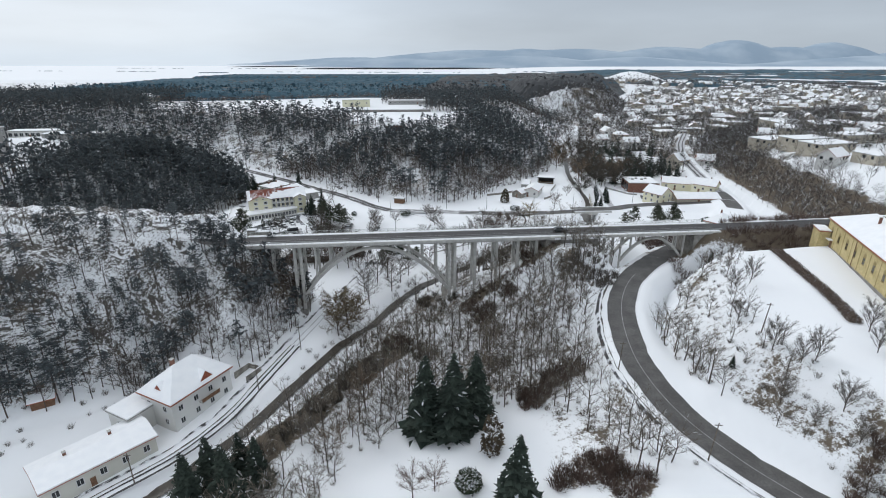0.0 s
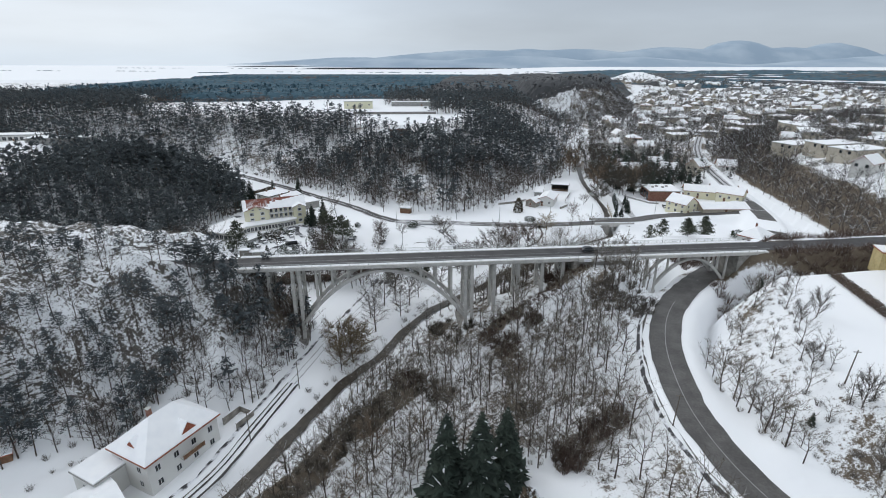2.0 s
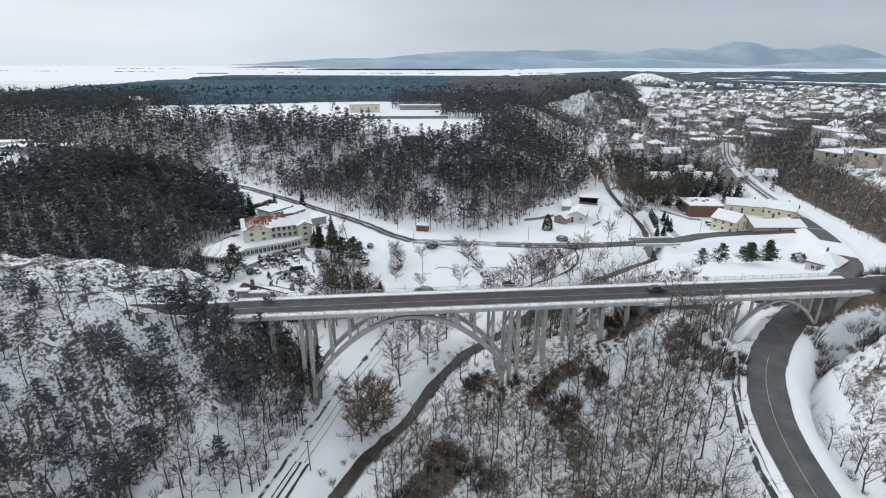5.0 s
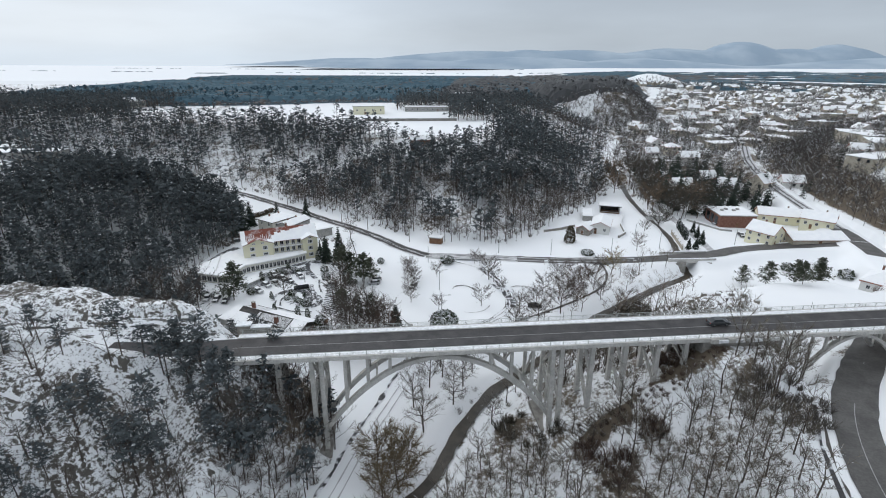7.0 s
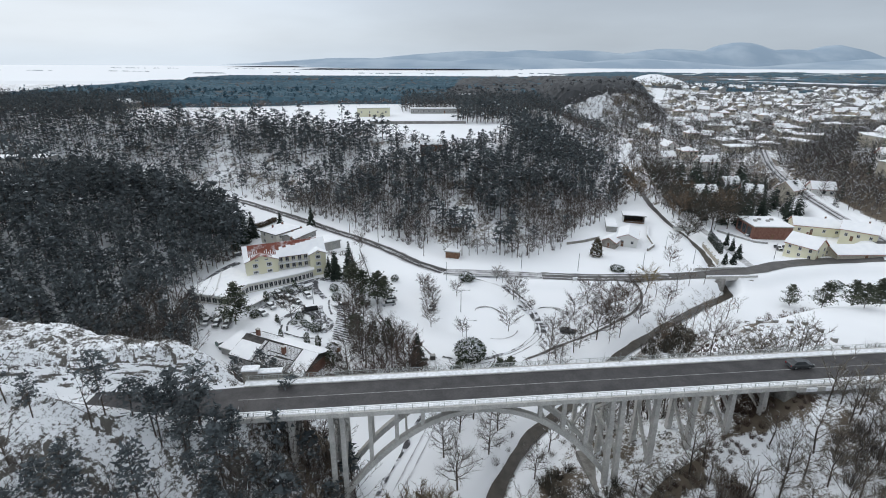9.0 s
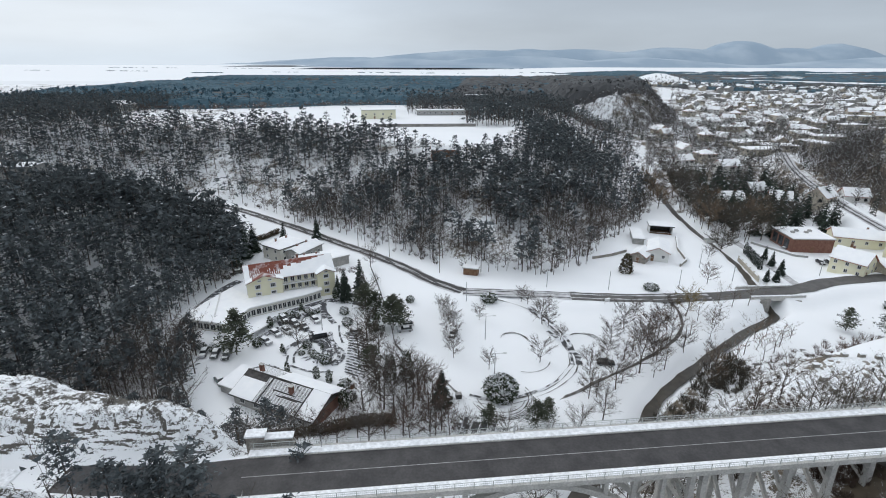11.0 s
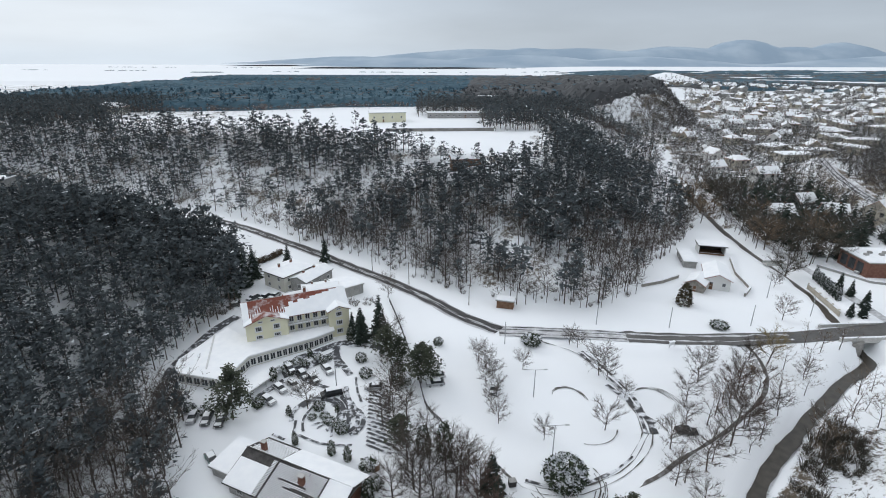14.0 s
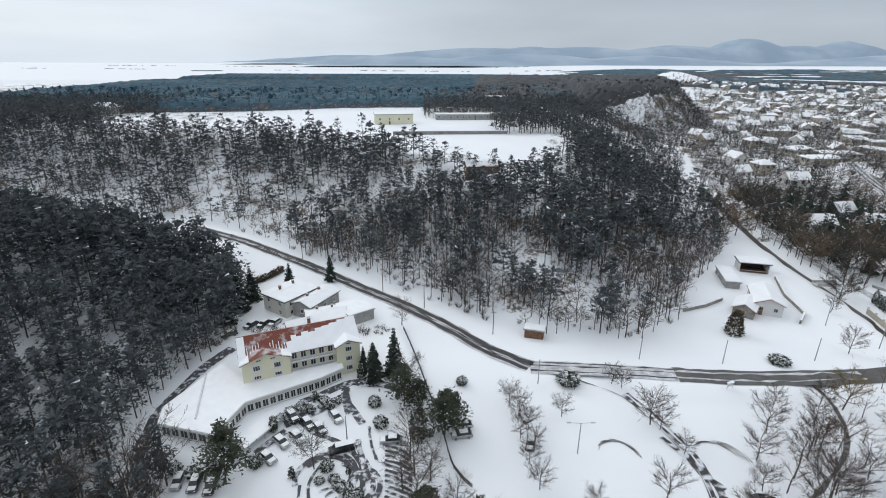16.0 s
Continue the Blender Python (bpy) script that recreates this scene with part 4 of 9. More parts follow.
    for u in (109.5, 112.3, 115.2, 118.4, 121.5, 130.5, 133.5, 136.2):
        for y in (-2.9, 2.9):
            k = abs(2 * u - 251.5) / 20.5
            z = under(u, y) - 0.6 if k >= 1 else -1.6 - 7.0 * (0.9 * k * k + 0.1 * k ** 4)
            column(u, y, z, -0.8, 0.45)
    # lamp posts on the north side
    return br


build_viaduct()
# masonry gatepost beside the viaduct's west end
gp = empty("wall_pier", "low stone wall with a snow-capped pier at the viaduct's end", "wall", BR @ pose(-1.5, 6.6, 0))
part("pier", boxed(-1.3, 1.3, -0.7, 0.7, -2.5, 1.5), STONE, gp)
part("pier_snow", boxed(-1.45, 1.45, -0.85, 0.85, 1.5, 1.75), SNOW, gp)
part("low_wall", boxed(1.3, 5.2, -0.6, 0.6, -2.5, 0.9), STONE, gp)
part("wall_snow", boxed(1.3, 5.3, -0.7, 0.7, 0.9, 1.1), SNOW, gp)


# ---- plant templates: numpy triangles with a material index ----
class Plant:
    def __init__(self, seed):
        self.v, self.f, self.m, self.n = [], [], [], 0
        self.r = np.random.default_rng(seed)

    def tri(self, a, b, c, m):
        self.v += [a, b, c]
        self.f.append((self.n, self.n + 1, self.n + 2)); self.m.append(m)
        self.n += 3

    def limb(self, p, q, r0, r1, m, sides=3):
        p, q = np.asarray(p, float), np.asarray(q, float)
        t = q - p
        t = t / (np.linalg.norm(t) + 1e-9)
        s = np.cross(t, (0.3, 0.9, 0.2) if abs(t[2]) > 0.9 else (0, 0, 1.0))
        s /= np.linalg.norm(s) + 1e-9
        u = np.cross(t, s)
        b = self.n
        for c, r in ((p, r0), (q, r1)):
            for i in range(sides):
                a = 2 * math.pi * i / sides
                self.v.append(c + (s * math.cos(a) + u * math.sin(a)) * r)
        for i in range(sides):
            j = (i + 1) % sides
            self.f += [(b + i, b + j, b + sides + j), (b + i, b + sides + j, b + sides + i)]
            self.m += [m, m]
        self.n += 2 * sides

    def sliver(self, p, q, w, m):
        p, q = np.asarray(p, float), np.asarray(q, float)
        s = np.cross(q - p, self.r.normal(size=3))
        s = s / (np.linalg.norm(s) + 1e-9) * w / 2
        self.tri(p - s, p + s, q, m)

    def tuft(self, c, size, m, flat=0.5):
        """A small ragged leaf clump of one triangle."""
        a = self.r.normal(size=(3, 3)) * (size, size, size * flat)
        c = np.asarray(c)
        self.tri(c + a[0], c + a[1], c + a[2], m)

    def arrays(self):
        return np.array(self.v, float), np.array(self.f), np.array(self.m)


def bare_tree(seed, height=9.0, limbs=9, twigs=12, spread=0.42, snow=0.12, width=1.0, start=0.3, rise=0.55):
    """Leafless tree; materials: 0 bark, 1 twigs, 2 snow."""
    p = Plant(seed)
    r = p.r
    top = np.array([r.normal() * 0.4, r.normal() * 0.4, height * 0.86])
    mid = np.array([r.normal() * 0.25, r.normal() * 0.25, height * 0.45])
    r0 = height * 0.018
    p.limb((0, 0, -0.6), mid, r0, r0 * 0.7, 0, 5)
    p.limb(mid, top, r0 * 0.7, 0.03, 0, 4)
    for i in range(limbs):
        k = start + (0.95 - start) * (i + r.random()) / limbs
        base = mid * (k / 0.5) * np.array([1, 1, 0]) * 0 + (np.array([0, 0, -0.6]) * 0 + (mid * min(k / 0.52, 1) if k < 0.52 else mid + (top - mid) * (k - 0.52) / 0.48))
        ang = i * 2.4 + r.normal() * 0.4
        reach = height * spread * (1.15 - 0.75 * abs(k - 0.45)) * (0.75 + 0.5 * r.random())
        tip = base + np.array([math.cos(ang) * reach, math.sin(ang) * reach, reach * (rise + 0.5 * r.random())])
        knee = base + (tip - base) * 0.5 + np.array([0, 0, -0.06 * reach]) + r.normal(size=3) * 0.12
        rb = r0 * (0.55 - 0.35 * k)
        p.limb(base, knee, rb, rb * 0.6, 0, 3)
        p.limb(knee, tip, rb * 0.6, 0.012, 0, 3)
        for j in range(twigs):
            t = 0.25 + 0.75 * r.random()
            o = base + (knee - base) * t / 0.5 if t < 0.5 else knee + (tip - knee) * (t - 0.5) / 0.5
            d = (tip - base) / reach + r.normal(size=3) * 0.75 + np.array([0, 0, 0.35])
            L = height * 0.15 * (0.6 + 0.8 * r.random())
            e = o + d / np.linalg.norm(d) * L
            p.sliver(o, e, 0.055 * width, 2 if r.random() < snow else 1)
            for _ in range(2):
                s = o + (e - o) * (0.3 + 0.6 * r.random())
                d2 = d / np.linalg.norm(d) + r.normal(size=3) * 0.6
                p.sliver(s, s + d2 / np.linalg.norm(d2) * L * 0.65, 0.04 * width, 2 if r.random() < snow * 0.7 else 1)
    return p.arrays()


def pine_tree(seed, height=13.0, pads=13, tufts=11, low=0.42, snow=0.08, wide=0.2, leaf=0.05):
    """Tall pine with bare trunk and flat needle pads; materials: 0 bark, 1 needles, 2 snow."""
    p = Plant(seed)
    r = p.r
    lean = r.normal(size=2) * 0.5
    p.limb((0, 0, -0.8), (lean[0] * 0.6, lean[1] * 0.6, height * 0.6), height * 0.015, height * 0.010, 0, 4)
    p.limb((lean[0] * 0.6, lean[1] * 0.6, height * 0.6), (lean[0], lean[1], height * 0.97), height * 0.010, 0.03, 0, 3)
    for i in range(pads):
        k = low + (1 - low) * ((i + 0.5 * r.random()) / pads)
        reach = height * wide * (1.2 - 0.85 * ((k - low) / (1 - low)) ** 1.6) * (0.55 + 0.6 * r.random())
        ang = i * 2.4 + r.normal() * 0.5
        c = np.array([lean[0] * k + math.cos(ang) * reach * 0.75, lean[1] * k + math.sin(ang) * reach * 0.75, height * k])
        p.limb((lean[0] * k, lean[1] * k, height * k - 0.5), c, 0.05, 0.02, 0, 3)
        for _ in range(tufts):
            q = c + r.normal(size=3) * (reach * 0.42, reach * 0.42, height * 0.022)
            p.tuft(q, height * leaf * (0.7 + 0.6 * r.random()), 2 if (r.random() < snow and q[2] > c[2]) else 1, 0.55)
    for _ in range(8):
        p.tuft(np.array([lean[0], lean[1], height * (0.93 + 0.07 * r.random())]) + r.normal(size=3) * 0.35, height * 0.042, 1, 0.8)
    return p.arrays()


def spruce_tree(seed, height=14.0, whorls=16, arms=9, radius=0.22, snow=0.10, fine=1):
    """Dense conical conifer with drooping branches; 0 bark, 1 needles, 2 snow."""
    p = Plant(seed)
    r = p.r
    p.limb((0, 0, -0.5), (0, 0, height * 0.98), height * 0.016, 0.02, 0, 5)
    for i in range(whorls):
        k = (i + 0.3) / whorls
        reach = height * radius * (1 - k) ** 0.85 + 0.12
        z = height * (0.06 + 0.92 * k)
        n = max(5, int(arms * (1 - 0.4 * k)))
        for j in range(n):
            a = 2 * math.pi * (j + 0.5 * (i % 2) + 0.3 * r.normal()) / n
            L = reach * (0.75 + 0.45 * r.random())
            d = np.array([math.cos(a), math.sin(a), 0])
            s = np.array([-d[1], d[0], 0])
            o = np.array([0, 0, z + 0.25 * L])
            e = d * L + np.array([0, 0, z - 0.22 * L])
            w = L * 0.30 + 0.1
            mid = o + (e - o) * 0.55
            sn = 2 if r.random() < snow else 1
            p.tri(o, mid + s * w + (0, 0, -0.1 * L), e, 1)
            p.tri(o, e, mid - s * w + (0, 0, -0.1 * L), sn)
            for _ in range(2 * fine):
                t = 0.35 + 0.6 * r.random()
                p.tuft(o + (e - o) * t + s * r.normal() * w * 0.5, 0.16 * reach + 0.12, 2 if r.random() < snow * 0.5 else 1, 0.5)
    return p.arrays()


def bush(seed, rx=1.0, h=1.6, n=260, size=0.16, snow=0.12, cone=0.0, twig=0):
    """Dense evergreen bush or clipped cone; 0 bark, 1 leaves, 2 snow."""
    p = Plant(seed)
    r = p.r
    p.limb((0, 0, -0.2), (0, 0, h * 0.6), 0.06, 0.03, 0, 4)
    for _ in range(n):
        a, t = r.random() * 2 * math.pi, r.random()
        prof = (1 - cone) * math.sqrt(max(0.0, 1 - (2 * t - 0.9) ** 2 / 1.25)) + cone * (1 - t) ** 0.8
        d = rx * prof * (0.82 + 0.22 * r.random())
        q = np.array([math.cos(a) * d, math.sin(a) * d, h * t])
        p.tuft(q, size * (0.7 + 0.7 * r.random()), 2 if (r.random() < snow * (0.3 + 1.4 * t)) else 1, 0.9)
    for _ in range(twig):
        a = r.random() * 2 * math.pi
        p.sliver((0, 0, 0.1), (math.cos(a) * rx * r.random() * 1.1, math.sin(a) * rx * r.random() * 1.1, h * (0.6 + 0.5 * r.random())), 0.06, 1)
    return p.arrays()


def thicket(seed, rx=1.4, h=1.8, n=60, snow=0.15, w=0.05):
    """Low leafless scrub."""
    p = Plant(seed)
    r = p.r
    for _ in range(n):
        a, d = r.random() * 2 * math.pi, rx * math.sqrt(r.random())
        o = np.array([math.cos(a) * d * 0.5, math.sin(a) * d * 0.5, -0.1])
        e = np.array([math.cos(a) * d + r.normal() * 0.2, math.sin(a) * d + r.normal() * 0.2, h * (0.45 + 0.6 * r.random())])
        p.sliver(o, e, w * 1.6, 1)
        m = o + (e - o) * 0.55
        p.sliver(m, e + r.normal(size=3) * 0.35, w, 2 if r.random() < snow else 1)
        p.sliver(m, e + r.normal(size=3) * 0.45, w, 1)
    return p.arrays()


def haze_tree(seed, height=9.0, n=34, width=0.26):
    """Leafless tree for the middle distance: trunk and a cloud of twigs."""
    p = Plant(seed)
    r = p.r
    p.limb((0, 0, -0.6), (0, 0, height * 0.8), height * 0.014, 0.03, 0, 3)
    for i in range(n):
        a, k, d = r.random() * 2 * math.pi, r.random(), math.sqrt(r.random())
        prof = math.sin(math.pi * (0.12 + 0.84 * k)) * height * 0.34
        o = np.array([math.cos(a) * prof * d * 0.5, math.sin(a) * prof * d * 0.5, height * (0.28 + 0.5 * k)])
        e = o + np.array([math.cos(a) * prof * 0.7, math.sin(a) * prof * 0.7, height * 0.16]) * (0.6 + 0.7 * r.random()) + r.normal(size=3) * 0.35
        p.sliver(o, e, width, 2 if r.random() < 0.08 else 1)
    return p.arrays()


def far_clump(seed, size=5.0, tall=7.0, n=14):
    """A tree crown for the far woods."""
    p = Plant(seed)
    for _ in range(n):
        p.tuft(np.array([0, 0, tall * 0.55]) + p.r.normal(size=3) * (size * 0.42, size * 0.42, tall * 0.24), size * 0.42, 0, 1.0)
    return p.arrays()


def planted(name, label, category, templates, places, mats):
    """Many plants joined into one object. places: rows of x, y, z, scale, stretch."""
    vs, fs, ms, base = [], [], [], 0
    for x, y, z, s, hs in places:
        tv, tf, tm = templates[int(rng.integers(len(templates)))]
        a = rng.random() * 2 * math.pi
        ca, sa = math.cos(a), math.sin(a)
        v = np.empty_like(tv)
        v[:, 0] = (tv[:, 0] * ca - tv[:, 1] * sa) * s + x
        v[:, 1] = (tv[:, 0] * sa + tv[:, 1] * ca) * s + y
        v[:, 2] = tv[:, 2] * s * hs + z
        vs.append(v); fs.append(tf + base); ms.append(tm)
        base += len(tv)
    if not vs:
        return None
    me = mesh_np(name, np.vstack(vs), np.vstack(fs), mats, np.concatenate(ms))
    return tagged(new(name, me), label, category, kind="stuff")


def spread(n, x0, x1, y0, y1, keep, gap):
    """Random points, at least gap apart, where keep(x, y) beats a random number."""
    xs, ys = rng.uniform(x0, x1, n), rng.uniform(y0, y1, n)
    ok = keep(xs, ys) > rng.random(n)
    cells, out = {}, []
    for x, y in zip(xs[ok], ys[ok]):
        c = (int(x // gap), int(y // gap))
        if any((x - a) ** 2 + (y - b) ** 2 < gap * gap for i in (-1, 0, 1) for j in (-1, 0, 1) for a, b in cells.get((c[0] + i, c[1] + j), ())):
            continue
        cells.setdefault(c, []).append((x, y))
        out.append((x, y))
    return out


def rooted(points, lo, hi, stretch=0.12):
    return [(x, y, gz(x, y), rng.uniform(lo, hi), 1 + stretch * rng.normal()) for x, y in points]


def clear_of(x, y, margin=2.0):
    """1 away from roads, water and the viaduct, 0 on them."""
    ok = np.ones(np.shape(x))
    for pts, half in ((ROAD_RIGHT, 5.5), (ROAD_MAIN, 6), (ROAD_SIDE, 4), (ROAD_TOP, 4.5), (ROAD_TOP_EAST, 6), (TRACK, 6.0), (CREEK, 2.6), (CHANNEL, 3), (FOOTPATH, 1.8)):
        d, _ = line_near(x, y, pts)
        ok = ok * (d > half - 2 + margin)
    c, s = math.cos(radians(BR_TURN)), math.sin(radians(BR_TURN))
    u, v = (x - BR_X) * c + (y - BR_Y) * s, -(x - BR_X) * s + (y - BR_Y) * c
    return ok * ~((u > -4) & (u < BR_LEN + 2) & (np.abs(v) < 7.0))


BARE_T = [bare_tree(10 + i, 9.0, 9, 7, 0.40 + 0.05 * (i % 3), snow=0.10, width=2.0) for i in range(7)]
SLIM_T = [bare_tree(30 + i, 10.0, 9, 7, 0.28, snow=0.05, width=2.0, start=0.35) for i in range(5)]
PINE_T = [pine_tree(50 + i, 12.0, 12 + i % 3, 10, wide=0.22, snow=0.05) for i in range(7)]
DENSE_T = [pine_tree(60 + i, 12.0, 17, 17, low=0.34, wide=0.20, snow=0.03, leaf=0.036) for i in range(6)]
NEAR_PINE = [pine_tree(150 + i, 12.0, 15 + i % 4, 30, low=0.44, wide=0.20, snow=0.02, leaf=0.026) for i in range(6)]
LITE_PINE = [pine_tree(70 + i, 12.0, 9, 8, low=0.30, snow=0.02, wide=0.25, leaf=0.052) for i in range(5)]
SCRUB_T = [thicket(80 + i, n=38, snow=0.22, w=0.06) for i in range(5)]
WOODY = [BARK, TWIG, SNOW_TWIG]
PINY = [PINE_BARK, PINE, SNOW_TWIG]


# ---- the woods ----
def on_rock_slope(x, y):
    d = inside(x, y, ROCK_HILL)
    top = smooth((y - 117 - 0.36 * (x + 98)) / 8) * smooth((-66 - x) / 6)
    streak = smooth((lumps(x, y, 11, 2) + 0.95) / 0.5)
    return smooth((d - 1) / 4) * (y < 141.5 + 0.02 * (x + 60)) * clear_of(x, y) * (1 - 0.94 * top) * (1 - 0.7 * smooth((y - 114) / 8) * smooth((x + 92) / 8)) * streak


pts = spread(13000, -190, -44, 60, 143, on_rock_slope, 2.42)
pine_here = lambda x, y: 0.55 + 0.30 * smooth((y - 112 + 0.25 * (x + 60)) / 16) + 0.15 * math.sin(x * 0.21) * math.sin(y * 0.17)
a = [p for p in pts if rng.random() < pine_here(*p)]
b = [p for p in pts if p not in set(a)]
planted("pine_wood", "black pines with bare trunks on the snowy rock slope", "woods", NEAR_PINE, [(x, y, z, k * (0.74 if y > 102 and x < -78 else 1.0), h) for x, y, z, k, h in rooted(a, 0.68, 1.0)], PINY)
planted("bare_wood", "leafless grey trees on the snowy rock slope", "woods", BARE_T + SLIM_T, rooted(b, 0.6, 0.95), [BARK, TWIG_DARK, SNOW_TWIG])
planted("knoll_pines", "black pines behind the limestone knoll", "woods", NEAR_PINE, rooted(spread(600, -150, -62, 166, 184, lambda x, y: (np.abs(inside(x, y, ROCK_HILL) + 1) < 6) * clear_of(x, y) * 1.0, 2.8)[:80], 0.5, 0.75), PINY)
foot = spread(9000, -78, -42, 103, 152, lambda x, y: (inside(x, y, ROCK_HILL) > -11) * (inside(x, y, ROCK_HILL) < 6) * (line_near(x, y, TRACK)[0] > 4.5) * (np.hypot(x + 61, y - 102) > 11.5) * (np.hypot(x + 51, y - 112) > 5), 1.55)
planted("slope_foot_wood", "leafless dark trees crowding the foot of the rock slope", "woods", BARE_T + SLIM_T, rooted(foot[::2], 0.55, 0.95), [BARK, TWIG_DARK, SNOW_TWIG])
planted("slope_foot_scrub", "dark leafless scrub at the foot of the rock slope", "scrub", SCRUB_T, rooted(foot[1::3], 0.6, 1.1), [BARK, TWIG_DARK, SNOW_TWIG])
planted("slope_foot_pines", "black pines at the foot of the rock slope", "woods", PINE_T, rooted(foot[3::14], 0.6, 0.85), PINY)
planted("road_pines", "black pines at the end of the viaduct", "woods", NEAR_PINE, rooted([(-66.5, 138.4), (-63.2, 139.0), (-60.4, 138.2), (-69.5, 137.8), (-72.8, 138.6), (-64.6, 136.2), (-58.2, 137.0), (-76, 137.6)], 0.62, 0.8), PINY)
pts = spread(5000, -190, -44, 60, 143, lambda x, y: on_rock_slope(x, y) * (1 - smooth((y - 108 - 0.36 * (x + 98)) / 8) * smooth((-66 - x) / 6)), 2.2)
planted("undergrowth", "leafless scrub dusted with snow", "scrub", SCRUB_T, rooted(pts[:1300], 0.4, 0.85), [BARK, TWIG_DARK, SNOW_TWIG])

# knoll of limestone behind the top road: sparse low scrub
pts = spread(2500, -190, -62, 149, 176, lambda x, y: (inside(x, y, ROCK_HILL) > 2) * 0.8 * clear_of(x, y), 2.2)
planted("knoll_scrub", "low scrub on snowy limestone", "scrub", SCRUB_T, rooted(pts[:300], 0.25, 0.6), [BARK, TWIG_DARK, SNOW_TWIG])
pts = spread(2500, -130, -52, 155, 182, lambda x, y: (np.abs(inside(x, y, ROCK_HILL)) < 7) * clear_of(x, y) * (y > 158), 2.6)
planted("knoll_trees", "leafless trees behind the limestone knoll", "woods", BARE_T + SLIM_T, rooted(pts[:120], 0.45, 0.7), WOODY)

# the pine hill
def on_pine_hill(x, y):
    d = inside(x, y, PINE_HILL)
    gap = (np.hypot((x + 222) / 24, (y - 266) / 34) > 1) & (np.hypot((x + 236) / 18, (y - 294) / 10) > 1)
    return smooth((d + 1) / 4) * clear_of(x, y) * gap * smooth((lumps(x, y, 10, 2) + 1.05) / 0.4)


pts = spread(20000, -330, -100, 178, 352, on_pine_hill, 3.15)
edge = [p for p in pts if inside(np.array(p[0]), np.array(p[1]), PINE_HILL) < 7 and rng.random() < (0.4 if p[1] < 245 else 0.2)]
core = [p for p in pts if p not in set(edge)]
planted("dark_pine_forest", "dense dark pine forest with a dusting of snow", "woods", DENSE_T, [(x, y, z, s * (1.25 if y > 250 and x > -150 else 1.0), h) for x, y, z, s, h in rooted([p for p in core if p[0] > -180 and p[1] < 300], 0.72, 1.1, 0.16)], PINY)
planted("far_pine_forest", "dark pine forest running up the hill", "woods", [pine_tree(180 + i, 12.0, 6, 4, low=0.3, snow=0.0, wide=0.29, leaf=0.06) for i in range(5)], rooted([p for p in core if not (p[0] > -180 and p[1] < 300)], 0.9, 1.3), PINY)
planted("forest_edge", "leafless trees along the edge of the pine forest", "woods", BARE_T + SLIM_T, rooted(edge, 0.6, 1.0), WOODY)

# the hill beyond the valley
GULLIES = [(-164, 387, 8, 17), (-150, 364, 9, 8), (-110.8, 348.5, 8, 11), (-73.8, 340.6, 8, 6), (-23.7, 286, 10, 6), (-253, 392, 13, 9), (-1.4, 294, 7, 5), (-52, 300, 6, 7), (-128, 372, 7, 9), (-20, 332, 12, 5), (25, 302, 6, 5), (-300, 398, 14, 7), (-6, 268, 12, 6), (8, 266, 7, 5), (-16, 277, 6, 5), (-28, 266, 5, 4)]


def on_back_slope(x, y):
    """Where trees stand on the hill: thin on the snowy gullies, none on the plateau's open top."""
    d = inside(x, y, BACK_HILL)
    open_top = smooth((d - 65 - 4 * lumps(x, y, 14, 2)) / 4) * (x > -255 + 20 * lumps(x, y, 30, 1)) * (x < np.where(y < 425, 30, np.where(y < 500, -15, -60))) * (y < 575) * (1 - 0.8 * (np.hypot((x + 150) / 30, (y - 405) / 14) < 1))
    meadow = np.maximum(0.93 * (np.hypot((x + 25) / 40, (y - 384) / 25) < 1), 0.86 * (np.hypot((x + 30) / 38, (y - 352) / 17) < 1))
    bald = 0 * x
    for gx, gy, rx, ry in GULLIES:
        bald = np.maximum(bald, 0.9 * (np.hypot((x - gx) / rx, (y - gy) / ry) < 1))
    patch = smooth((lumps(x, y, 13, 7) + 1.0) / 0.4)
    foot = 0.5 + 0.5 * smooth((d - 12) / 14)
    return smooth((d - 1) / 5) * foot * (1 - np.maximum(np.maximum(open_top, meadow), bald)) * patch * clear_of(x, y, 1.0) * (y < np.where(x > 50, 610, 570))


pts = spread(46000, -460, 200, 250, 600, on_back_slope, 2.7)
def pine_share(x, y):
    """Pines crowd the hill's crest and its eastern nose; the foot is leafless."""
    d = float(inside(np.array(x), np.array(y), BACK_HILL))
    s = 0.22 + 0.30 * float(smooth((d - 10) / 20)) + 0.36 * float(smooth((d - 38) / 10))
    if x > -70 and y < 420:
        s += 0.22 * float(smooth((d - 16) / 12))
    if x < -170:
        s = max(s, 0.62)
    if x > 70:
        s = min(s, 0.45)
    return s + 0.22 * math.sin(x * 0.09 + 1) * math.sin(y * 0.11)
a = [p for p in pts if rng.random() < pine_share(*p)]
b = [p for p in pts if p not in set(a)]
planted("hill_pines", "tall black pines on the snowy hillside", "woods", PINE_T + DENSE_T[:2], [(x, y, z, k * (0.78 if y > 318 and x > -70 else 1.0), h) for x, y, z, k, h in rooted([p for p in a if p[1] < 350], 0.75, 1.12, 0.16)], PINY)
planted("plateau_pines", "black pines round the snowy plateau", "woods", LITE_PINE, rooted([p for p in a if 350 <= p[1] < 440], 0.75, 1.15, 0.16), PINY)
planted("plateau_wood", "dark pines on the far side of the plateau", "woods", [pine_tree(170 + i, 12.0, 6, 5, low=0.3, snow=0.0, wide=0.3) for i in range(4)], rooted([p for p in a if p[1] >= 440], 0.75, 1.1), PINY)
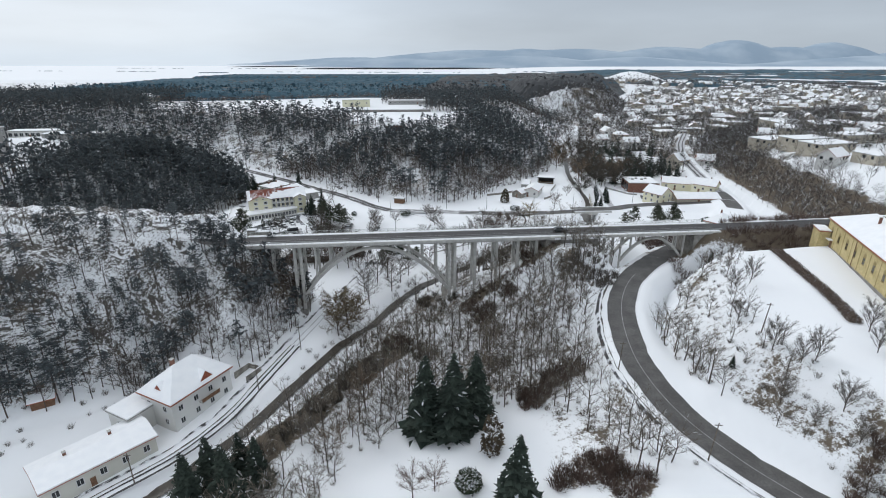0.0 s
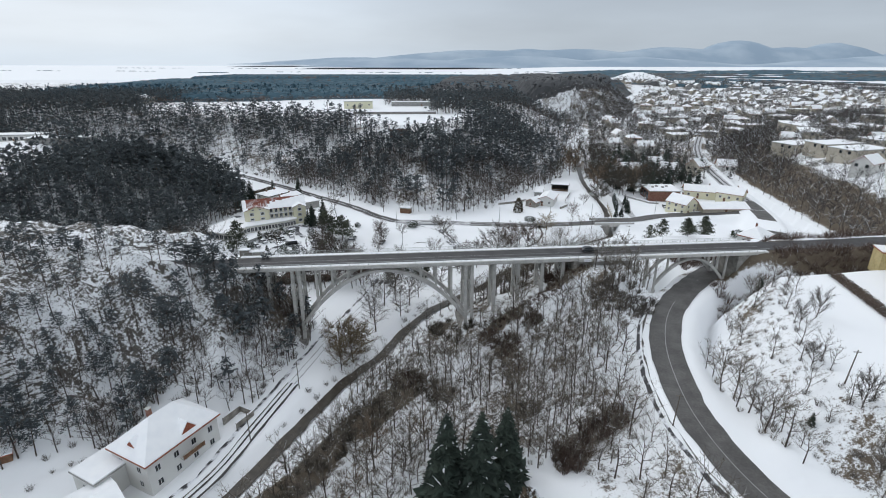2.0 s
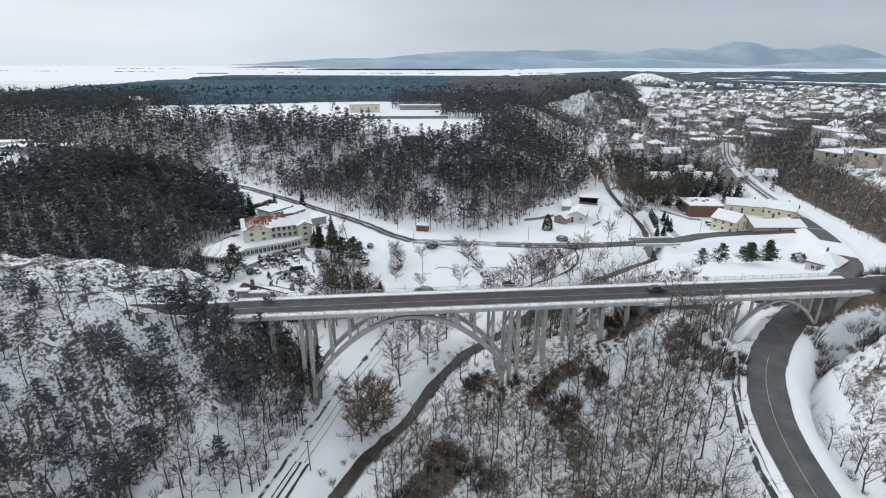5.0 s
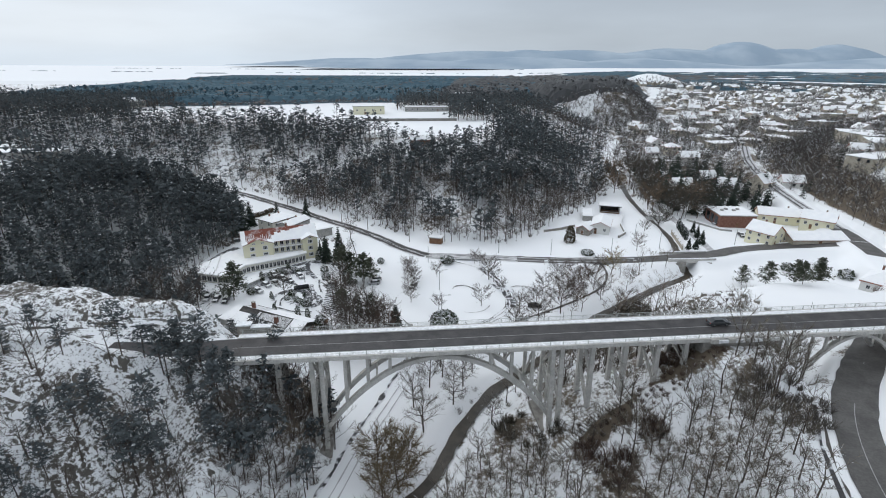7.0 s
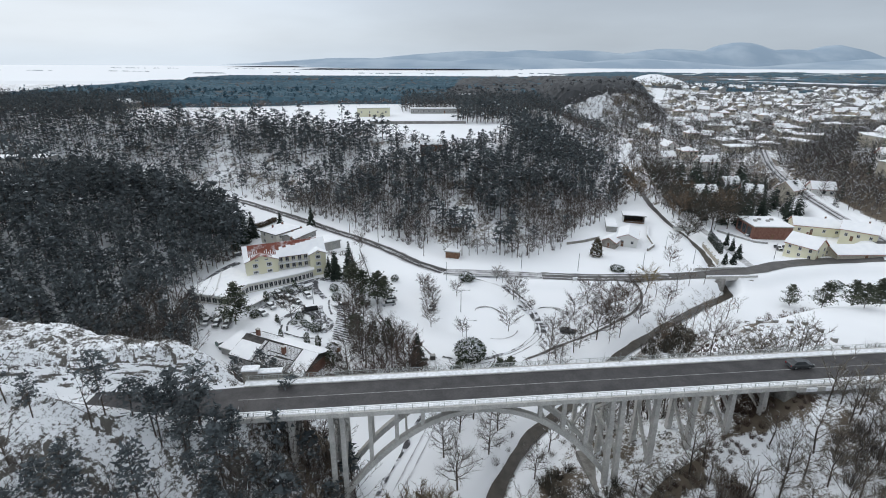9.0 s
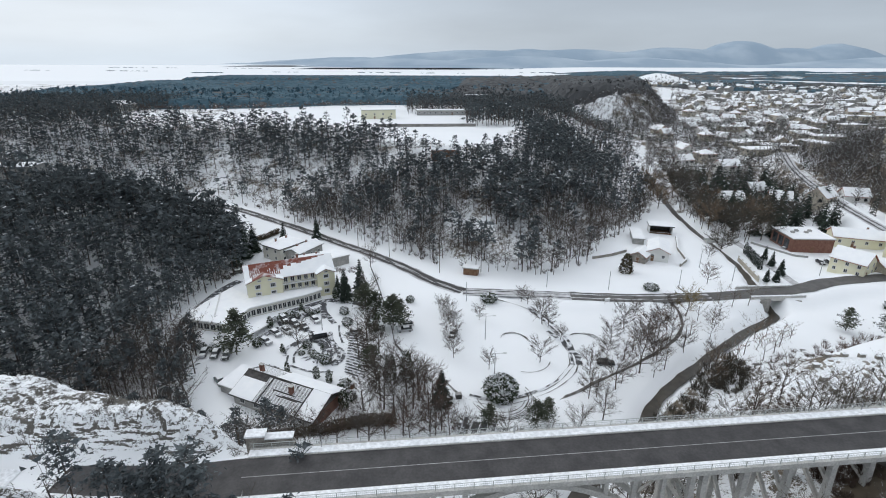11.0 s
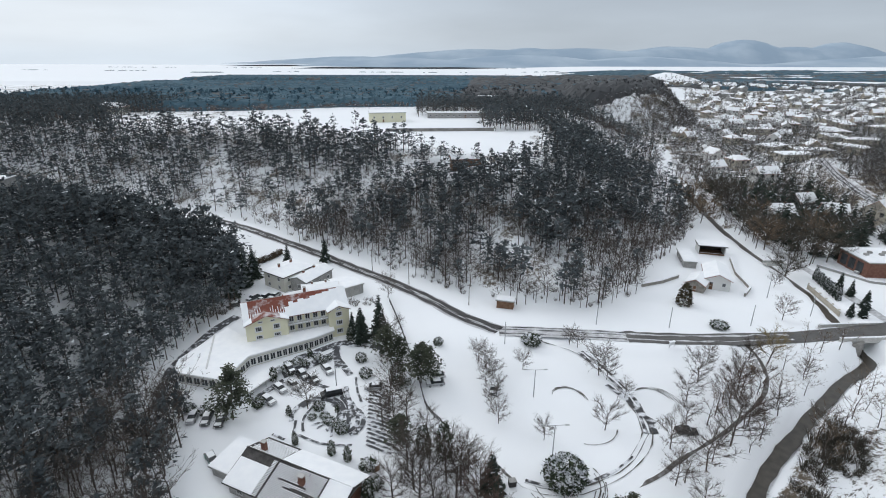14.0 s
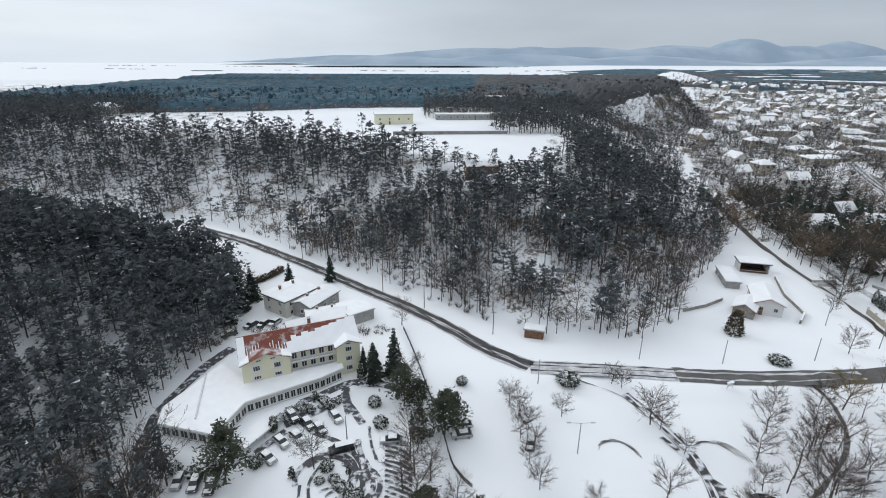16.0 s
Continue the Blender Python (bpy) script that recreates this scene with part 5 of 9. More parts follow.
planted("hill_trees", "leafless brown-grey trees on the snowy hillside", "woods", BARE_T[:3] + SLIM_T, rooted([p for p in b if p[1] < 318 and p[0] > -110], 0.65, 1.05), [BARK, TWIG_DARK, SNOW_TWIG])
planted("upper_hill_trees", "leafless trees high on the snowy hillside", "woods", [haze_tree(140 + i, 8.0 + i % 4, 40, 0.27) for i in range(7)], rooted([p for p in b if not (p[1] < 318 and p[0] > -110)], 0.55, 0.95), [BARK, TWIG_DARK, SNOW_TWIG])
pts = spread(5000, -125, 66, 250, 325, lambda x, y: on_back_slope(x, y) * (inside(x, y, BACK_HILL) < 40), 2.4)
planted("hill_edge_trees", "slender brown leafless trees at the foot of the hill", "woods", [haze_tree(380 + i, 9.5 + i % 3, 48, 0.15) for i in range(6)], rooted(pts[:720], 0.7, 1.1), [BARK, TWIG_DARK, SNOW_TWIG])
pts = spread(6000, -160, 80, 250, 340, lambda x, y: on_back_slope(x, y) * (inside(x, y, BACK_HILL) < 45), 2.2)
planted("hill_scrub", "snow-dusted scrub at the foot of the hill", "scrub", SCRUB_T, rooted(pts[:1800], 0.45, 1.0), [BARK, TWIG_DARK, SNOW_TWIG])

# scrubby wood between creek and road, on the mound and below it
def on_bank(x, y):
    d = inside(x, y, CREEK_BANK)
    rd, _ = line_near(x, y, ROAD_RIGHT)
    meadow = np.hypot((x - 4) / 26, (y - 72) / 22) > 1
    return smooth((d - 0.5) / 3) * (rd > 9.0) * (x < 56) * (y > 66) * meadow * clear_of(x, y) * (0.25 + 0.75 * smooth((y - 92 + 0.25 * x) / 10))


def off_glades(x, y):
    ok = np.ones(np.shape(x))
    for a, b, r in GLADES:
        ok = ok * (np.hypot(x - a, y - b) > r)
    return ok * smooth((lumps(x, y, 8.5, 4) + 0.75) / 0.5)


BANK_T = [bare_tree(300 + i, 9.5, 10, 11, 0.29 + 0.04 * (i % 3), snow=0.07, width=1.8, start=0.22, rise=0.8) for i in range(7)]
BUSHY = [bare_tree(310 + i, 8.0, 12, 12, 0.48, snow=0.05, width=2.1, start=0.14, rise=0.3) for i in range(4)]
pts = spread(6500, -46, 58, 62, 178, lambda x, y: on_bank(x, y) * off_glades(x, y), 2.4)
planted("bank_trees", "leafless brown young trees on the snowy bank above the creek", "woods", BANK_T + SLIM_T[:2], rooted(pts[:560], 0.6, 1.0), [BARK, TWIG_BANK, SNOW_TWIG])
pts = spread(6500, -46, 60, 62, 178, lambda x, y: on_bank(x, y) * off_glades(x, y), 1.7)
planted("bank_scrub", "brown leafless scrub on the bank", "scrub", SCRUB_T, rooted(pts[:650], 0.45, 0.9), [BARK, TWIG_BANK, SNOW_TWIG])
THICK_T = [thicket(320 + i, 1.7, 2.2, 62, snow=0.04, w=0.085) for i in range(5)]
for red, label in ((True, "dense reddish brown thicket on the bank"), (False, "dense olive brown thicket near the creek")):
    pts = [] if red else spread(500, -46, -8, 80, 126, lambda a, b: 1.0 * (line_near(a, b, [(-14, 122, 0), (-22, 112, 0), (-28, 103, 0), (-34, 93, 0), (-41, 84, 0)])[0] < 3.4), 1.1)
    for k, (x, y, r) in enumerate(THICKETS):
        if (k < 6 or k > 10) == red:  # reddish ones first
            pts += spread(60, x - r, x + r, y - r, y + r, lambda a, b: 1.0 * (np.hypot(a - x, b - y) < r), 1.2)
    planted("bank_thicket", label, "scrub", THICK_T, rooted(pts[::1 if red else 2], 0.6, 1.05), [BARK, TWIG_RED if red else TWIG_OLIVE, SNOW_TWIG])
pts = spread(900, 30, 54, 132, 143, lambda x, y: (np.hypot((x - 43) / 9, (y - 138) / 6) < 1) * clear_of(x, y, 0.5), 1.9)
planted("mound_scrub", "dense grey-brown scrub on the mound below the viaduct", "scrub", THICK_T, rooted(pts, 0.7, 1.1), [BARK, TWIG, SNOW_TWIG])
pts = spread(1400, 6, 38, 139, 154, lambda x, y: 1.0 * (line_near(x, y, [(9.4, 142.6, 0), (15.8, 144.2, 0), (22.5, 146.4, 0), (28.4, 148.8, 0), (34, 149.5, 0)])[0] < 2.6), 1.2)
planted("slope_brambles", "low dark brown brambles below the viaduct", "scrub", THICK_T, rooted(pts, 0.25, 0.5), [BARK, TWIG_RED, SNOW_TWIG])
pts = spread(3000, 52, 82, 60, 146, lambda x, y: (np.abs(inside(x, y, FIELD_HILL) - 7.5) < 6) * clear_of(x, y), 2.4)
planted("verge_scrub", "thin leafless scrub on the bank above the road", "scrub", SCRUB_T, rooted(pts[:110], 0.35, 0.7), WOODY)
planted("verge_trees", "small leafless trees on the bank above the road", "woods", BANK_T, rooted(pts[-36:], 0.42, 0.66), [BARK, TWIG_BANK, SNOW_TWIG])
pts = spread(2500, 15, 118, 158, 216, lambda x, y: (np.abs(inside(x, y, MEMORIAL_HILL) - 4) < 4.5) * (np.hypot((x - 52) / 29, (y - 181) / 19) > 1) * clear_of(x, y), 2.2)
planted("memorial_scrub", "brown scrub round the memorial terrace", "scrub", SCRUB_T, rooted(pts[:130], 0.5, 1.0), [BARK, TWIG_RED, SNOW_TWIG])
pts = spread(700, 10, 48, 176, 210, lambda x, y: 1.0 * (line_near(x, y, [(13, 180, 0), (25, 189, 0), (35, 199.5, 0), (43, 205, 0)])[0] < 2.6), 1.7)
planted("creek_thicket", "dark olive brown thicket on the creek's far bank", "scrub", [thicket(330 + i, 1.5, 2.0, 50, snow=0.06, w=0.08) for i in range(4)], rooted(pts[:130], 0.6, 1.3), [BARK, TWIG_OLIVE, SNOW_TWIG])
pts = spread(8000, 72, 140, 143, 178, lambda x, y: clear_of(x, y, 0.6) * (inside(x, y, FIELD_HILL) < 3.5) * np.where(x < 105, 1.0, 0.6), 1.4)
planted("road_thicket", "dense brown thicket below the top road", "scrub", SCRUB_T, rooted(pts[:1250], 0.8, 1.6), [BARK, TWIG_RED, SNOW_TWIG])
pts = spread(1800, -66, 25, 60, 165, lambda x, y: (np.abs(line_near(x, y, CREEK)[0] - 3.8) < 1.6) * clear_of(x, y, 1.2), 2.0)
planted("creek_scrub", "leafless scrub along the creek", "scrub", SCRUB_T, rooted(pts[:230], 0.5, 0.9), WOODY)

# east slopes
def on_east(x, y):
    d = inside(x, y, EAST_HILL)
    edge = 30 + 9 * lumps(x, y, 26, 3) + 22 * smooth((y - 400) / 60) * (x > 215)
    return smooth(d / 6) * (1 - 0.93 * smooth((d - edge) / 8)) * clear_of(x, y) * (x < 560)


pts = spread(30000, 140, 560, 150, 640, on_east, 3.0)
planted("east_wood", "leafless brown trees on the slope below the town", "woods", [haze_tree(340 + i, 9.0 + i % 3, 52, 0.17) for i in range(6)], rooted(pts[:2500], 0.72, 1.15), [BARK, TWIG_FAR, SNOW_TWIG])

pts = spread(900, 30, 52, 186, 208, lambda x, y: 1.0 * (np.hypot((x - 38 - 0.6 * (y - 198)) / 4.5, (y - 198) / 6.5) < 1), 1.3)
planted("creek_scrub", "dark olive brown scrub on the steep creek bank", "scrub", THICK_T, rooted(pts[:90], 0.55, 0.95), [BARK, TWIG_OLIVE, SNOW_TWIG])
pts = spread(1600, 24, 48, 166, 192, lambda x, y: 1.0 * (line_near(x, y, [(29, 171, 0), (35, 179, 0), (41, 187, 0)])[0] < 4.2) * smooth((lumps(x, y, 5, 4) + 0.5) / 0.4), 1.1)
planted("slope_bracken", "low reddish brown bracken on the slope below the memorial", "scrub", THICK_T, rooted(pts[:190], 0.2, 0.4), [BARK, TWIG_RED, SNOW_TWIG])

# scrub under the west end of the viaduct and trees between the knoll and the hotel
pts = spread(1800, -62, -44, 128, 166, lambda x, y: 0.9 * (inside(x, y, ROCK_HILL) > -2) * (y < 168), 1.6)
planted("abutment_scrub", "dark brown scrub below the viaduct's west end", "scrub", SCRUB_T, [q for q in rooted(pts[:260], 0.6, 1.0) if q[2] < 14.5], [BARK, TWIG_RED, SNOW_TWIG])
pts = spread(1500, -112, -86, 172, 212, lambda x, y: 1.0 * (x + 0.35 * (y - 172) < -84) * (np.hypot(x + 86, y - 197) > 7) * (inside(x, y, ROCK_HILL) < 4), 2.3)
planted("forest_fringe", "tall leafless trees between the pine forest and the hotel", "woods", SLIM_T + BARE_T, rooted(pts[:150], 0.75, 1.1), [BARK, TWIG_DARK, SNOW_TWIG])
planted("fringe_pines", "dark pines among the bare trees at the forest's edge", "woods", DENSE_T, rooted(pts[150:] + pts[:150:3], 0.6, 0.9), PINY)


def value_noise(x, y, seed):
    """Smooth lattice noise, 0 to 1."""
    i, j = np.floor(x).astype(int), np.floor(y).astype(int)
    u, v = smooth(x - i), smooth(y - j)
    def corner(a, b):
        k = (a * 374761393 + b * 668265263 + seed * 974711) & 0x7FFFFFFF
        k = ((k ^ (k >> 13)) * 1274126177) & 0x7FFFFFFF
        return ((k ^ (k >> 16)) & 0xFFFF) / 65535.0
    return (corner(i, j) * (1 - u) + corner(i + 1, j) * u) * (1 - v) + (corner(i, j + 1) * (1 - u) + corner(i + 1, j + 1) * u) * v


def crag_material():
    """Limestone that shows in the broken edges of the ledges, under snow that lies on the rest."""
    m = bpy.data.materials.new("snowy limestone crag")
    m.use_nodes = True
    add, link = nodes_of(m.node_tree)
    out, bs, geo, edge = add("ShaderNodeOutputMaterial"), add("ShaderNodeBsdfPrincipled"), add("ShaderNodeNewGeometry"), add("ShaderNodeAttribute")
    edge.attribute_name = "edge"
    n1, n2 = add("ShaderNodeTexNoise"), add("ShaderNodeTexNoise")
    n1.inputs["Scale"].default_value, n1.inputs["Detail"].default_value, n1.inputs["Roughness"].default_value = 2.0, 8.0, 0.78
    n2.inputs["Scale"].default_value, n2.inputs["Detail"].default_value = 0.6, 3.0
    link(geo.outputs["Position"], n1.inputs["Vector"]); link(geo.outputs["Position"], n2.inputs["Vector"])
    worn = add("ShaderNodeMath"); worn.operation = "MULTIPLY_ADD"
    link(n1.outputs["Fac"], worn.inputs[0]); worn.inputs[1].default_value = 1.5
    link(edge.outputs["Fac"], worn.inputs[2])
    bare = add("ShaderNodeMapRange"); bare.interpolation_type = "SMOOTHSTEP"
    bare.inputs["From Min"].default_value, bare.inputs["From Max"].default_value = 0.80, 0.95
    link(worn.outputs[0], bare.inputs["Value"])
    rock, col = add("ShaderNodeMix"), add("ShaderNodeMix")
    rock.data_type = col.data_type = "RGBA"
    rock.inputs["A"].default_value, rock.inputs["B"].default_value = (0.065, 0.060, 0.054, 1), (0.19, 0.178, 0.16, 1)
    link(n2.outputs["Fac"], rock.inputs["Factor"])
    col.inputs["A"].default_value = (0.87, 0.89, 0.915, 1)
    link(bare.outputs[0], col.inputs["Factor"]); link(rock.outputs["Result"], col.inputs["B"])
    link(col.outputs["Result"], bs.inputs["Base Color"])
    bs.inputs["Roughness"].default_value, bs.inputs["Specular IOR Level"].default_value = 0.85, 0.2
    link(bs.outputs[0], out.inputs["Surface"])
    return m


def build_crags():
    """Broken ledges of limestone over the knoll and the upper slope."""
    step = 0.36
    xs, ys = np.meshgrid(np.arange(-138, -50, step), np.arange(112, 176, step))
    xs, ys = xs + rng.uniform(-0.12, 0.12, xs.shape), ys + rng.uniform(-0.12, 0.12, xs.shape)
    d = inside(xs, ys, ROCK_HILL)
    road, _ = line_near(xs, ys, ROAD_TOP)
    mask = smooth((d - 2.5) / 4) * smooth((road - 4.6) / 2.5)
    warp = value_noise(xs * 0.13, ys * 0.13, 1) * 3.0 + value_noise(xs * 0.45, ys * 0.45, 2) * 1.1
    run = ys * 0.55 + xs * 0.17 + warp
    ledge = run - np.floor(run)
    h = 0.55 * ledge * (0.2 + value_noise(xs * 0.3, ys * 0.3, 3)) + 0.42 * value_noise(xs * 0.9, ys * 1.1, 4) + 0.26 * value_noise(xs * 2.1, ys * 2.3, 5) - 0.30
    gy, gx = np.gradient(h, step)
    edge = np.clip(np.hypot(gx, gy) * 0.62 - 0.10 + 0.35 * (value_noise(xs * 0.12, ys * 0.2, 6) - 0.5), 0, 1)
    z = gzs(xs, ys) + h * mask - 0.25 * (1 - mask) - 0.3 * (mask < 0.02)
    ny, nx = xs.shape
    ii = np.arange(nx * ny).reshape(ny, nx)
    f = np.stack([ii[:-1, :-1], ii[:-1, 1:], ii[1:, 1:], ii[1:, :-1]], -1).reshape(-1, 4)
    f = f[mask.ravel()[f].max(1) > 0.02]
    used, inv = np.unique(f, return_inverse=True)
    v = np.stack([xs, ys, z], -1).reshape(-1, 3)[used]
    me = mesh_np("rock_crags", v, inv.reshape(f.shape), [crag_material()])
    me.attributes.new("edge", "FLOAT", "POINT").data.foreach_set("value", edge.ravel()[used].astype(np.float32))
    tagged(new("rock_crags", me), "broken grey limestone ledges with snow lying on them", "rocks", kind="stuff")


build_crags()

pts = spread(1400, 0, 64, 184, 234, lambda x, y: (line_near(x, y, CREEK)[0] > 3.4) * (line_near(x, y, CREEK)[0] < 13) * (y > 176 + 0.55 * x) * (line_near(x, y, FOOTPATH)[0] > 2.2), 3.6)
planted("creekside_trees", "leafless trees crowding the creek in the park", "woods", BARE_T + SLIM_T, rooted(pts[:30], 0.5, 0.85), [BARK, TWIG_WARM, SNOW_TWIG])

# yards and slope foot beside the lane
pts = spread(1600, -120, -52, 58, 104, lambda x, y: (np.abs(inside(x, y, ROCK_HILL) + 3) < 5) * clear_of(x, y, 3.0) * (np.hypot(x + 74, y - 88) > 11), 2.1)
planted("yard_scrub", "dark leafless scrub at the foot of the rock slope", "scrub", SCRUB_T, rooted(pts[:30], 0.4, 0.7), [BARK, TWIG_DARK, SNOW_TWIG])
planted("yard_trees", "leafless trees at the foot of the rock slope", "woods", BUSHY, rooted(pts[170:215], 0.5, 0.85), [BARK, TWIG_DARK, SNOW_TWIG])


# ---- buildings ----
def window_on(parent, m, w=1.1, h=1.4, bars=1, frame_mat=None, sill=True, rim=0.1):
    """A window on a wall; m: pose with x along the wall, y out of it, at the middle of the window."""
    fm = frame_mat or FRAME_W
    t, d = rim, 0.06
    xs, solid = [-w / 2, -w / 2 + t], [True]
    for k in range(bars):
        x = -w / 2 + w * (k + 1) / (bars + 1)
        xs += [x - 0.035, x + 0.035]
        solid += [False, True]
    xs += [w / 2 - t, w / 2]
    solid += [False, True]
    zs = [-h / 2, -h / 2 + t, h / 2 - t, h / 2]
    on = lambda a, b: 0 <= a < len(solid) and 0 <= b < 3 and (solid[a] or b != 1)
    bm = bmesh.new()
    vert = {}
    def at(a, y, b):
        if (a, y, b) not in vert:
            vert[(a, y, b)] = bm.verts.new(m @ Vector((xs[a], y, zs[b])))
        return vert[(a, y, b)]
    for a in range(len(solid)):
        for b in range(3):
            if on(a, b):
                bm.faces.new((at(a, d, b), at(a, d, b + 1), at(a + 1, d, b + 1), at(a + 1, d, b)))
                for da, db, p, q in ((-1, 0, (a, b), (a, b + 1)), (1, 0, (a + 1, b + 1), (a + 1, b)), (0, -1, (a + 1, b), (a, b)), (0, 1, (a, b + 1), (a + 1, b + 1))):
                    if not on(a + da, b + db):
                        bm.faces.new((at(p[0], -0.02, p[1]), at(q[0], -0.02, q[1]), at(q[0], d, q[1]), at(p[0], d, p[1])))
    win = part("window", bm, fm, parent)
    part("pane", boxed(-w / 2 + t, w / 2 - t, -0.03, 0.02, -h / 2 + t, h / 2 - t, m=m), GLASS, win, "dark reflecting glass")
    if sill:
        part("sill", boxed(-w / 2 - 0.08, w / 2 + 0.08, -0.02, 0.16, -h / 2 - 0.07, -h / 2, m=m), fm, win)
    return win


def facade(side, w, d):
    """Pose of a wall of a w by d block: x along, y outwards, origin at mid-wall on the floor."""
    return {"s": pose(0, -d / 2, 0, 0, 0, 180), "n": pose(0, d / 2, 0), "e": pose(w / 2, 0, 0, 0, 0, -90), "w": pose(-w / 2, 0, 0, 0, 0, 90)}[side]


def gable_roof(parent, w, d, h, rise, over=0.5, along="x", cover=None, thick=0.28, under=None, name="roof"):
    """Two sloping slabs with thickness, and closed gable ends."""
    cover, under = cover or SNOW_ROOF, under or TILE_RED
    L, W = (w, d) if along == "x" else (d, w)
    turn = Matrix() if along == "x" else pose(0, 0, 0, 0, 0, 90)
    l, hw = L / 2 + over, W / 2 + over
    drop = rise * over / (W / 2)
    roof = None
    for name2, z_off, th, material, inset in (("tiles", 0.02, 0.14, under, 0.0), ("snow", 0.16, thick, cover, 0.06)):
        bm = bmesh.new()
        prof = [(-hw + inset, h - drop + z_off + inset * rise / (W / 2)), (0, h + rise + z_off), (hw - inset, h - drop + z_off + inset * rise / (W / 2))]
        up = [(y, z + th) for y, z in prof]
        a = [bm.verts.new(turn @ Vector((-l + inset, y, z))) for y, z in prof + up[::-1]]
        b = [bm.verts.new(turn @ Vector((l - inset, y, z))) for y, z in prof + up[::-1]]
        n = len(a)
        for i in range(n):
            bm.faces.new((a[i], b[i], b[(i + 1) % n], a[(i + 1) % n]))
        bm.faces.new((a[0], a[1], a[4], a[5])); bm.faces.new((a[1], a[2], a[3], a[4]))
        bm.faces.new((b[5], b[4], b[1], b[0])); bm.faces.new((b[4], b[3], b[2], b[1]))
        bmesh.ops.recalc_face_normals(bm, faces=bm.faces)
        if roof is None:
            roof = part(name, bm, material, parent)
        else:
            part("roof_snow", bm, material, roof, "layer of white snow")
    bm = bmesh.new()
    for s in (-1, 1):
        x0, x1 = sorted((s * L / 2, s * (L / 2 - 0.3)))
        for k in (x0, x1):
            pass
        q = [bm.verts.new(turn @ Vector(c)) for c in ((x0, -W / 2, h), (x0, W / 2, h), (x0, 0, h + rise), (x1, -W / 2, h), (x1, W / 2, h), (x1, 0, h + rise))]
        for f in ((0, 2, 1), (3, 4, 5), (0, 1, 4, 3), (1, 2, 5, 4), (2, 0, 3, 5)):
            bm.faces.new([q[i] for i in f])
    bmesh.ops.recalc_face_normals(bm, faces=bm.faces)
    return roof, bm


def hip_roof(parent, w, d, h, rise, over=0.5, cover=None, ridge=None, name="roof", under=None):
    r = ridge if ridge is not None else max(0.3, abs(w - d))
    roof = None
    for z_off, material, inset in ((0.0, under or TILE_RED, 0.0), (0.2, cover or SNOW_ROOF, 0.07)):
        bm = bmesh.new()
        X, Y = w / 2 + over - inset, d / 2 + over - inset
        base = [bm.verts.new((sx * X, sy * Y, h - 0.12 + z_off)) for sx, sy in ((-1, -1), (1, -1), (1, 1), (-1, 1))]
        eave = [bm.verts.new((sx * X, sy * Y, h + 0.12 + z_off)) for sx, sy in ((-1, -1), (1, -1), (1, 1), (-1, 1))]
        if w >= d:
            tops = [bm.verts.new((-r / 2, 0, h + rise + z_off)), bm.verts.new((r / 2, 0, h + rise + z_off))]
            faces = [(eave[0], eave[1], tops[1], tops[0]), (eave[1], eave[2], tops[1]), (eave[2], eave[3], tops[0], tops[1]), (eave[3], eave[0], tops[0])]
        else:
            tops = [bm.verts.new((0, -r / 2, h + rise + z_off)), bm.verts.new((0, r / 2, h + rise + z_off))]
            faces = [(eave[0], eave[1], tops[0]), (eave[1], eave[2], tops[1], tops[0]), (eave[2], eave[3], tops[1]), (eave[3], eave[0], tops[0], tops[1])]
        for f in faces:
            bm.faces.new(f)
        for i in range(4):
            bm.faces.new((base[i], base[(i + 1) % 4], eave[(i + 1) % 4], eave[i]))
        bm.faces.new(base[::-1])
        bmesh.ops.recalc_face_normals(bm, faces=bm.faces)
        if roof is None:
            roof = part(name, bm, material, parent)
        else:
            part("roof_snow", bm, material, roof, "layer of white snow")
    return roof


def flat_roof(parent, w, d, h, over=0.35, rim=0.25):
    roof = part("roof", boxed(-w / 2 - over, w / 2 + over, -d / 2 - over, d / 2 + over, h, h + 0.3), GREYWALL, parent)
    part("roof_snow", boxed(-w / 2 - over + 0.1, w / 2 + over - 0.1, -d / 2 - over + 0.1, d / 2 + over - 0.1, h + 0.3, h + 0.3 + rim), SNOW_ROOF, roof, "layer of white snow")
    return roof


def chimney(parent, x, y, z0, z1, s=0.55, material=None):
    c = part("chimney", boxed(x - s / 2, x + s / 2, y - s / 2, y + s / 2, z0, z1), material or BRICK, parent)
    part("chimney_cap", boxed(x - s / 2 - 0.08, x + s / 2 + 0.08, y - s / 2 - 0.08, y + s / 2 + 0.08, z1, z1 + 0.14), CONCRETE, c)


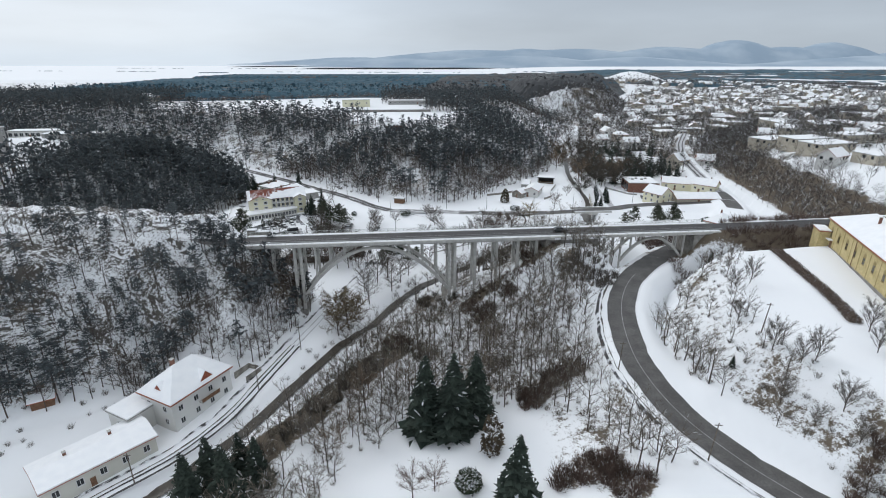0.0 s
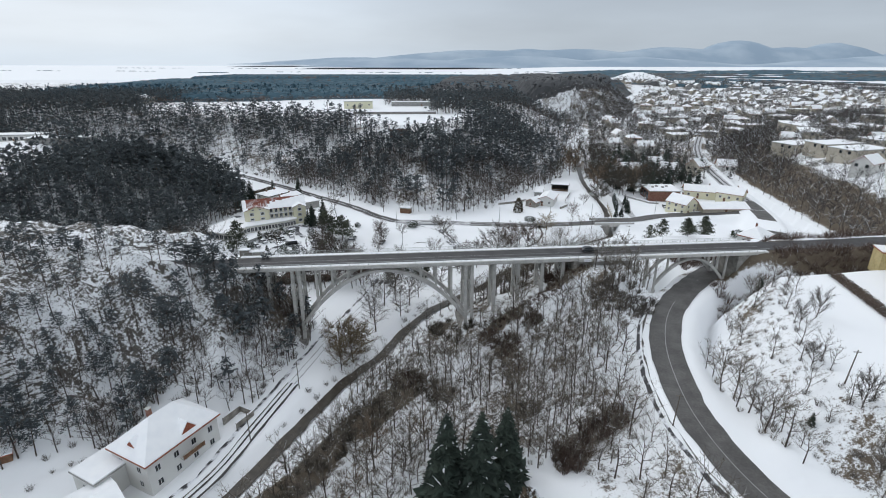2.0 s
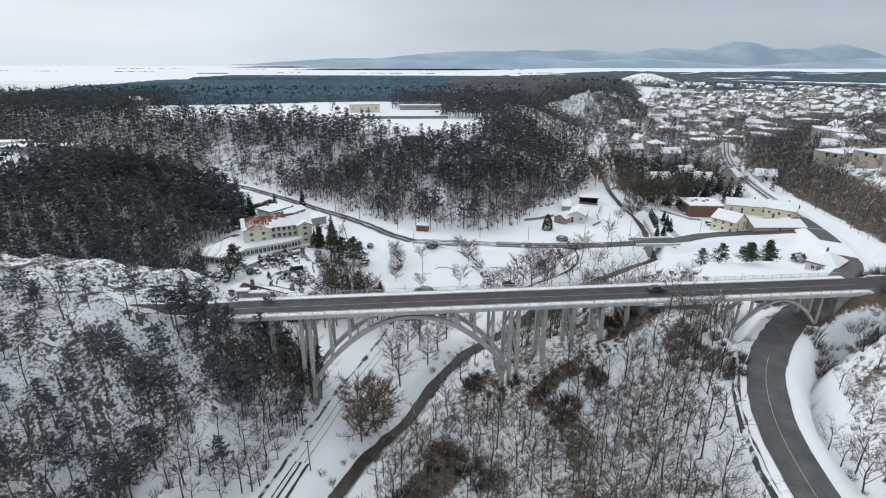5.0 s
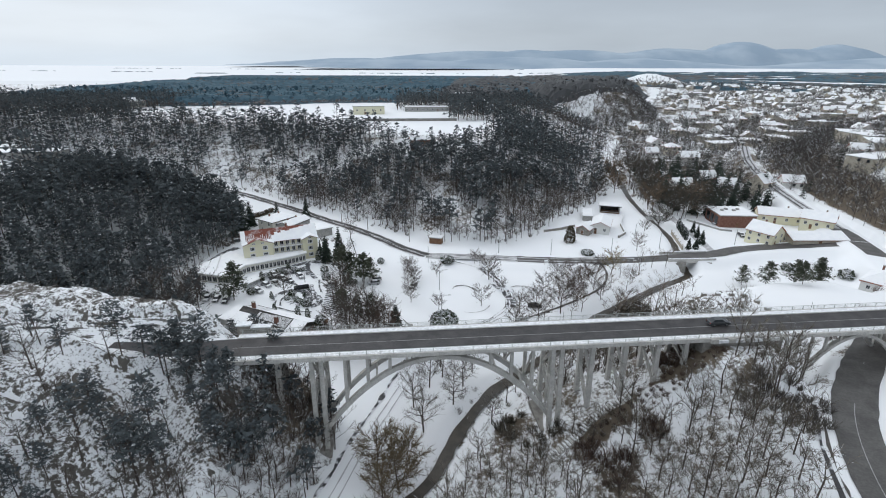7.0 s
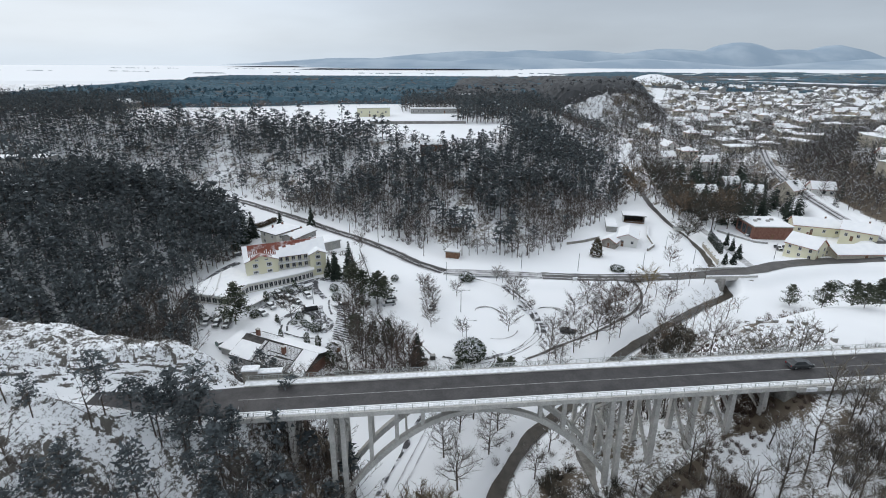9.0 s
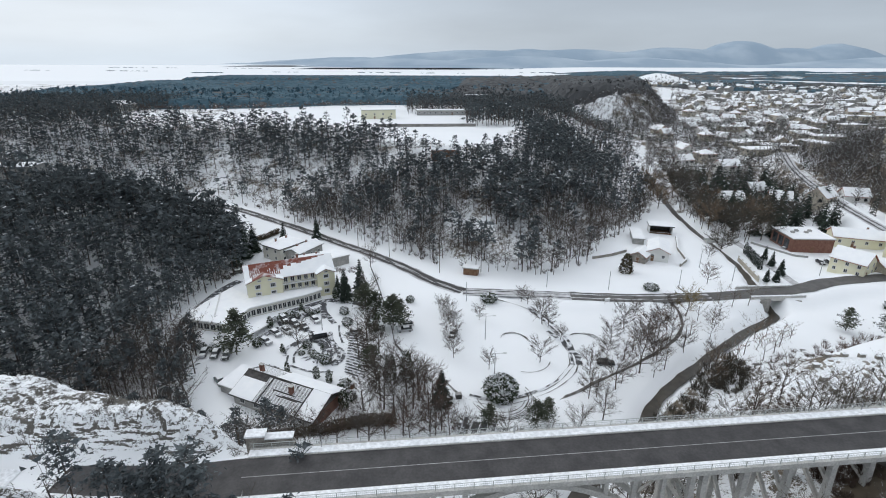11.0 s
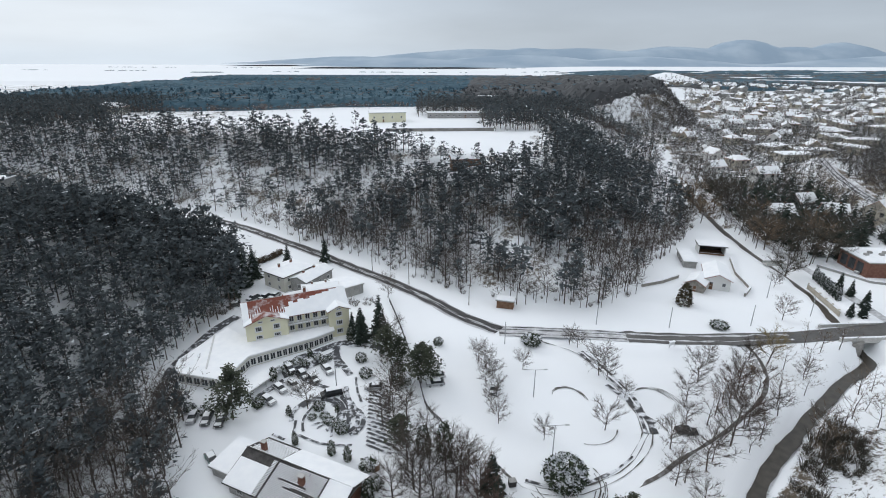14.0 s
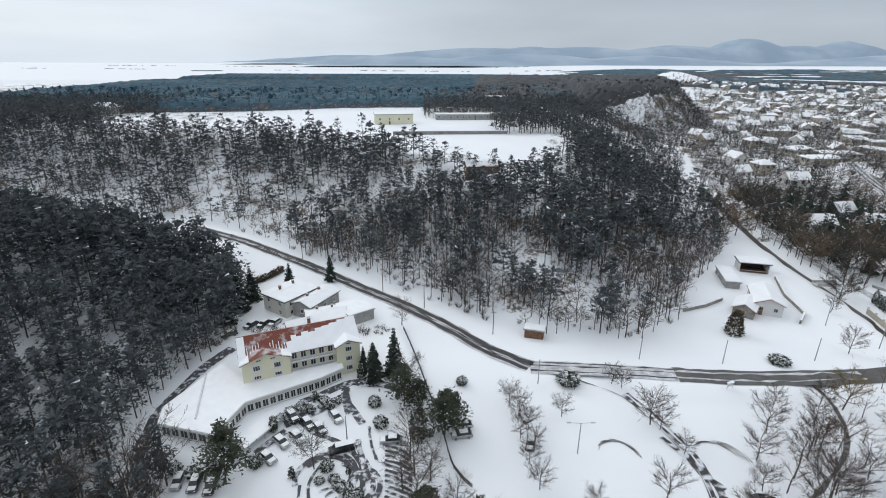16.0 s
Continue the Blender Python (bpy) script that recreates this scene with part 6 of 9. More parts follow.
def house(label, m, w, d, h, roof="gable", rise=2.6, wall=None, storeys=1, along="x", cols=(3, 2), chimneys=1, under=None, name="house", category="house", win=(1.1, 1.3), frame_mat=None, group="", over=0.5, door=True, base=2.0, far=False):
    """A plain house: walls, roof with snow, windows on all sides. far: a few plain windows only."""
    ob = empty(name, label, category, m, group)
    wall = wall or CREAM
    bm = boxed(-w / 2, w / 2, -d / 2, d / 2, -base, h)
    if roof == "gable":
        _, ends = gable_roof(ob, w, d, h, rise, over, along, under=under)
        tmp = bpy.data.meshes.new("gable_tmp"); ends.to_mesh(tmp); ends.free()
        bm.from_mesh(tmp); bpy.data.meshes.remove(tmp)
    part("wall", bm, wall, ob)
    if roof == "hip":
        hip_roof(ob, w, d, h, rise, over, under=under)
    elif roof == "flat":
        flat_roof(ob, w, d, h)
    step = h / storeys
    for side, n, length in (("s", cols[0], w), ("n", cols[0], w), ("e", cols[1], d), ("w", cols[1], d)):
        f = facade(side, w, d)
        for st in range(storeys):
            for i in range(n):
                x = length * ((i + 0.5) / n - 0.5)
                if not far:
                    window_on(ob, f @ pose(x, 0, step * (st + 0.55)), *win, 1, frame_mat)
                elif st == storeys - 1 and i < 2 and side != "n":
                    part("window", boxed(-0.75, 0.75, -0.05, 0.06, -0.8, 0.8, m=f @ pose(x, 0, step * (st + 0.55))), GLASS, ob)
    if door:
        f = facade("s", w, d) @ pose(w * (0.5 / max(cols[0], 1)) * (1 if cols[0] > 1 else 0), 0, 0)
        part("door", boxed(-0.5, 0.5, -0.02, 0.08, 0, 2.05, m=f), TIMBER, ob, "brown wooden door")
    for k in range(chimneys):
        if far:
            part("chimney", boxed(w * 0.18 - 0.3, w * 0.18 + 0.3, -0.3, 0.3, h, h + rise + 0.9), BRICK, ob)
            continue
        chimney(ob, w * (0.18 - 0.4 * k), d * 0.12, h, h + (rise if roof != "flat" else 0.3) + 0.9)
    return ob


# ---- the hotel ----
HOTEL = pose(-90.8, 230.5, -1.6, 0, 0, 23.0)


def build_hotel():
    ob = empty("hotel", "pale yellow three-storey hotel with a red, partly snowy roof", "hotel", HOTEL)
    L, D, H = 26.0, 10.5, 8.4
    part("wall", boxed(0, L, 1.6, D, -1.5, H), YELLOW, ob)
    # gabled bay in the west, tower bay in the east
    for u0, u1, v0, peak in ((0.0, 10.2, 0.0, 1.9), (20.6, 26.0, -0.5, 1.2)):
        bm = boxed(u0, u1, v0, 1.62, -1.5, H - 0.2)
        c = (u0 + u1) / 2
        q = [bm.verts.new(p) for p in ((u0, v0, H - 0.2), (u1, v0, H - 0.2), (c, v0, H - 0.2 + peak), (u0, 6, H - 0.2), (u1, 6, H - 0.2), (c, 6, H - 0.2 + peak))]
        for f in ((0, 1, 2), (3, 5, 4), (1, 4, 5, 2), (0, 2, 5, 3)):
            bm.faces.new([q[i] for i in f])
        bmesh.ops.recalc_face_normals(bm, faces=bm.faces)
        part("bay", bm, YELLOW, ob)
        for s in (-1, 1):
            for k, (th, mt, off) in enumerate(((0.16, SNOWY_TILE, 0.0), (0.22, SNOW_ROOF, 0.16))):
                e = u0 - 0.45 if s < 0 else u1 + 0.45
                ze = H - 0.2 - peak * 0.45 / ((u1 - u0) / 2)
                # on the west bay the snow has slid off the upper tiles
                up = 0.38 if (k == 1 and u0 == 0.0) else 1.0
                ui, zi = e + (c - e) * up, ze + (H - 0.2 + peak - ze) * up
                bm = bmesh.new()
                q = [bm.verts.new(p) for p in ((e, v0 - 0.5, ze + off), (ui, v0 - 0.5, zi + off), (ui, 6.2, zi + off), (e, 6.2, ze + off),
                                               (e, v0 - 0.5, ze + off + th), (ui, v0 - 0.5, zi + off + th), (ui, 6.2, zi + off + th), (e, 6.2, ze + off + th))]
                for f in ((3, 2, 1, 0), (4, 5, 6, 7), (0, 1, 5, 4), (1, 2, 6, 5), (2, 3, 7, 6), (3, 0, 4, 7)):
                    bm.faces.new([q[i] for i in f])
                bmesh.ops.recalc_face_normals(bm, faces=bm.faces)
                part("bay_roof" if k == 0 else "roof_snow", bm, mt, ob)
    # main roof: long gable, red tiles bare towards the ridge
    ridge_v, rise = 6.2, 3.3
    for s in (-1, 1):
        e = 0.9 if s < 0 else D + 0.6
        def slab(u0, u1, t0, t1, off, th, mt, name):
            bm = bmesh.new()
            q = []
            for o in (off, off + th):
                for u, t in ((u0, t0), (u1, t0), (u1, t1), (u0, t1)):
                    q.append(bm.verts.new((u, ridge_v + (e - ridge_v) * t, H + rise - (rise + 0.35) * t + o)))
            for f in ((0, 3, 2, 1), (4, 5, 6, 7), (0, 1, 5, 4), (1, 2, 6, 5), (2, 3, 7, 6), (3, 0, 4, 7)):
                bm.faces.new([q[i] for i in f])
            bmesh.ops.recalc_face_normals(bm, faces=bm.faces)
            return part(name, bm, mt, ob)
        slab(-0.5, L + 0.5, 0, 1, 0, 0.16, SNOWY_TILE, "roof")
        if s < 0:
            slab(-0.45, 1.2, 0.05, 1, 0.16, 0.2, SNOW_ROOF, "roof_snow")
            for u0, u1, a in ((1.2, 2.2, 0.86), (2.2, 4.0, 0.97), (7.4, 8.6, 0.92), (8.6, 10.0, 0.8), (10.0, 11.2, 0.55), (11.2, 12.4, 0.34), (12.4, 13.6, 0.42), (13.6, 15.2, 0.28), (15.2, 16.8, 0.34), (16.8, 18.4, 0.24), (18.4, 20.2, 0.2), (20.2, 22.2, 0.14), (22.2, 24.2, 0.07), (24.2, L + 0.45, 0.02)):
                slab(u0, u1, a, 1, 0.16, 0.15, SNOW_ROOF, "roof_snow")
            for k in range(16):
                slab(1.5 + k * 0.62, 1.66 + k * 0.62, 0.35 + 0.3 * rng.random(), 0.7 + 0.25 * rng.random(), 0.16, 0.05, SNOW_ROOF, "snow_streak")
        else:
            slab(-0.45, L + 0.45, 0.08, 1, 0.16, 0.2, SNOW_ROOF, "roof_snow")
    bm = bmesh.new()
    for u in (0.0, L - 0.3):
        q = [bm.verts.new(p) for p in ((u, 1.6, H), (u, D, H), (u, ridge_v, H + rise), (u + 0.3, 1.6, H), (u + 0.3, D, H), (u + 0.3, ridge_v, H + rise))]
        for f in ((0, 2, 1), (3, 4, 5), (0, 1, 4, 3), (1, 2, 5, 4), (2, 0, 3, 5)):
            bm.faces.new([q[i] for i in f])
    part("gable_end", bm, YELLOW, ob)
    for u in (3.0, 7.4):
        window_on(ob, pose(u, 0, 6.7, 0, 0, 180), 1.8, 1.6, 2, rim=0.24)
        window_on(ob, pose(u, 0, 4.4, 0, 0, 180), 1.8, 1.2, 2, rim=0.24)
    for u in (3.6, 6.6):
        window_on(ob, pose(u, 0, 8.55, 0, 0, 180), 1.1, 0.5, 1)
    for z in (7.1, 4.6, 2.1):
        window_on(ob, pose(23.3, -0.5, z, 0, 0, 180), 1.8, 1.5, 2, rim=0.24)
    window_on(ob, pose(23.3, -0.5, 8.55, 0, 0, 180), 1.2, 0.45, 1)
    for v, z in ((4, 6.8), (8, 6.8), (4, 4.4), (8, 4.4), (4, 2.0), (8, 2.0)):
        window_on(ob, pose(L, v, z, 0, 0, -90), 1.2, 1.4, 1)
        window_on(ob, pose(0, v, z, 0, 0, 90), 1.2, 1.4, 1)
    # balconies between the bays, two floors
    for z in (3.5, 5.95):
        bal = part("balcony", boxed(10.2, 20.6, 0.35, 1.6, z - 0.18, z), CONCRETE, ob)
        part("balcony_snow", boxed(10.25, 20.55, 0.42, 0.8, z, z + 0.08), SNOW, bal)
        for hh in (0.35, 0.68, 1.0):
            part("balcony_rail", boxed(10.2, 20.6, 0.36, 0.42, z + hh - 0.04, z + hh + 0.04), FRAME_W, bal)
        for k in range(9):
            u = 10.3 + k * 1.28
            part("balcony_post", boxed(u - 0.05, u + 0.05, 0.34, 0.44, z, z + 1.0), FRAME_W, bal)
        for k in range(5):
            window_on(ob, pose(11.3 + k * 2.05, 1.6, z + 1.15, 0, 0, 180), 1.35, 2.05, 1, sill=False, rim=0.16)
    chimney(ob, 16, 7.6, H + 1.5, H + 4.3, 0.7)
    return ob


build_hotel()


def build_wing():
    """Single-storey restaurant wing with a glazed veranda in front of the hotel."""
    ob = empty("hotel_wing", "single-storey yellow hotel wing with glazed veranda under a flat snowy roof", "building", pose(0, 0, 0))
    outline = [(-98.5, 238), (-104, 223), (-102.7, 218), (-90.8, 215), (-88.3, 224.4), (-81.7, 228.6), (-74.8, 232.8), (-70.6, 236.6), (-71.6, 239.3), (-80.6, 235.7), (-90.7, 231.6)]
    c = (sum(p[0] for p in outline) / len(outline), sum(p[1] for p in outline) / len(outline))
    part("wall", prism(bmesh.new(), outline, -4.2, 1.45), CREAM, ob)
    grow = lambda k: [(c[0] + (x - c[0]) * k, c[1] + (y - c[1]) * k) for x, y in outline]
    part("roof", prism(bmesh.new(), grow(1.035), 1.5, 1.8), WHITE, ob)
    part("roof_snow", prism(bmesh.new(), grow(1.03), 1.8, 2.05), SNOW_ROOF, ob, "smooth layer of white snow")
    for i, n in ((1, 2), (2, 6), (3, 5), (4, 5), (5, 6), (6, 4)):
        (x0, y0), (x1, y1) = outline[i], outline[i + 1]
        a = math.degrees(math.atan2(y1 - y0, x1 - x0))
        ln = math.hypot(x1 - x0, y1 - y0)
        for k in range(n):
            t = (k + 0.5) / n
            window_on(ob, pose(x0 + (x1 - x0) * t, y0 + (y1 - y0) * t, 0.15, 0, 0, a + 180), ln / n * 0.88, 1.9, 1, rim=0.14)
    part("parapet_step", boxed(-0.15, 0.15, -8, 8, 2.0, 2.35, m=pose(-98.4, 226.5, 0, 0, 0, 16)), FRAME_W, ob)
    return ob


build_wing()
awn = empty("terrace_canopy", "low flat terrace roof covered in snow beside the hotel", "canopy", pose(-84.4, 219.6, -2.9, 0, 0, 62))
part("slab", boxed(-5.2, 5.2, -2.0, 2.0, 1.6, 1.8), CONCRETE, awn)
part("slab_snow", boxed(-5.1, 5.1, -1.9, 1.9, 1.8, 2.0), SNOW_ROOF, awn)
for u in (-4.8, 0, 4.8):
    part("post", boxed(u - 0.1, u + 0.1, -1.8, -1.6, -0.3, 1.6), FRAME_W, awn)
    part("post", boxed(u - 0.1, u + 0.1, 1.6, 1.8, -0.3, 1.6), FRAME_W, awn)


# ---- tiled restaurant below the hotel ----
def build_tavern():
    ob = empty("tavern", "low dark-tiled building with snow-streaked roof and brick chimneys", "building", pose(-68.6, 189.0, -4.0, 0, 0, -25))
    part("wall", boxed(-10.5, 11.5, -6.2, 7.2, -1.5, 3.0), GREYWALL, ob)
    part("brick_end", boxed(11.3, 11.62, -6.0, 6.9, -1.0, 2.9), BRICK, ob)
    def slope(name, u0, u1, v0, v1, z0, z1, mt, th=0.2):
        bm = bmesh.new()
        q = [bm.verts.new(p) for o in (0, th) for p in ((u0, v0, z0 + o), (u1, v0, z0 + o), (u1, v1, z1 + o), (u0, v1, z1 + o))]
        for f in ((0, 3, 2, 1), (4, 5, 6, 7), (0, 1, 5, 4), (1, 2, 6, 5), (2, 3, 7, 6), (3, 0, 4, 7)):
            bm.faces.new([q[i] for i in f])
        bmesh.ops.recalc_face_normals(bm, faces=bm.faces)
        return part(name, bm, mt, ob)
    slope("roof", -11.2, 12.4, -7.2, 1.2, 2.7, 5.4, TILE_DARK)
    slope("roof", -11.2, 12.4, 1.2, 8.0, 5.4, 3.2, TILE_DARK)
    slope("roof_snow", 7.6, 12.3, -7.1, 1.2, 2.92, 5.62, SNOW_ROOF, 0.15)
    slope("roof_snow", -3.0, 12.3, 1.3, 7.9, 5.58, 3.42, SNOW_ROOF, 0.15)
    slope("roof_snow", -11.1, -4.4, -7.1, -1.0, 2.92, 4.8, SNOW_ROOF, 0.12)
    # snow lies in the courses of the tiles
    for k in range(26):
        v = -7.0 + k * 0.31
        z = 2.93 + (v + 7.2) * 0.3214
        u = -4.3
        while u < 7.4:
            ln = 2.5 + 6.5 * rng.random()
            if rng.random() < 0.93 and not (-3.6 < u < -0.5 and -2.5 < v):
                slope("snow_course", u, min(u + ln, 7.5), v, v + 0.15, z, z + 0.048, SNOW_ROOF, 0.05)
            u += ln + 0.1 + 0.25 * rng.random()
    for k in range(14):
        v = 1.5 + k * 0.42
        z = 5.6 - (v - 1.2) * 0.3235
        slope("snow_course", -10.9 + rng.random(), -3.4 + 0.3 * rng.random(), v, v + 0.27, z, z - 0.087, SNOW_ROOF, 0.05)
    part("ridge", boxed(-11.2, 12.4, 1.05, 1.35, 5.55, 5.72), TILE_DARK, ob)
    for u in (-3.2, 7.5):
        part("verge", boxed(u - 0.12, u + 0.12, 0, 8.9, -0.05, 0.16, m=pose(0, -7.2, 3.0, math.degrees(math.atan2(2.7, 8.4)), 0, 0)), TILE_DARK, ob)
    chimney(ob, -8.0, 2.5, 4.2, 7.2, 0.9)
    chimney(ob, 3.3, -1.6, 4.2, 6.6, 0.95)
    part("roof_light", boxed(1.3, 2.1, -3.6, -2.2, 0.25, 0.33, m=pose(0, 0, 3.9, 17.8, 0, 0)), GLASS, ob)
    part("annex", boxed(-16.5, -10.5, -4.0, 5.0, -1.5, 2.2), GREYWALL, ob)
    slope("annex_roof", -17, -10.4, -4.6, 5.6, 2.2, 2.9, GREYWALL)
    slope("annex_snow", -16.9, -10.5, -4.5, 5.5, 2.42, 3.12, SNOW_ROOF, 0.2)
    for k in range(5):
        window_on(ob, pose(-8 + k * 4, -6.2, 1.4, 0, 0, 180), 1.4, 1.2)
    ob.scale = (1.0, 0.80, 0.95)
    return ob


build_tavern()

# ---- house behind the hotel, with its outbuildings ----
yard_house = house("white two-storey house with a low hipped snowy roof behind the hotel", pose(-92.2, 273.4, -1.2, 0, 0, 55), 12.0, 9.8, 5.3, "hip", 1.3, CREAM, 2, cols=(3, 2), chimneys=2, under=TILE_DARK)
part("porch", boxed(-2.0, 2.0, 0.0, 2.6, -0.5, 0.2, m=facade("s", 12.0, 9.8) @ pose(-1.5, 0, 0)), CONCRETE, yard_house)
part("porch_roof", boxed(-2.2, 2.2, 0.0, 2.8, 2.5, 2.7, m=facade("s", 12.0, 9.8) @ pose(-1.5, 0, 0)), GREYWALL, yard_house)
part("porch_roof_snow", boxed(-2.15, 2.15, 0.0, 2.75, 2.7, 2.9, m=facade("s", 12.0, 9.8) @ pose(-1.5, 0, 0)), SNOW_ROOF, yard_house)
house("grey house with a snowy ridged roof behind the hotel", pose(-84.2, 271.5, -1.3, 0, 0, 62), 12.5, 6.4, 4.3, "gable", 1.1, GREYWALL, 1, cols=(3, 1), chimneys=2, under=TILE_DARK)
house("low white outbuilding with a broad snowy roof", pose(-79.8, 263.6, -1.3, 0, 0, 18), 10.5, 8.0, 2.9, "gable", 1.2, CREAM, 1, cols=(3, 2), chimneys=2, name="outbuilding", category="outbuilding")
house("grey garage with a flat snowy roof behind the hotel", pose(-72.2, 266.8, -1.3, 0, 0, 36), 7.6, 8.4, 3.3, "flat", 0, GREYWALL, 1, cols=(0, 1), chimneys=0, name="garage", category="garage", door=False)
house("small shed with red tiles showing through the snow", pose(-85.6, 257.0, -1.4, 0, 0, 30), 6.5, 4.6, 3.2, "gable", 1.5, BEIGE, 1, cols=(2, 1), chimneys=0, name="shed", category="shed")
house("small stone shed at the roadside with a snowy roof", pose(-22.5, 256.0, -0.8, 0, 0, -16), 5.0, 2.6, 2.1, "flat", 0, TIMBER, 1, cols=(0, 0), chimneys=0, name="roadside_shed", category="shed", door=False)

# ---- cottage with stage by the woods ----
house("white stone cottage with a low snowy roof", pose(49.8, 273.5, -1.2, 0, 0, -22), 7.4, 12.5, 3.7, "gable", 1.6, WHITE, 1, along="y", cols=(2, 2), chimneys=0, name="cottage", category="cottage")
house("lower cottage wing with a snowy roof and dark gable", pose(42.0, 269.8, -1.2, 0, 0, -38), 5.6, 7.5, 2.6, "gable", 1.5, STONE, 1, along="y", cols=(1, 1), chimneys=0, name="cottage_wing", category="cottage")
house("long low snow-roofed store beside the cottage", pose(48.5, 292.0, -1.2, 0, 0, -14), 4.2, 13.0, 2.4, "flat", 0, GREYWALL, 1, cols=(0, 2), chimneys=0, name="store", category="shed", door=False)
st = empty("open_stage", "open-fronted stage with a dark interior under a snowy roof", "stage", pose(61.8, 301.0, -1.2, 0, 0, -14))
part("back_wall", boxed(-4.6, 4.6, 2.6, 2.9, -1, 3.6), WHITE, st)
for s in (-1, 1):
    part("side_wall", boxed(s * 4.6 - 0.15, s * 4.6 + 0.15, -2.6, 2.6, -1, 3.6), WHITE, st)
# thin dark sheet just before the white back wall
part("dark_sheet", boxed(-4.45, 4.45, 2.5, 2.59, 0.4, 3.5), TILE_DARK, st, "dark sheet across the back of the stage opening")
part("stage_floor", boxed(-4.45, 4.45, -2.6, 2.5, -1, 0.5), TIMBER, st)
part("roof", boxed(-5.2, 5.2, -3.2, 3.2, 3.6, 3.85), TILE_DARK, st)
part("roof_snow", boxed(-5.1, 5.1, -3.1, 3.1, 3.85, 4.15), SNOW_ROOF, st)
part("rail", boxed(-4.45, 4.45, -2.6, -2.5, 0.9, 1.0), FRAME_W, st)
fw = empty("garden_wall", "low stone garden wall capped with snow", "wall", pose(0, 0, 0))
for (x0, y0), (x1, y1) in (((24, 270), (32, 273)), ((32, 273), (39, 277)), ((54, 263), (58.5, 268)), ((58.5, 268), (60.5, 280)), ((60.5, 280), (66, 294))):
    z = (gz(x0, y0) + gz(x1, y1)) / 2
    m = pose((x0 + x1) / 2, (y0 + y1) / 2, z, 0, 0, math.degrees(math.atan2(y1 - y0, x1 - x0)))
    ln = math.hypot(x1 - x0, y1 - y0) / 2
    part("wall_run", boxed(-ln, ln, -0.25, 0.25, -1, 1.1, m=m), STONE, fw)
    part("wall_snow", boxed(-ln, ln, -0.3, 0.3, 1.1, 1.28, m=m), SNOW, fw)

# ---- brick block and the yellow buildings by the valley road ----
bb = house("red-brown brick block with a flat snowy roof", pose(111.5, 283.8, -1.0, 0, 0, -3), 15.5, 14.5, 5.3, "flat", 0, BRICK, 1, cols=(0, 0), chimneys=0, name="brick_building", category="building")
for k in range(4):
    part("roof_vent", boxed(-5 + k * 2.6, -3.8 + k * 2.6, -1 + (k % 2) * 2, 0.2 + (k % 2) * 2, 5.8, 6.5), GREYWALL, bb)
for k in range(3):
    part("wall_panel", boxed(-7.8 + k * 0.01, -7.76, -5 + k * 4, -2 + k * 4, 0.6, 4.4), GLASS, bb)
house("yellow two-storey house with dormers and a snowy roof", pose(111.0, 256.5, -0.4, 0, 0, 32), 9.0, 10.5, 5.0, "gable", 3.0, YELLOW, 2, along="y", cols=(2, 3), chimneys=1, name="yellow_house")
house("long low yellow hall with a wide snow-covered roof", pose(129.5, 255.4, 0.2, 0, 0, 1), 22.0, 10.5, 2.3, "gable", 1.9, BEIGE, 1, cols=(0, 1), chimneys=0, name="long_hall", category="building")
house("yellow building with red tiles under patchy snow", pose(134.5, 285.0, -0.6, 0, 0, -20), 18.0, 8.5, 3.8, "gable", 2.4, YELLOW, 1, cols=(4, 2), chimneys=1, name="yellow_annex", category="building")
house("yellow house with a snowy red-edged roof", pose(142.5, 271.0, 1.0, 0, 0, -42), 12.0, 8.0, 4.4, "gable", 2.6, YELLOW, 1, cols=(3, 2), chimneys=1, name="yellow_house")
house("small white house with a steep snowy roof below the road", pose(117.5, 206.0, 1.4, 0, 0, 38), 10.5, 8.6, 3.6, "hip", 3.2, WHITE, 1, cols=(2, 2), chimneys=1, base=4.5)

# ---- culvert under the valley road ----
cu = empty("culvert", "concrete road culvert over the creek with snowy parapets", "bridge", pose(72, 239.0, 0, 0, 0, 3))
for s in (-1, 1):
    part("parapet", boxed(-9, 9, s * 3.7 - 0.25, s * 3.7 + 0.25, -1.2, 0.45), CONCRETE, cu)
    part("parapet_snow", boxed(-9, 9, s * 3.7 - 0.3, s * 3.7 + 0.3, 0.45, 0.6), SNOW, cu)
part("slab", boxed(-6, 6, -3.5, 3.5, -1.0, -0.45), CONCRETE, cu)
for s in (-1, 1):
    part("wing_wall", boxed(-4.5, 0, -0.3, 0.3, -5, -0.6, m=pose(s * 2.4, -3.9, 0, 0, 0, 180 * (s > 0) + s * -20)), CONCRETE_DARK, cu)
    part("side_wall", boxed(s * 2.6 - 0.3, s * 2.6 + 0.3, -3.6, 3.6, -5.5, -0.9), CONCRETE_DARK, cu)
fb = empty("footbridge", "narrow footbridge with white rails over the channel", "bridge", pose(79.2, 288, -0.6, 0, 0, 0))
part("planks", boxed(-4, 4, -1.4, 1.4, 0, 0.25), CONCRETE, fb)
for s in (-1, 1):
    part("rail", boxed(-4, 4, s * 1.35 - 0.05, s * 1.35 + 0.05, 1.0, 1.1), FRAME_W, fb)
    part("rail_panel", boxed(-4, 4, s * 1.35 - 0.03, s * 1.35 + 0.03, 0.3, 0.95), RAIL, fb)

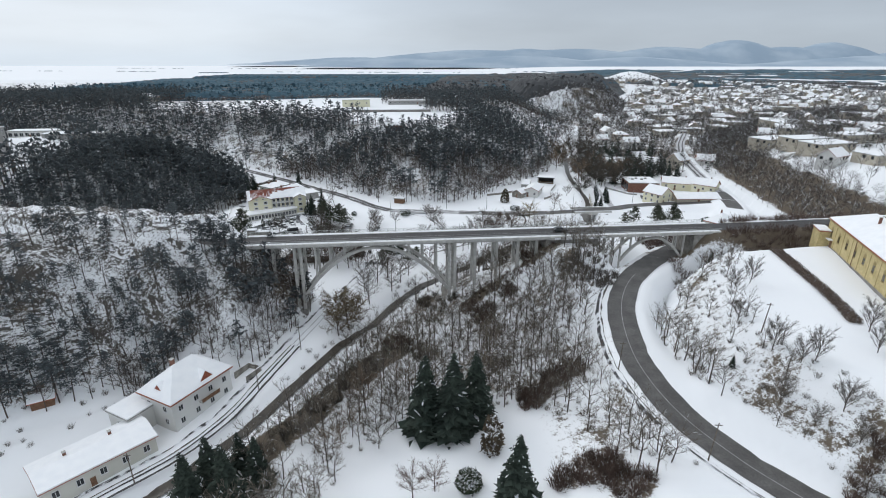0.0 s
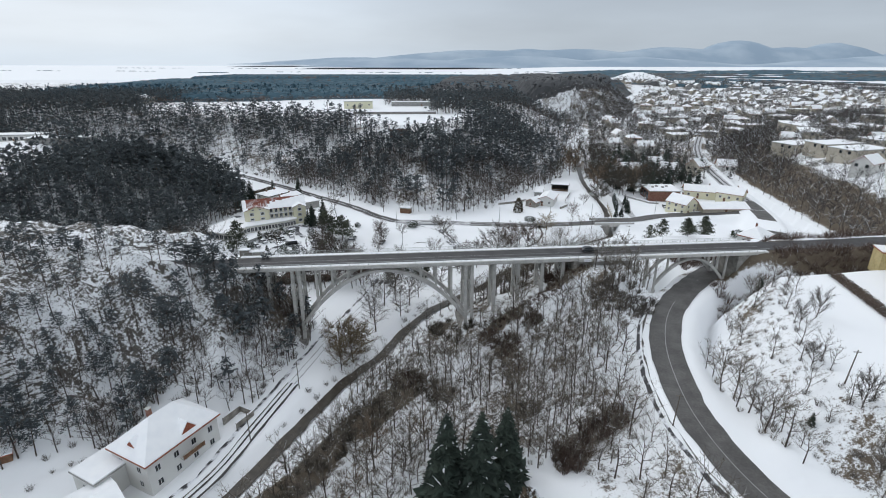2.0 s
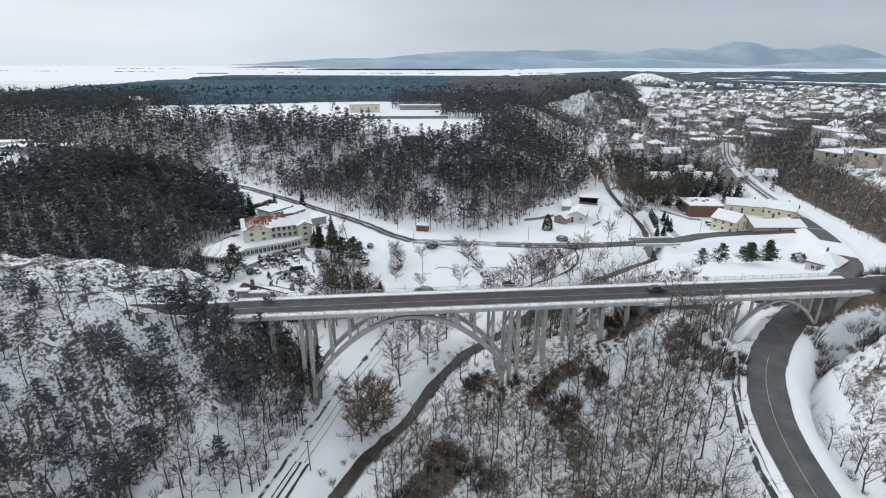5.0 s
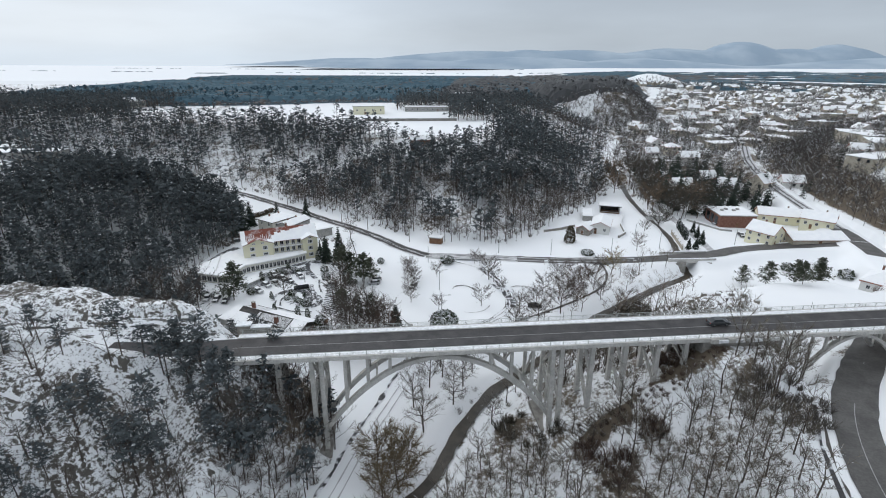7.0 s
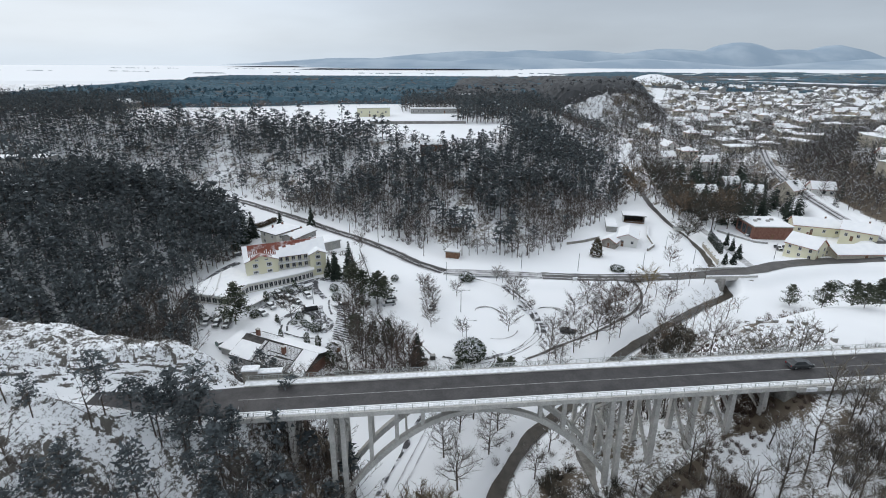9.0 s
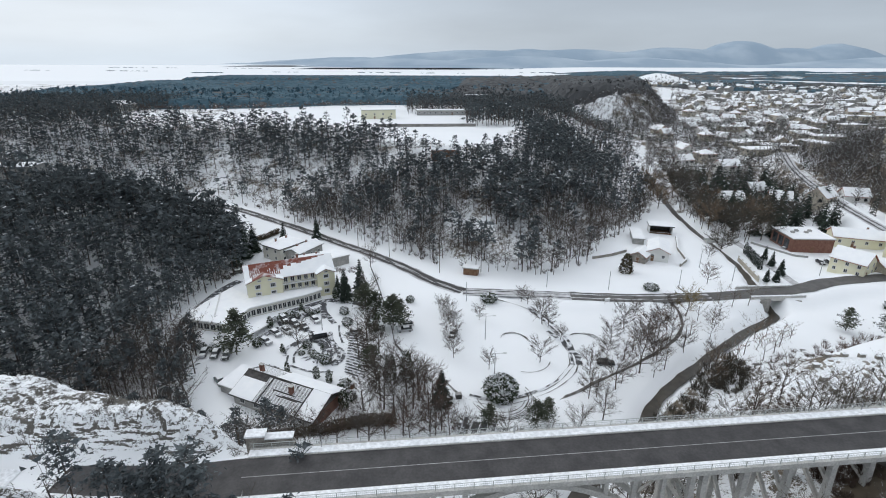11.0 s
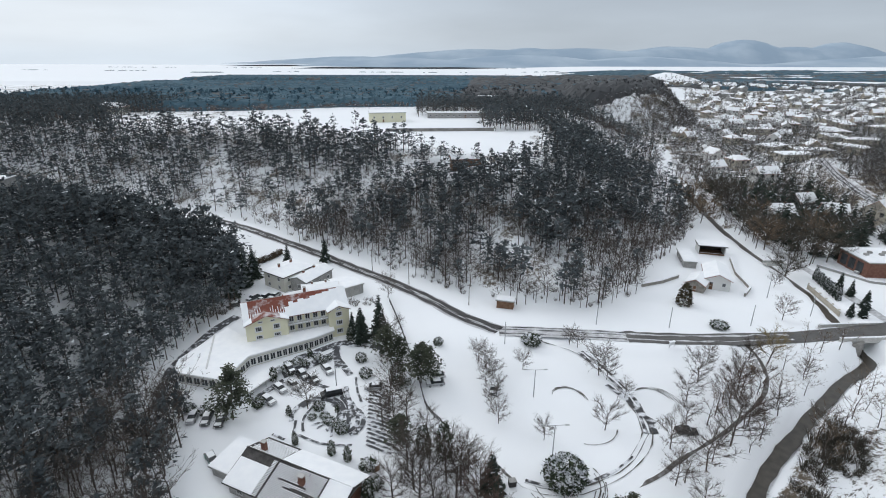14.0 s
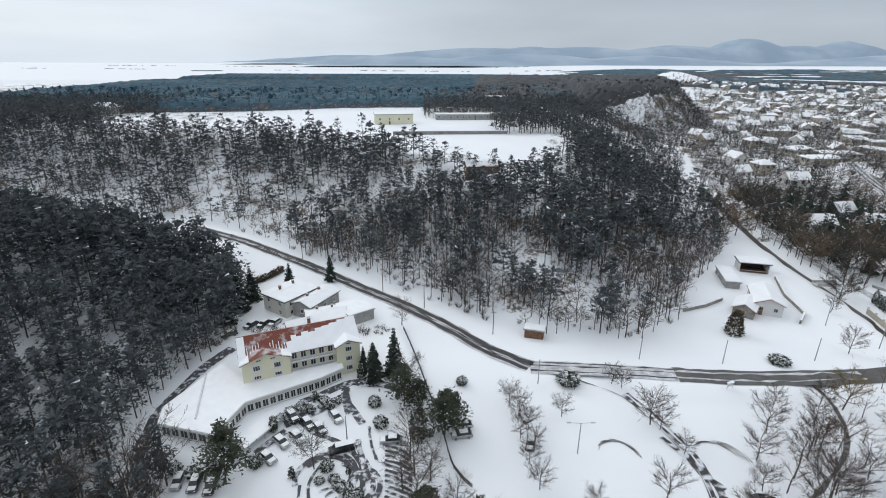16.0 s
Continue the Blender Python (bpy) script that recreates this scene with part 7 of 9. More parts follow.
# ---- villa and station house by the lane ----
def build_villa():
    m = pose(-60.6, 101.6, -8.2, 0, 0, 64)
    ob = empty("villa", "white villa with a steep hipped snowy roof and red dormers", "house", m)
    w, d, h = 16.0, 10.5, 7.0
    part("wall", boxed(-w / 2, w / 2, -d / 2, d / 2, -2, h), WHITE, ob)
    hip_roof(ob, w, d, h, 5.2, 0.6, ridge=5.0, under=TILE_RED)
    for u, v, turn in ((-4.8, 0, 90), (1.6, -2.9, 0)):
        dm = pose(u, v, h + 0.6, 0, 0, -turn)
        bm = bmesh.new()
        q = [bm.verts.new(dm @ Vector(p)) for p in ((-2.1, -2.2, 0), (2.1, -2.2, 0), (0, -2.2, 2.5), (0, 2.2, 2.5), (-2.1, 1.0, 0), (2.1, 1.0, 0))]
        for f in ((0, 1, 2), (1, 5, 3, 2), (0, 2, 3, 4), (4, 3, 5)):
            bm.faces.new([q[i] for i in f])
        dr = part("dormer", bm, SNOW_ROOF, ob)
        bm = bmesh.new()
        q = [bm.verts.new(dm @ Vector(p)) for p in ((-1.8, -2.26, 0.12), (1.8, -2.26, 0.12), (0, -2.26, 2.2), (-1.8, -2.21, 0.12), (1.8, -2.21, 0.12), (0, -2.21, 2.2))]
        for f in ((0, 1, 2), (5, 4, 3), (0, 3, 4, 1), (1, 4, 5, 2), (2, 5, 3, 0)):
            bm.faces.new([q[i] for i in f])
        part("dormer_face", bm, TILE_RED, dr, "red shingled gable")
    for side, n, ln in (("s", 4, w), ("n", 4, w), ("e", 2, d), ("w", 2, d)):
        f = facade(side, w, d)
        for z in (1.6, 4.9):
            for i in range(n):
                window_on(ob, f @ pose(ln * ((i + 0.5) / n - 0.5), 0, z), 1.2, 1.5)
    part("balcony", boxed(-1.5, 3.5, -d / 2 - 1.3, -d / 2, 3.2, 3.4), CONCRETE, ob)
    part("balcony_rail", boxed(-1.5, 3.5, -d / 2 - 1.3, -d / 2 - 1.22, 3.4, 4.3), TIMBER, ob)
    chimney(ob, -1.2, 2.0, h + 2, h + 5.6, 0.8)
    return ob


build_villa()
house("low extension with a flat snowy roof beside the villa", pose(-69.3, 95.5, -8.2, 0, 0, 64), 9.0, 7.0, 4.6, "flat", 0, WHITE, 1, cols=(2, 1), chimneys=0, name="extension", category="building")
house("cream station house with a snowy low-pitched roof", pose(-71.0, 82.3, -9.2, 0, 0, 49), 20.0, 9.6, 4.2, "gable", 1.2, CREAM, 1, cols=(5, 3), chimneys=2, name="station_house", category="building", win=(1.3, 1.6))
house("garden shed with a snowy roof", pose(-93.5, 99.0, -6.4, 0, 0, 30), 4.5, 3.2, 2.2, "gable", 0.8, TIMBER, 1, cols=(0, 0), chimneys=0, name="garden_shed", category="shed")
yard = empty("yard_wall", "low walled yard beside the villa with snow on the coping", "wall", pose(-50.6, 112.4, -7.0, 0, 0, 64))
for x0, x1, y0, y1 in ((-2.5, 2.5, -2.2, -1.9), (-2.5, 2.5, 1.9, 2.2), (2.2, 2.5, -1.9, 1.9)):
    part("wall_run", boxed(x0, x1, y0, y1, -1.5, 1.3), STONE, yard)
    part("coping_snow", boxed(x0, x1, y0, y1, 1.3, 1.45), SNOW, yard)

# ---- school on the upper field ----
sc = house("long ochre school building with a snowy hipped roof", pose(116.8, 122.5, 16.2, 0, 0, 71.5), 46.0, 15.0, 8.2, "hip", 4.2, OCHRE, 1, cols=(8, 3), chimneys=1, name="school", category="school", win=(1.25, 2.5), frame_mat=OCHRE_TRIM, door=False)
for k in range(8):
    u = 46 * ((k + 0.5) / 8 - 0.5)
    part("window_arch", tube(bmesh.new(), (u, 7.45, 5.75), (u, 7.56, 5.75), 0.62, 0.62, 12), OCHRE_TRIM, sc)
    part("pilaster", boxed(u + 2.6, u + 3.15, 7.5, 7.62, 0.7, 8.0), OCHRE, sc)
part("cornice", boxed(-23.2, 23.2, 7.5, 7.75, 7.55, 7.95), OCHRE_TRIM, sc)
part("downpipe", tube(bmesh.new(), (2.9, 7.72, -0.2), (2.9, 7.72, 8.0), 0.08, 0.08, 6), TIMBER, sc)
part("porch", boxed(20.6, 26.2, 7.4, 10.4, -2, 4.6), OCHRE, sc)
part("porch_roof", boxed(20.3, 26.5, 7.4, 10.7, 4.6, 4.85), TILE_RED, sc)
part("porch_snow", boxed(20.4, 26.4, 7.45, 10.6, 4.85, 5.1), SNOW_ROOF, sc)
part("door", boxed(18.4, 19.8, 7.5, 7.58, 0, 2.5), TIMBER, sc, "dark wooden double door")
part("door_canopy", boxed(18.0, 20.2, 7.5, 8.7, 2.7, 2.9), SNOW_ROOF, sc)
part("plinth", boxed(-23.06, 23.06, -7.56, 7.56, -2, 0.7), CONCRETE_DARK, sc)

# ---- buildings in the clearing of the pine hill ----
house("long flat-roofed pavilion with a row of windows in the forest clearing", pose(-233, 297, gz(-233, 297), 0, 0, 8), 26.0, 8.0, 3.8, "flat", 0, WHITE, 1, cols=(9, 2), chimneys=0, name="pavilion", category="building", win=(2.0, 2.0))
house("tall grey concrete block at the edge of the forest clearing", pose(-252, 276, gz(-252, 276), 0, 0, 20), 14.0, 12.0, 8.5, "flat", 0, GREYWALL, 2, cols=(3, 2), chimneys=0, name="concrete_block", category="building")

# ---- on the plateau, far off ----
house("red-brown timber hut at the edge of the plateau", pose(-31.0, 341.5, gz(-31, 341.5), 0, 0, 8), 13.0, 6.5, 3.4, "gable", 1.4, TIMBER, 1, cols=(3, 1), chimneys=0, name="hut", category="hut")
house("pale yellow sports building with a flat snowy roof", pose(-78.0, 474.0, gz(-78, 474), 0, 0, 10), 24.0, 14.0, 6.0, "flat", 0, YELLOW, 1, cols=(4, 2), chimneys=0, name="sports_building", category="building")
house("grey windowed hall with a flat roof on the plateau", pose(-22.0, 497.0, gz(-22, 497), 0, 0, 3), 58.0, 9.0, 3.4, "flat", 0, GREYWALL, 1, cols=(14, 2), chimneys=0, name="hall", category="building")
house("white hip-roofed pavilion among the pines", pose(-292, 522, gz(-292, 522), 0, 0, 5), 20.0, 12.0, 5.0, "hip", 3.0, CREAM, 1, cols=(4, 2), chimneys=0, name="pavilion", category="building")
house("white house with a snowy roof before the far woods", pose(2, 600, gz(2, 600), 0, 0, 8), 20.0, 10.0, 4.0, "gable", 3.6, WHITE, 1, cols=(5, 2), chimneys=1)
house("grey concrete block of flats above the pine forest", pose(-226, 252, gz(-226, 252) - 1, 0, 0, 12), 16.0, 12.0, 15.0, "flat", 0, GREYWALL, 5, cols=(5, 3), chimneys=0, name="block_of_flats", category="building", door=False)
house("long low building with a flat snowy roof in a clearing", pose(-203, 286, gz(-203, 286), 0, 0, 8), 30.0, 9.0, 4.5, "flat", 0, GREYWALL, 1, cols=(9, 2), chimneys=0, name="long_building", category="building", door=False)
rw = empty("retaining_wall", "long low concrete wall on the snowy plateau", "wall", pose(-40, 425, gz(-40, 425), 0, 0, 4))
part("wall_run", boxed(-34, 30, -0.4, 0.4, -1, 1.8), CONCRETE_DARK, rw)
part("wall_snow", boxed(-34, 30, -0.5, 0.5, 1.8, 2.0), SNOW, rw)

# ---- the town ----
def town_templates():
    specs = [("pale town house with a snow-covered gable roof", 11, 8.5, 3.4, "gable", 3.2, WHITE, 1, (3, 2)),
             ("white town house with a snow-covered gable roof", 13, 9, 5.6, "gable", 3.4, WHITE, 2, (4, 2)),
             ("beige two-storey town house with a snowy hipped roof", 11, 10, 5.6, "hip", 2.8, BEIGE, 2, (3, 3)),
             ("grey town house with a snowy gable roof", 10, 8, 3.2, "gable", 3.6, GREYWALL, 1, (2, 2)),
             ("beige town house with a steep snowy roof", 11, 9.5, 4.0, "gable", 4.0, BEIGE, 1, (3, 2)),
             ("long beige building with a flat snowy roof", 26, 14, 5.0, "flat", 0, BEIGE, 2, (7, 3))]
    return [house(l, pose(0, 0, 0), w, d, h, r, rise, wall, st, cols=cols, chimneys=0 if r == "flat" else 1, name="town_house", group="houses of the town", category="house", door=False, base=3.0, far=True)
            for l, w, d, h, r, rise, wall, st, cols in specs]


TOWN = town_templates()
town_spots = [(176.4, 342, 2, -15), (151, 416, 1, 5), (156, 455, 0, 8), (141, 345, 0, -20), (156, 337, 3, 30), (378, 610, 2, 10), (250, 518, 4, 70), (209, 478, 5, 5), (139, 364, 3, 12), (116, 346, 0, 0)]


def town_keep(x, y):
    d, e = inside(x, y, BACK_HILL), inside(x, y, EAST_HILL)
    valley = (d < -16) & (e < -6) & (y > 330) & (x < 900) & (inside(x, y, CLIFF_HILL) < -10)
    upper = (e > 36) & (x > 190)
    return (valley | upper) * clear_of(x, y, 5.0)


town_spots.append((246, 372, 5, 62)); town_spots.append((222, 316, 5, 12)); town_spots.append((205, 268, 1, 30)); town_spots.append((228, 262, 5, 8)); town_spots.append((262, 330, 5, 15))
taken = [(x, y) for x, y, _, _ in town_spots]
for x, y in spread(3600, 80, 760, 150, 1150, town_keep, 16.5):
    if all((x - a) ** 2 + (y - b) ** 2 > 250 for a, b in taken) and len(town_spots) < 520:
        # the town thins out with distance
        big = 5 if (rng.random() < (0.42 if x > 215 and y < 560 else 0.08) and x > 200) else int(rng.integers(5))
        town_spots.append((x, y, big, float(rng.choice([0, 90]) + rng.normal() * 14 + (20 if x < 230 else -12))))
# gardens and groves between the nearer houses
town_spots[15:] = [q for q in town_spots[15:] if rng.random() > 0.2 * float(smooth((640 - q[1]) / 160)) * (q[0] < 300)]
town_spots[6:] = sorted(town_spots[6:], key=lambda q: math.hypot(q[0] + 20, q[1] - 60))
for k, (x, y, kind, turn) in enumerate(town_spots[:290]):
    m = pose(x, y, gz(x, y) - 0.1, 0, 0, turn)
    if k < 6:
        kind = k
        TOWN[k].matrix_world = m
    else:
        copy_thing(TOWN[kind], m)


def far_houses(spots):
    """The town's outermost houses, a few pixels each: walls, snowy gable roofs and windows in one mesh."""
    vs, fs, ms = [], [], []
    n = 0
    for x, y, kind, turn in spots:
        w, d, h = ((11, 8.5, 3.6), (13, 9, 5.4), (11, 10, 5.4), (10, 8, 3.4), (11, 9.5, 4.0), (24, 13, 5.0))[kind]
        rise = 0.6 if kind == 5 else 3.2
        a = radians(turn)
        c, q = math.cos(a), math.sin(a)
        pts = [(-w, -d, -3), (w, -d, -3), (w, d, -3), (-w, d, -3), (-w, -d, h * 2), (w, -d, h * 2), (w, d, h * 2), (-w, d, h * 2), (-w, 0, (h + rise) * 2), (w, 0, (h + rise) * 2),
               (-w - 1, -d - 1.2, h * 2 - 0.2), (w + 1, -d - 1.2, h * 2 - 0.2), (w + 1, 0, (h + rise) * 2 + 0.5), (-w - 1, 0, (h + rise) * 2 + 0.5), (w + 1, d + 1.2, h * 2 - 0.2), (-w - 1, d + 1.2, h * 2 - 0.2)]
        z = gz(x, y)
        vs += [((px * c - py * q) / 2 + x, (px * q + py * c) / 2 + y, pz / 2 + z) for px, py, pz in pts]
        faces = [((0, 1, 5, 4), 0), ((1, 2, 6, 5), 0), ((2, 3, 7, 6), 0), ((3, 0, 4, 7), 0), ((5, 6, 9, 9), 0), ((7, 4, 8, 8), 0), ((10, 11, 12, 13), 1), ((13, 12, 14, 15), 1)]
        for f, m in faces:
            fs += [(n + f[0], n + f[1], n + f[2])] + ([(n + f[0], n + f[2], n + f[3])] if f[3] != f[2] else [])
            ms += [m * 3 + (kind % 3) * (m == 0)] * (2 if f[3] != f[2] else 1)
        n += len(pts)
        for sx in (-0.25, 0.25):
            k = n
            vs += [((px * c - py * q) / 2 + x, (px * q + py * c) / 2 + y, pz + z) for px, py, pz in ((sx * w * 2 - 1.2, -d - 0.12, 1.0), (sx * w * 2 + 1.2, -d - 0.12, 1.0), (sx * w * 2 + 1.2, -d - 0.12, 2.6), (sx * w * 2 - 1.2, -d - 0.12, 2.6))]
            fs += [(k, k + 1, k + 2), (k, k + 2, k + 3)]
            ms += [4, 4]
            n += 4
    tagged(new("outer_town_houses", mesh_np("outer_town_houses", vs, fs, [WHITE, BEIGE, GREYWALL, SNOW_ROOF, GLASS], ms)), "far pale houses of the town under snowy roofs", "houses", kind="stuff")


far_houses(town_spots[290:])


# ---- trees in the town, the far woods and the distance ----
pts = spread(1500, -112, -58, 248, 276, lambda x, y: 1.0 * ((np.hypot((x + 65) / 5, (y - 258.5) / 2.2) < 1) | (np.hypot((x + 92) / 7, (y - 258) / 1.8) < 1) | (np.hypot((x + 108) / 4, (y - 257) / 7) < 1)), 1.3)
planted("yard_scrub", "dark bare bushes in the yard behind the hotel", "scrub", SCRUB_T, rooted(pts, 0.5, 1.0), [BARK, TWIG_DARK, SNOW_TWIG])
def town_green(x, y):
    d, e = inside(x, y, BACK_HILL), inside(x, y, EAST_HILL)
    near = np.ones(np.shape(x))
    for a, b, _, _ in town_spots:
        near = near * ((x - a) ** 2 + (y - b) ** 2 > 72)
    return (d < -4) * (x > 70) * (y > 300) * near * clear_of(x, y, 1.5) * np.where(e > 34, 0.6, 1.0)


pts = spread(26000, 82, 440, 308, 640, town_green, 3.9)[:3000]
cut = int(len(pts) * 0.90)
HAZY = [haze_tree(350 + i, 8.5 + i % 3, 30, 0.24) for i in range(6)]
planted("town_trees", "leafless brown trees between the town's houses", "trees", HAZY, rooted(pts[:cut], 0.65, 1.3), [BARK, TWIG_FAR, SNOW_TWIG])
far_pts = spread(14000, 82, 900, 640, 1200, town_green, 6.0)[:2500]
planted("outer_town_trees", "dark leafless trees in the outer town", "trees", [haze_tree(370 + i, 9.0, 18, 0.5) for i in range(5)], rooted(far_pts, 0.8, 1.3), [BARK, TWIG_FAR, SNOW_TWIG])
lane = spread(2500, 62, 112, 286, 430, lambda x, y: (np.abs(line_near(x, y, ROAD_SIDE)[0] - 5.5) < 2.6) * (line_near(x, y, CHANNEL)[0] > 2.6), 3.4)
planted("lane_trees", "leafless brown trees lining the lane and the channel", "trees", BARE_T, rooted(lane[:90], 0.7, 1.15), [BARK, TWIG_DARK, SNOW_TWIG])
planted("town_conifers", "dark conifers between the town's houses", "trees", [spruce_tree(120 + i, 11.0, 7, 6, 0.24, snow=0.12) for i in range(3)], rooted(pts[cut:], 0.6, 1.1), [PINE_BARK, SPRUCE, SNOW_TWIG])
pts = spread(900, 88, 160, 295, 400, lambda x, y: clear_of(x, y, 1.5) * (np.hypot(x - 111, y - 284) > 12) * (np.hypot(x - 134, y - 285) > 12) * (np.hypot(x - 141, y - 345) > 8) * (np.hypot(x - 116, y - 346) > 8), 4.6)
planted("garden_spruces", "dark spruces in gardens behind the brick block", "trees", [spruce_tree(130 + i, 12.0, 10, 8, 0.27, snow=0.06) for i in range(3)], rooted(pts[:80], 0.75, 1.2), [PINE_BARK, SPRUCE, SNOW_TWIG])


FAR_WOOD = [(-470, 640), (-420, 530), (-250, 533), (-190, 544), (-130, 572), (-38, 584), (40, 570), (70, 622), (150, 634), (185, 655), (215, 705), (245, 775), (290, 880), (330, 960), (330, 1200), (250, 1430), (100, 1410), (-180, 1330), (-500, 1285), (-475, 990)]


def canopy(name, label, x0, x1, y0, y1, step, tall, where, tone, mats):
    """The closed roof of a wood: crown next to crown, one cell each."""
    xs, ys = np.meshgrid(np.arange(x0, x1, step), np.arange(y0, y1, step))
    xs, ys = xs + rng.uniform(-0.3, 0.3, xs.shape) * step, ys + rng.uniform(-0.3, 0.3, xs.shape) * step
    w = 1.0 * where(xs, ys)
    w[0], w[-1], w[:, 0], w[:, -1] = -1, -1, -1, -1
    z = gzs(xs, ys) + np.where(w > 0, tall * (0.72 + 0.28 * rng.random(xs.shape)) * np.clip(0.2 + w / 12, 0, 1), -1.5)
    ny, nx = xs.shape
    ii = np.arange(nx * ny).reshape(ny, nx)
    f = np.stack([ii[:-1, :-1], ii[:-1, 1:], ii[1:, 1:], ii[1:, :-1]], -1).reshape(-1, 4)
    on = w.ravel()[f].max(1) > 0
    f = f[on]
    kind = (tone(xs, ys).ravel()[f[:, 0]] + 0.25 * rng.normal(size=len(f)) > 0.5).astype(int)
    tri = np.vstack([f[:, [0, 1, 2]], f[:, [0, 2, 3]]])
    v = np.stack([xs, ys, z], -1).reshape(-1, 3)[tri.ravel()]
    me = mesh_np(name, v, np.arange(len(v)).reshape(-1, 3), mats, np.concatenate([kind, kind]))
    tagged(new(name, me), label, "woods", kind="stuff")


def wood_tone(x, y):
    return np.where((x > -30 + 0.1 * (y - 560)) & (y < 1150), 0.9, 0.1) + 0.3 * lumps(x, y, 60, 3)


canopy("distant_wood_canopy", "closed dark wood on the far plateau, its pines tinted blue for haze", -520, 340, 515, 1440, 4.6, 8.0, lambda x, y: inside(x, y, FAR_WOOD), wood_tone, [HAZE_FAR_PINE, FAR_BARE])
pts = spread(28000, -520, 340, 520, 1000, lambda x, y: 1.0 * (inside(x, y, FAR_WOOD) > 2) * (y < 700), 4.4)
tones = wood_tone(np.array([p[0] for p in pts]), np.array([p[1] for p in pts]))
CROWN_T = [far_clump(360 + i, 2.3, 8.6, 7) for i in range(6)]
planted("distant_pine_woods", "dark pine woods far off, tinted blue for haze", "woods", CROWN_T, rooted([p for p, t in zip(pts, tones) if t < 0.5], 0.8, 1.15), [HAZE_FAR_PINE])
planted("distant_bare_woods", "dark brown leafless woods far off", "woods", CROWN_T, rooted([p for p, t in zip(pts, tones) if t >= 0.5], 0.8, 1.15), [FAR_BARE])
pts = spread(9000, -430, 60, 500, 600, lambda x, y: (inside(x, y, FAR_WOOD) > -16) * (inside(x, y, FAR_WOOD) < 3) * smooth((lumps(x, y, 26, 3) + 0.75) / 0.5), 2.6)
planted("wood_edge_scrub", "brown leafless scrub along the edge of the far wood", "scrub", [haze_tree(385 + i, 4.5 + i % 3, 16, 0.4) for i in range(4)], rooted(pts[:1300], 0.6, 1.1), [BARK, TWIG_RED, SNOW_TWIG])
# sparse trees on the cliff at the end of the plateau
pts = spread(12000, 90, 280, 590, 780, lambda x, y: np.where(np.hypot((x - 180) / 20, (y - 662) / 26) < 1, 0.3, 1.0) * (np.maximum(inside(x, y, BACK_HILL), inside(x, y, CLIFF_HILL)) > 2) * (inside(x, y, FAR_WOOD) < 1), 3.2)
planted("cliff_trees", "dark bare trees on the snowy cliff", "woods", [haze_tree(395 + i, 8.5, 24, 0.42) for i in range(4)], rooted(pts[:2300], 0.75, 1.1), [BARK, TWIG_FAR, SNOW_TWIG])
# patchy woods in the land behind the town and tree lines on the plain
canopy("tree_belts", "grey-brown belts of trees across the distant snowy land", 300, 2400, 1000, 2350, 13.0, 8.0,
       lambda x, y: 8 * (lumps(x * 0.45, y, 70, 1) + 0.5 * lumps(x, y, 31, 5) + 0.15) * smooth((x - 300 - 0.05 * y) / 60), lambda x, y: 0.5 + 0.5 * lumps(x, y, 200, 7) - 0.4 * smooth((y - 1700) / 400), [HAZE_FAR_PINE, FAR_BARE])
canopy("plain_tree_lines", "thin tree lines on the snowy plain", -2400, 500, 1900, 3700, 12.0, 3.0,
       lambda x, y: 8 * (np.abs(np.sin(y / 260 + 0.0006 * x)) < 0.011) * (lumps(x, y, 160, 4) > -0.1) + 8.0 * (np.hypot((x + 1020) / 70, (y - 2400) / 30) < 1) - 0.5, lambda x, y: 0.2 + 0 * x, [HAZE_FAR_PINE, FAR_BARE])


def far_hills():
    """Wooded hills at the horizon, as low relief bodies with the haze in their colour."""
    def ridge(name, label, y, x0, x1, peaks, deep, n=90):
        v, f = [], []
        xs = np.linspace(x0, x1, n)
        top = np.zeros(n)
        for c, w, h in peaks:
            top = np.maximum(top, h * np.exp(-((xs - c) / w) ** 2))
        fade = smooth((xs - x0) / 300) * smooth((x1 - xs) / 300)
        top = (top + 3 * lumps(xs, xs * 0.3, 150) + 1.2 * lumps(xs, xs, 60, 2)) * fade
        prof = ((0.0, -0.15), (0.25, 0.35), (0.55, 0.8), (0.85, 1.0), (1.0, 0.98), (1.25, 0.4), (1.5, -0.2))
        for i in range(n):
            for k, h in prof:
                wob = 1 + 0.08 * math.sin(xs[i] * 0.013 + k * 9)
                v.append((xs[i], y + deep * k * wob, 12 + max(top[i], 0.5) * h))
        m = len(prof)
        ii = np.arange(n * m).reshape(n, m)
        f = np.stack([ii[:-1, :-1], ii[1:, :-1], ii[1:, 1:], ii[:-1, 1:]], -1).reshape(-1, 4)
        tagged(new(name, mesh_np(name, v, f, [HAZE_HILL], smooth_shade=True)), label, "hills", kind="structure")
    ridge("backdrop_hills_1", "wooded hills on the horizon, coloured pale blue for haze", 4200, -1700, 4500, [(-700, 700, 52), (300, 1000, 108), (700, 420, 118), (1100, 900, 118), (1900, 700, 132), (2470, 420, 186), (2900, 500, 136), (3270, 400, 172), (3900, 400, 90)], 480)
    ridge("backdrop_hills_2", "low ridge before the horizon, coloured pale blue for haze", 3300, -900, 3900, [(-300, 500, 48), (500, 600, 62), (1300, 500, 56), (3000, 700, 66)], 380)


far_hills()


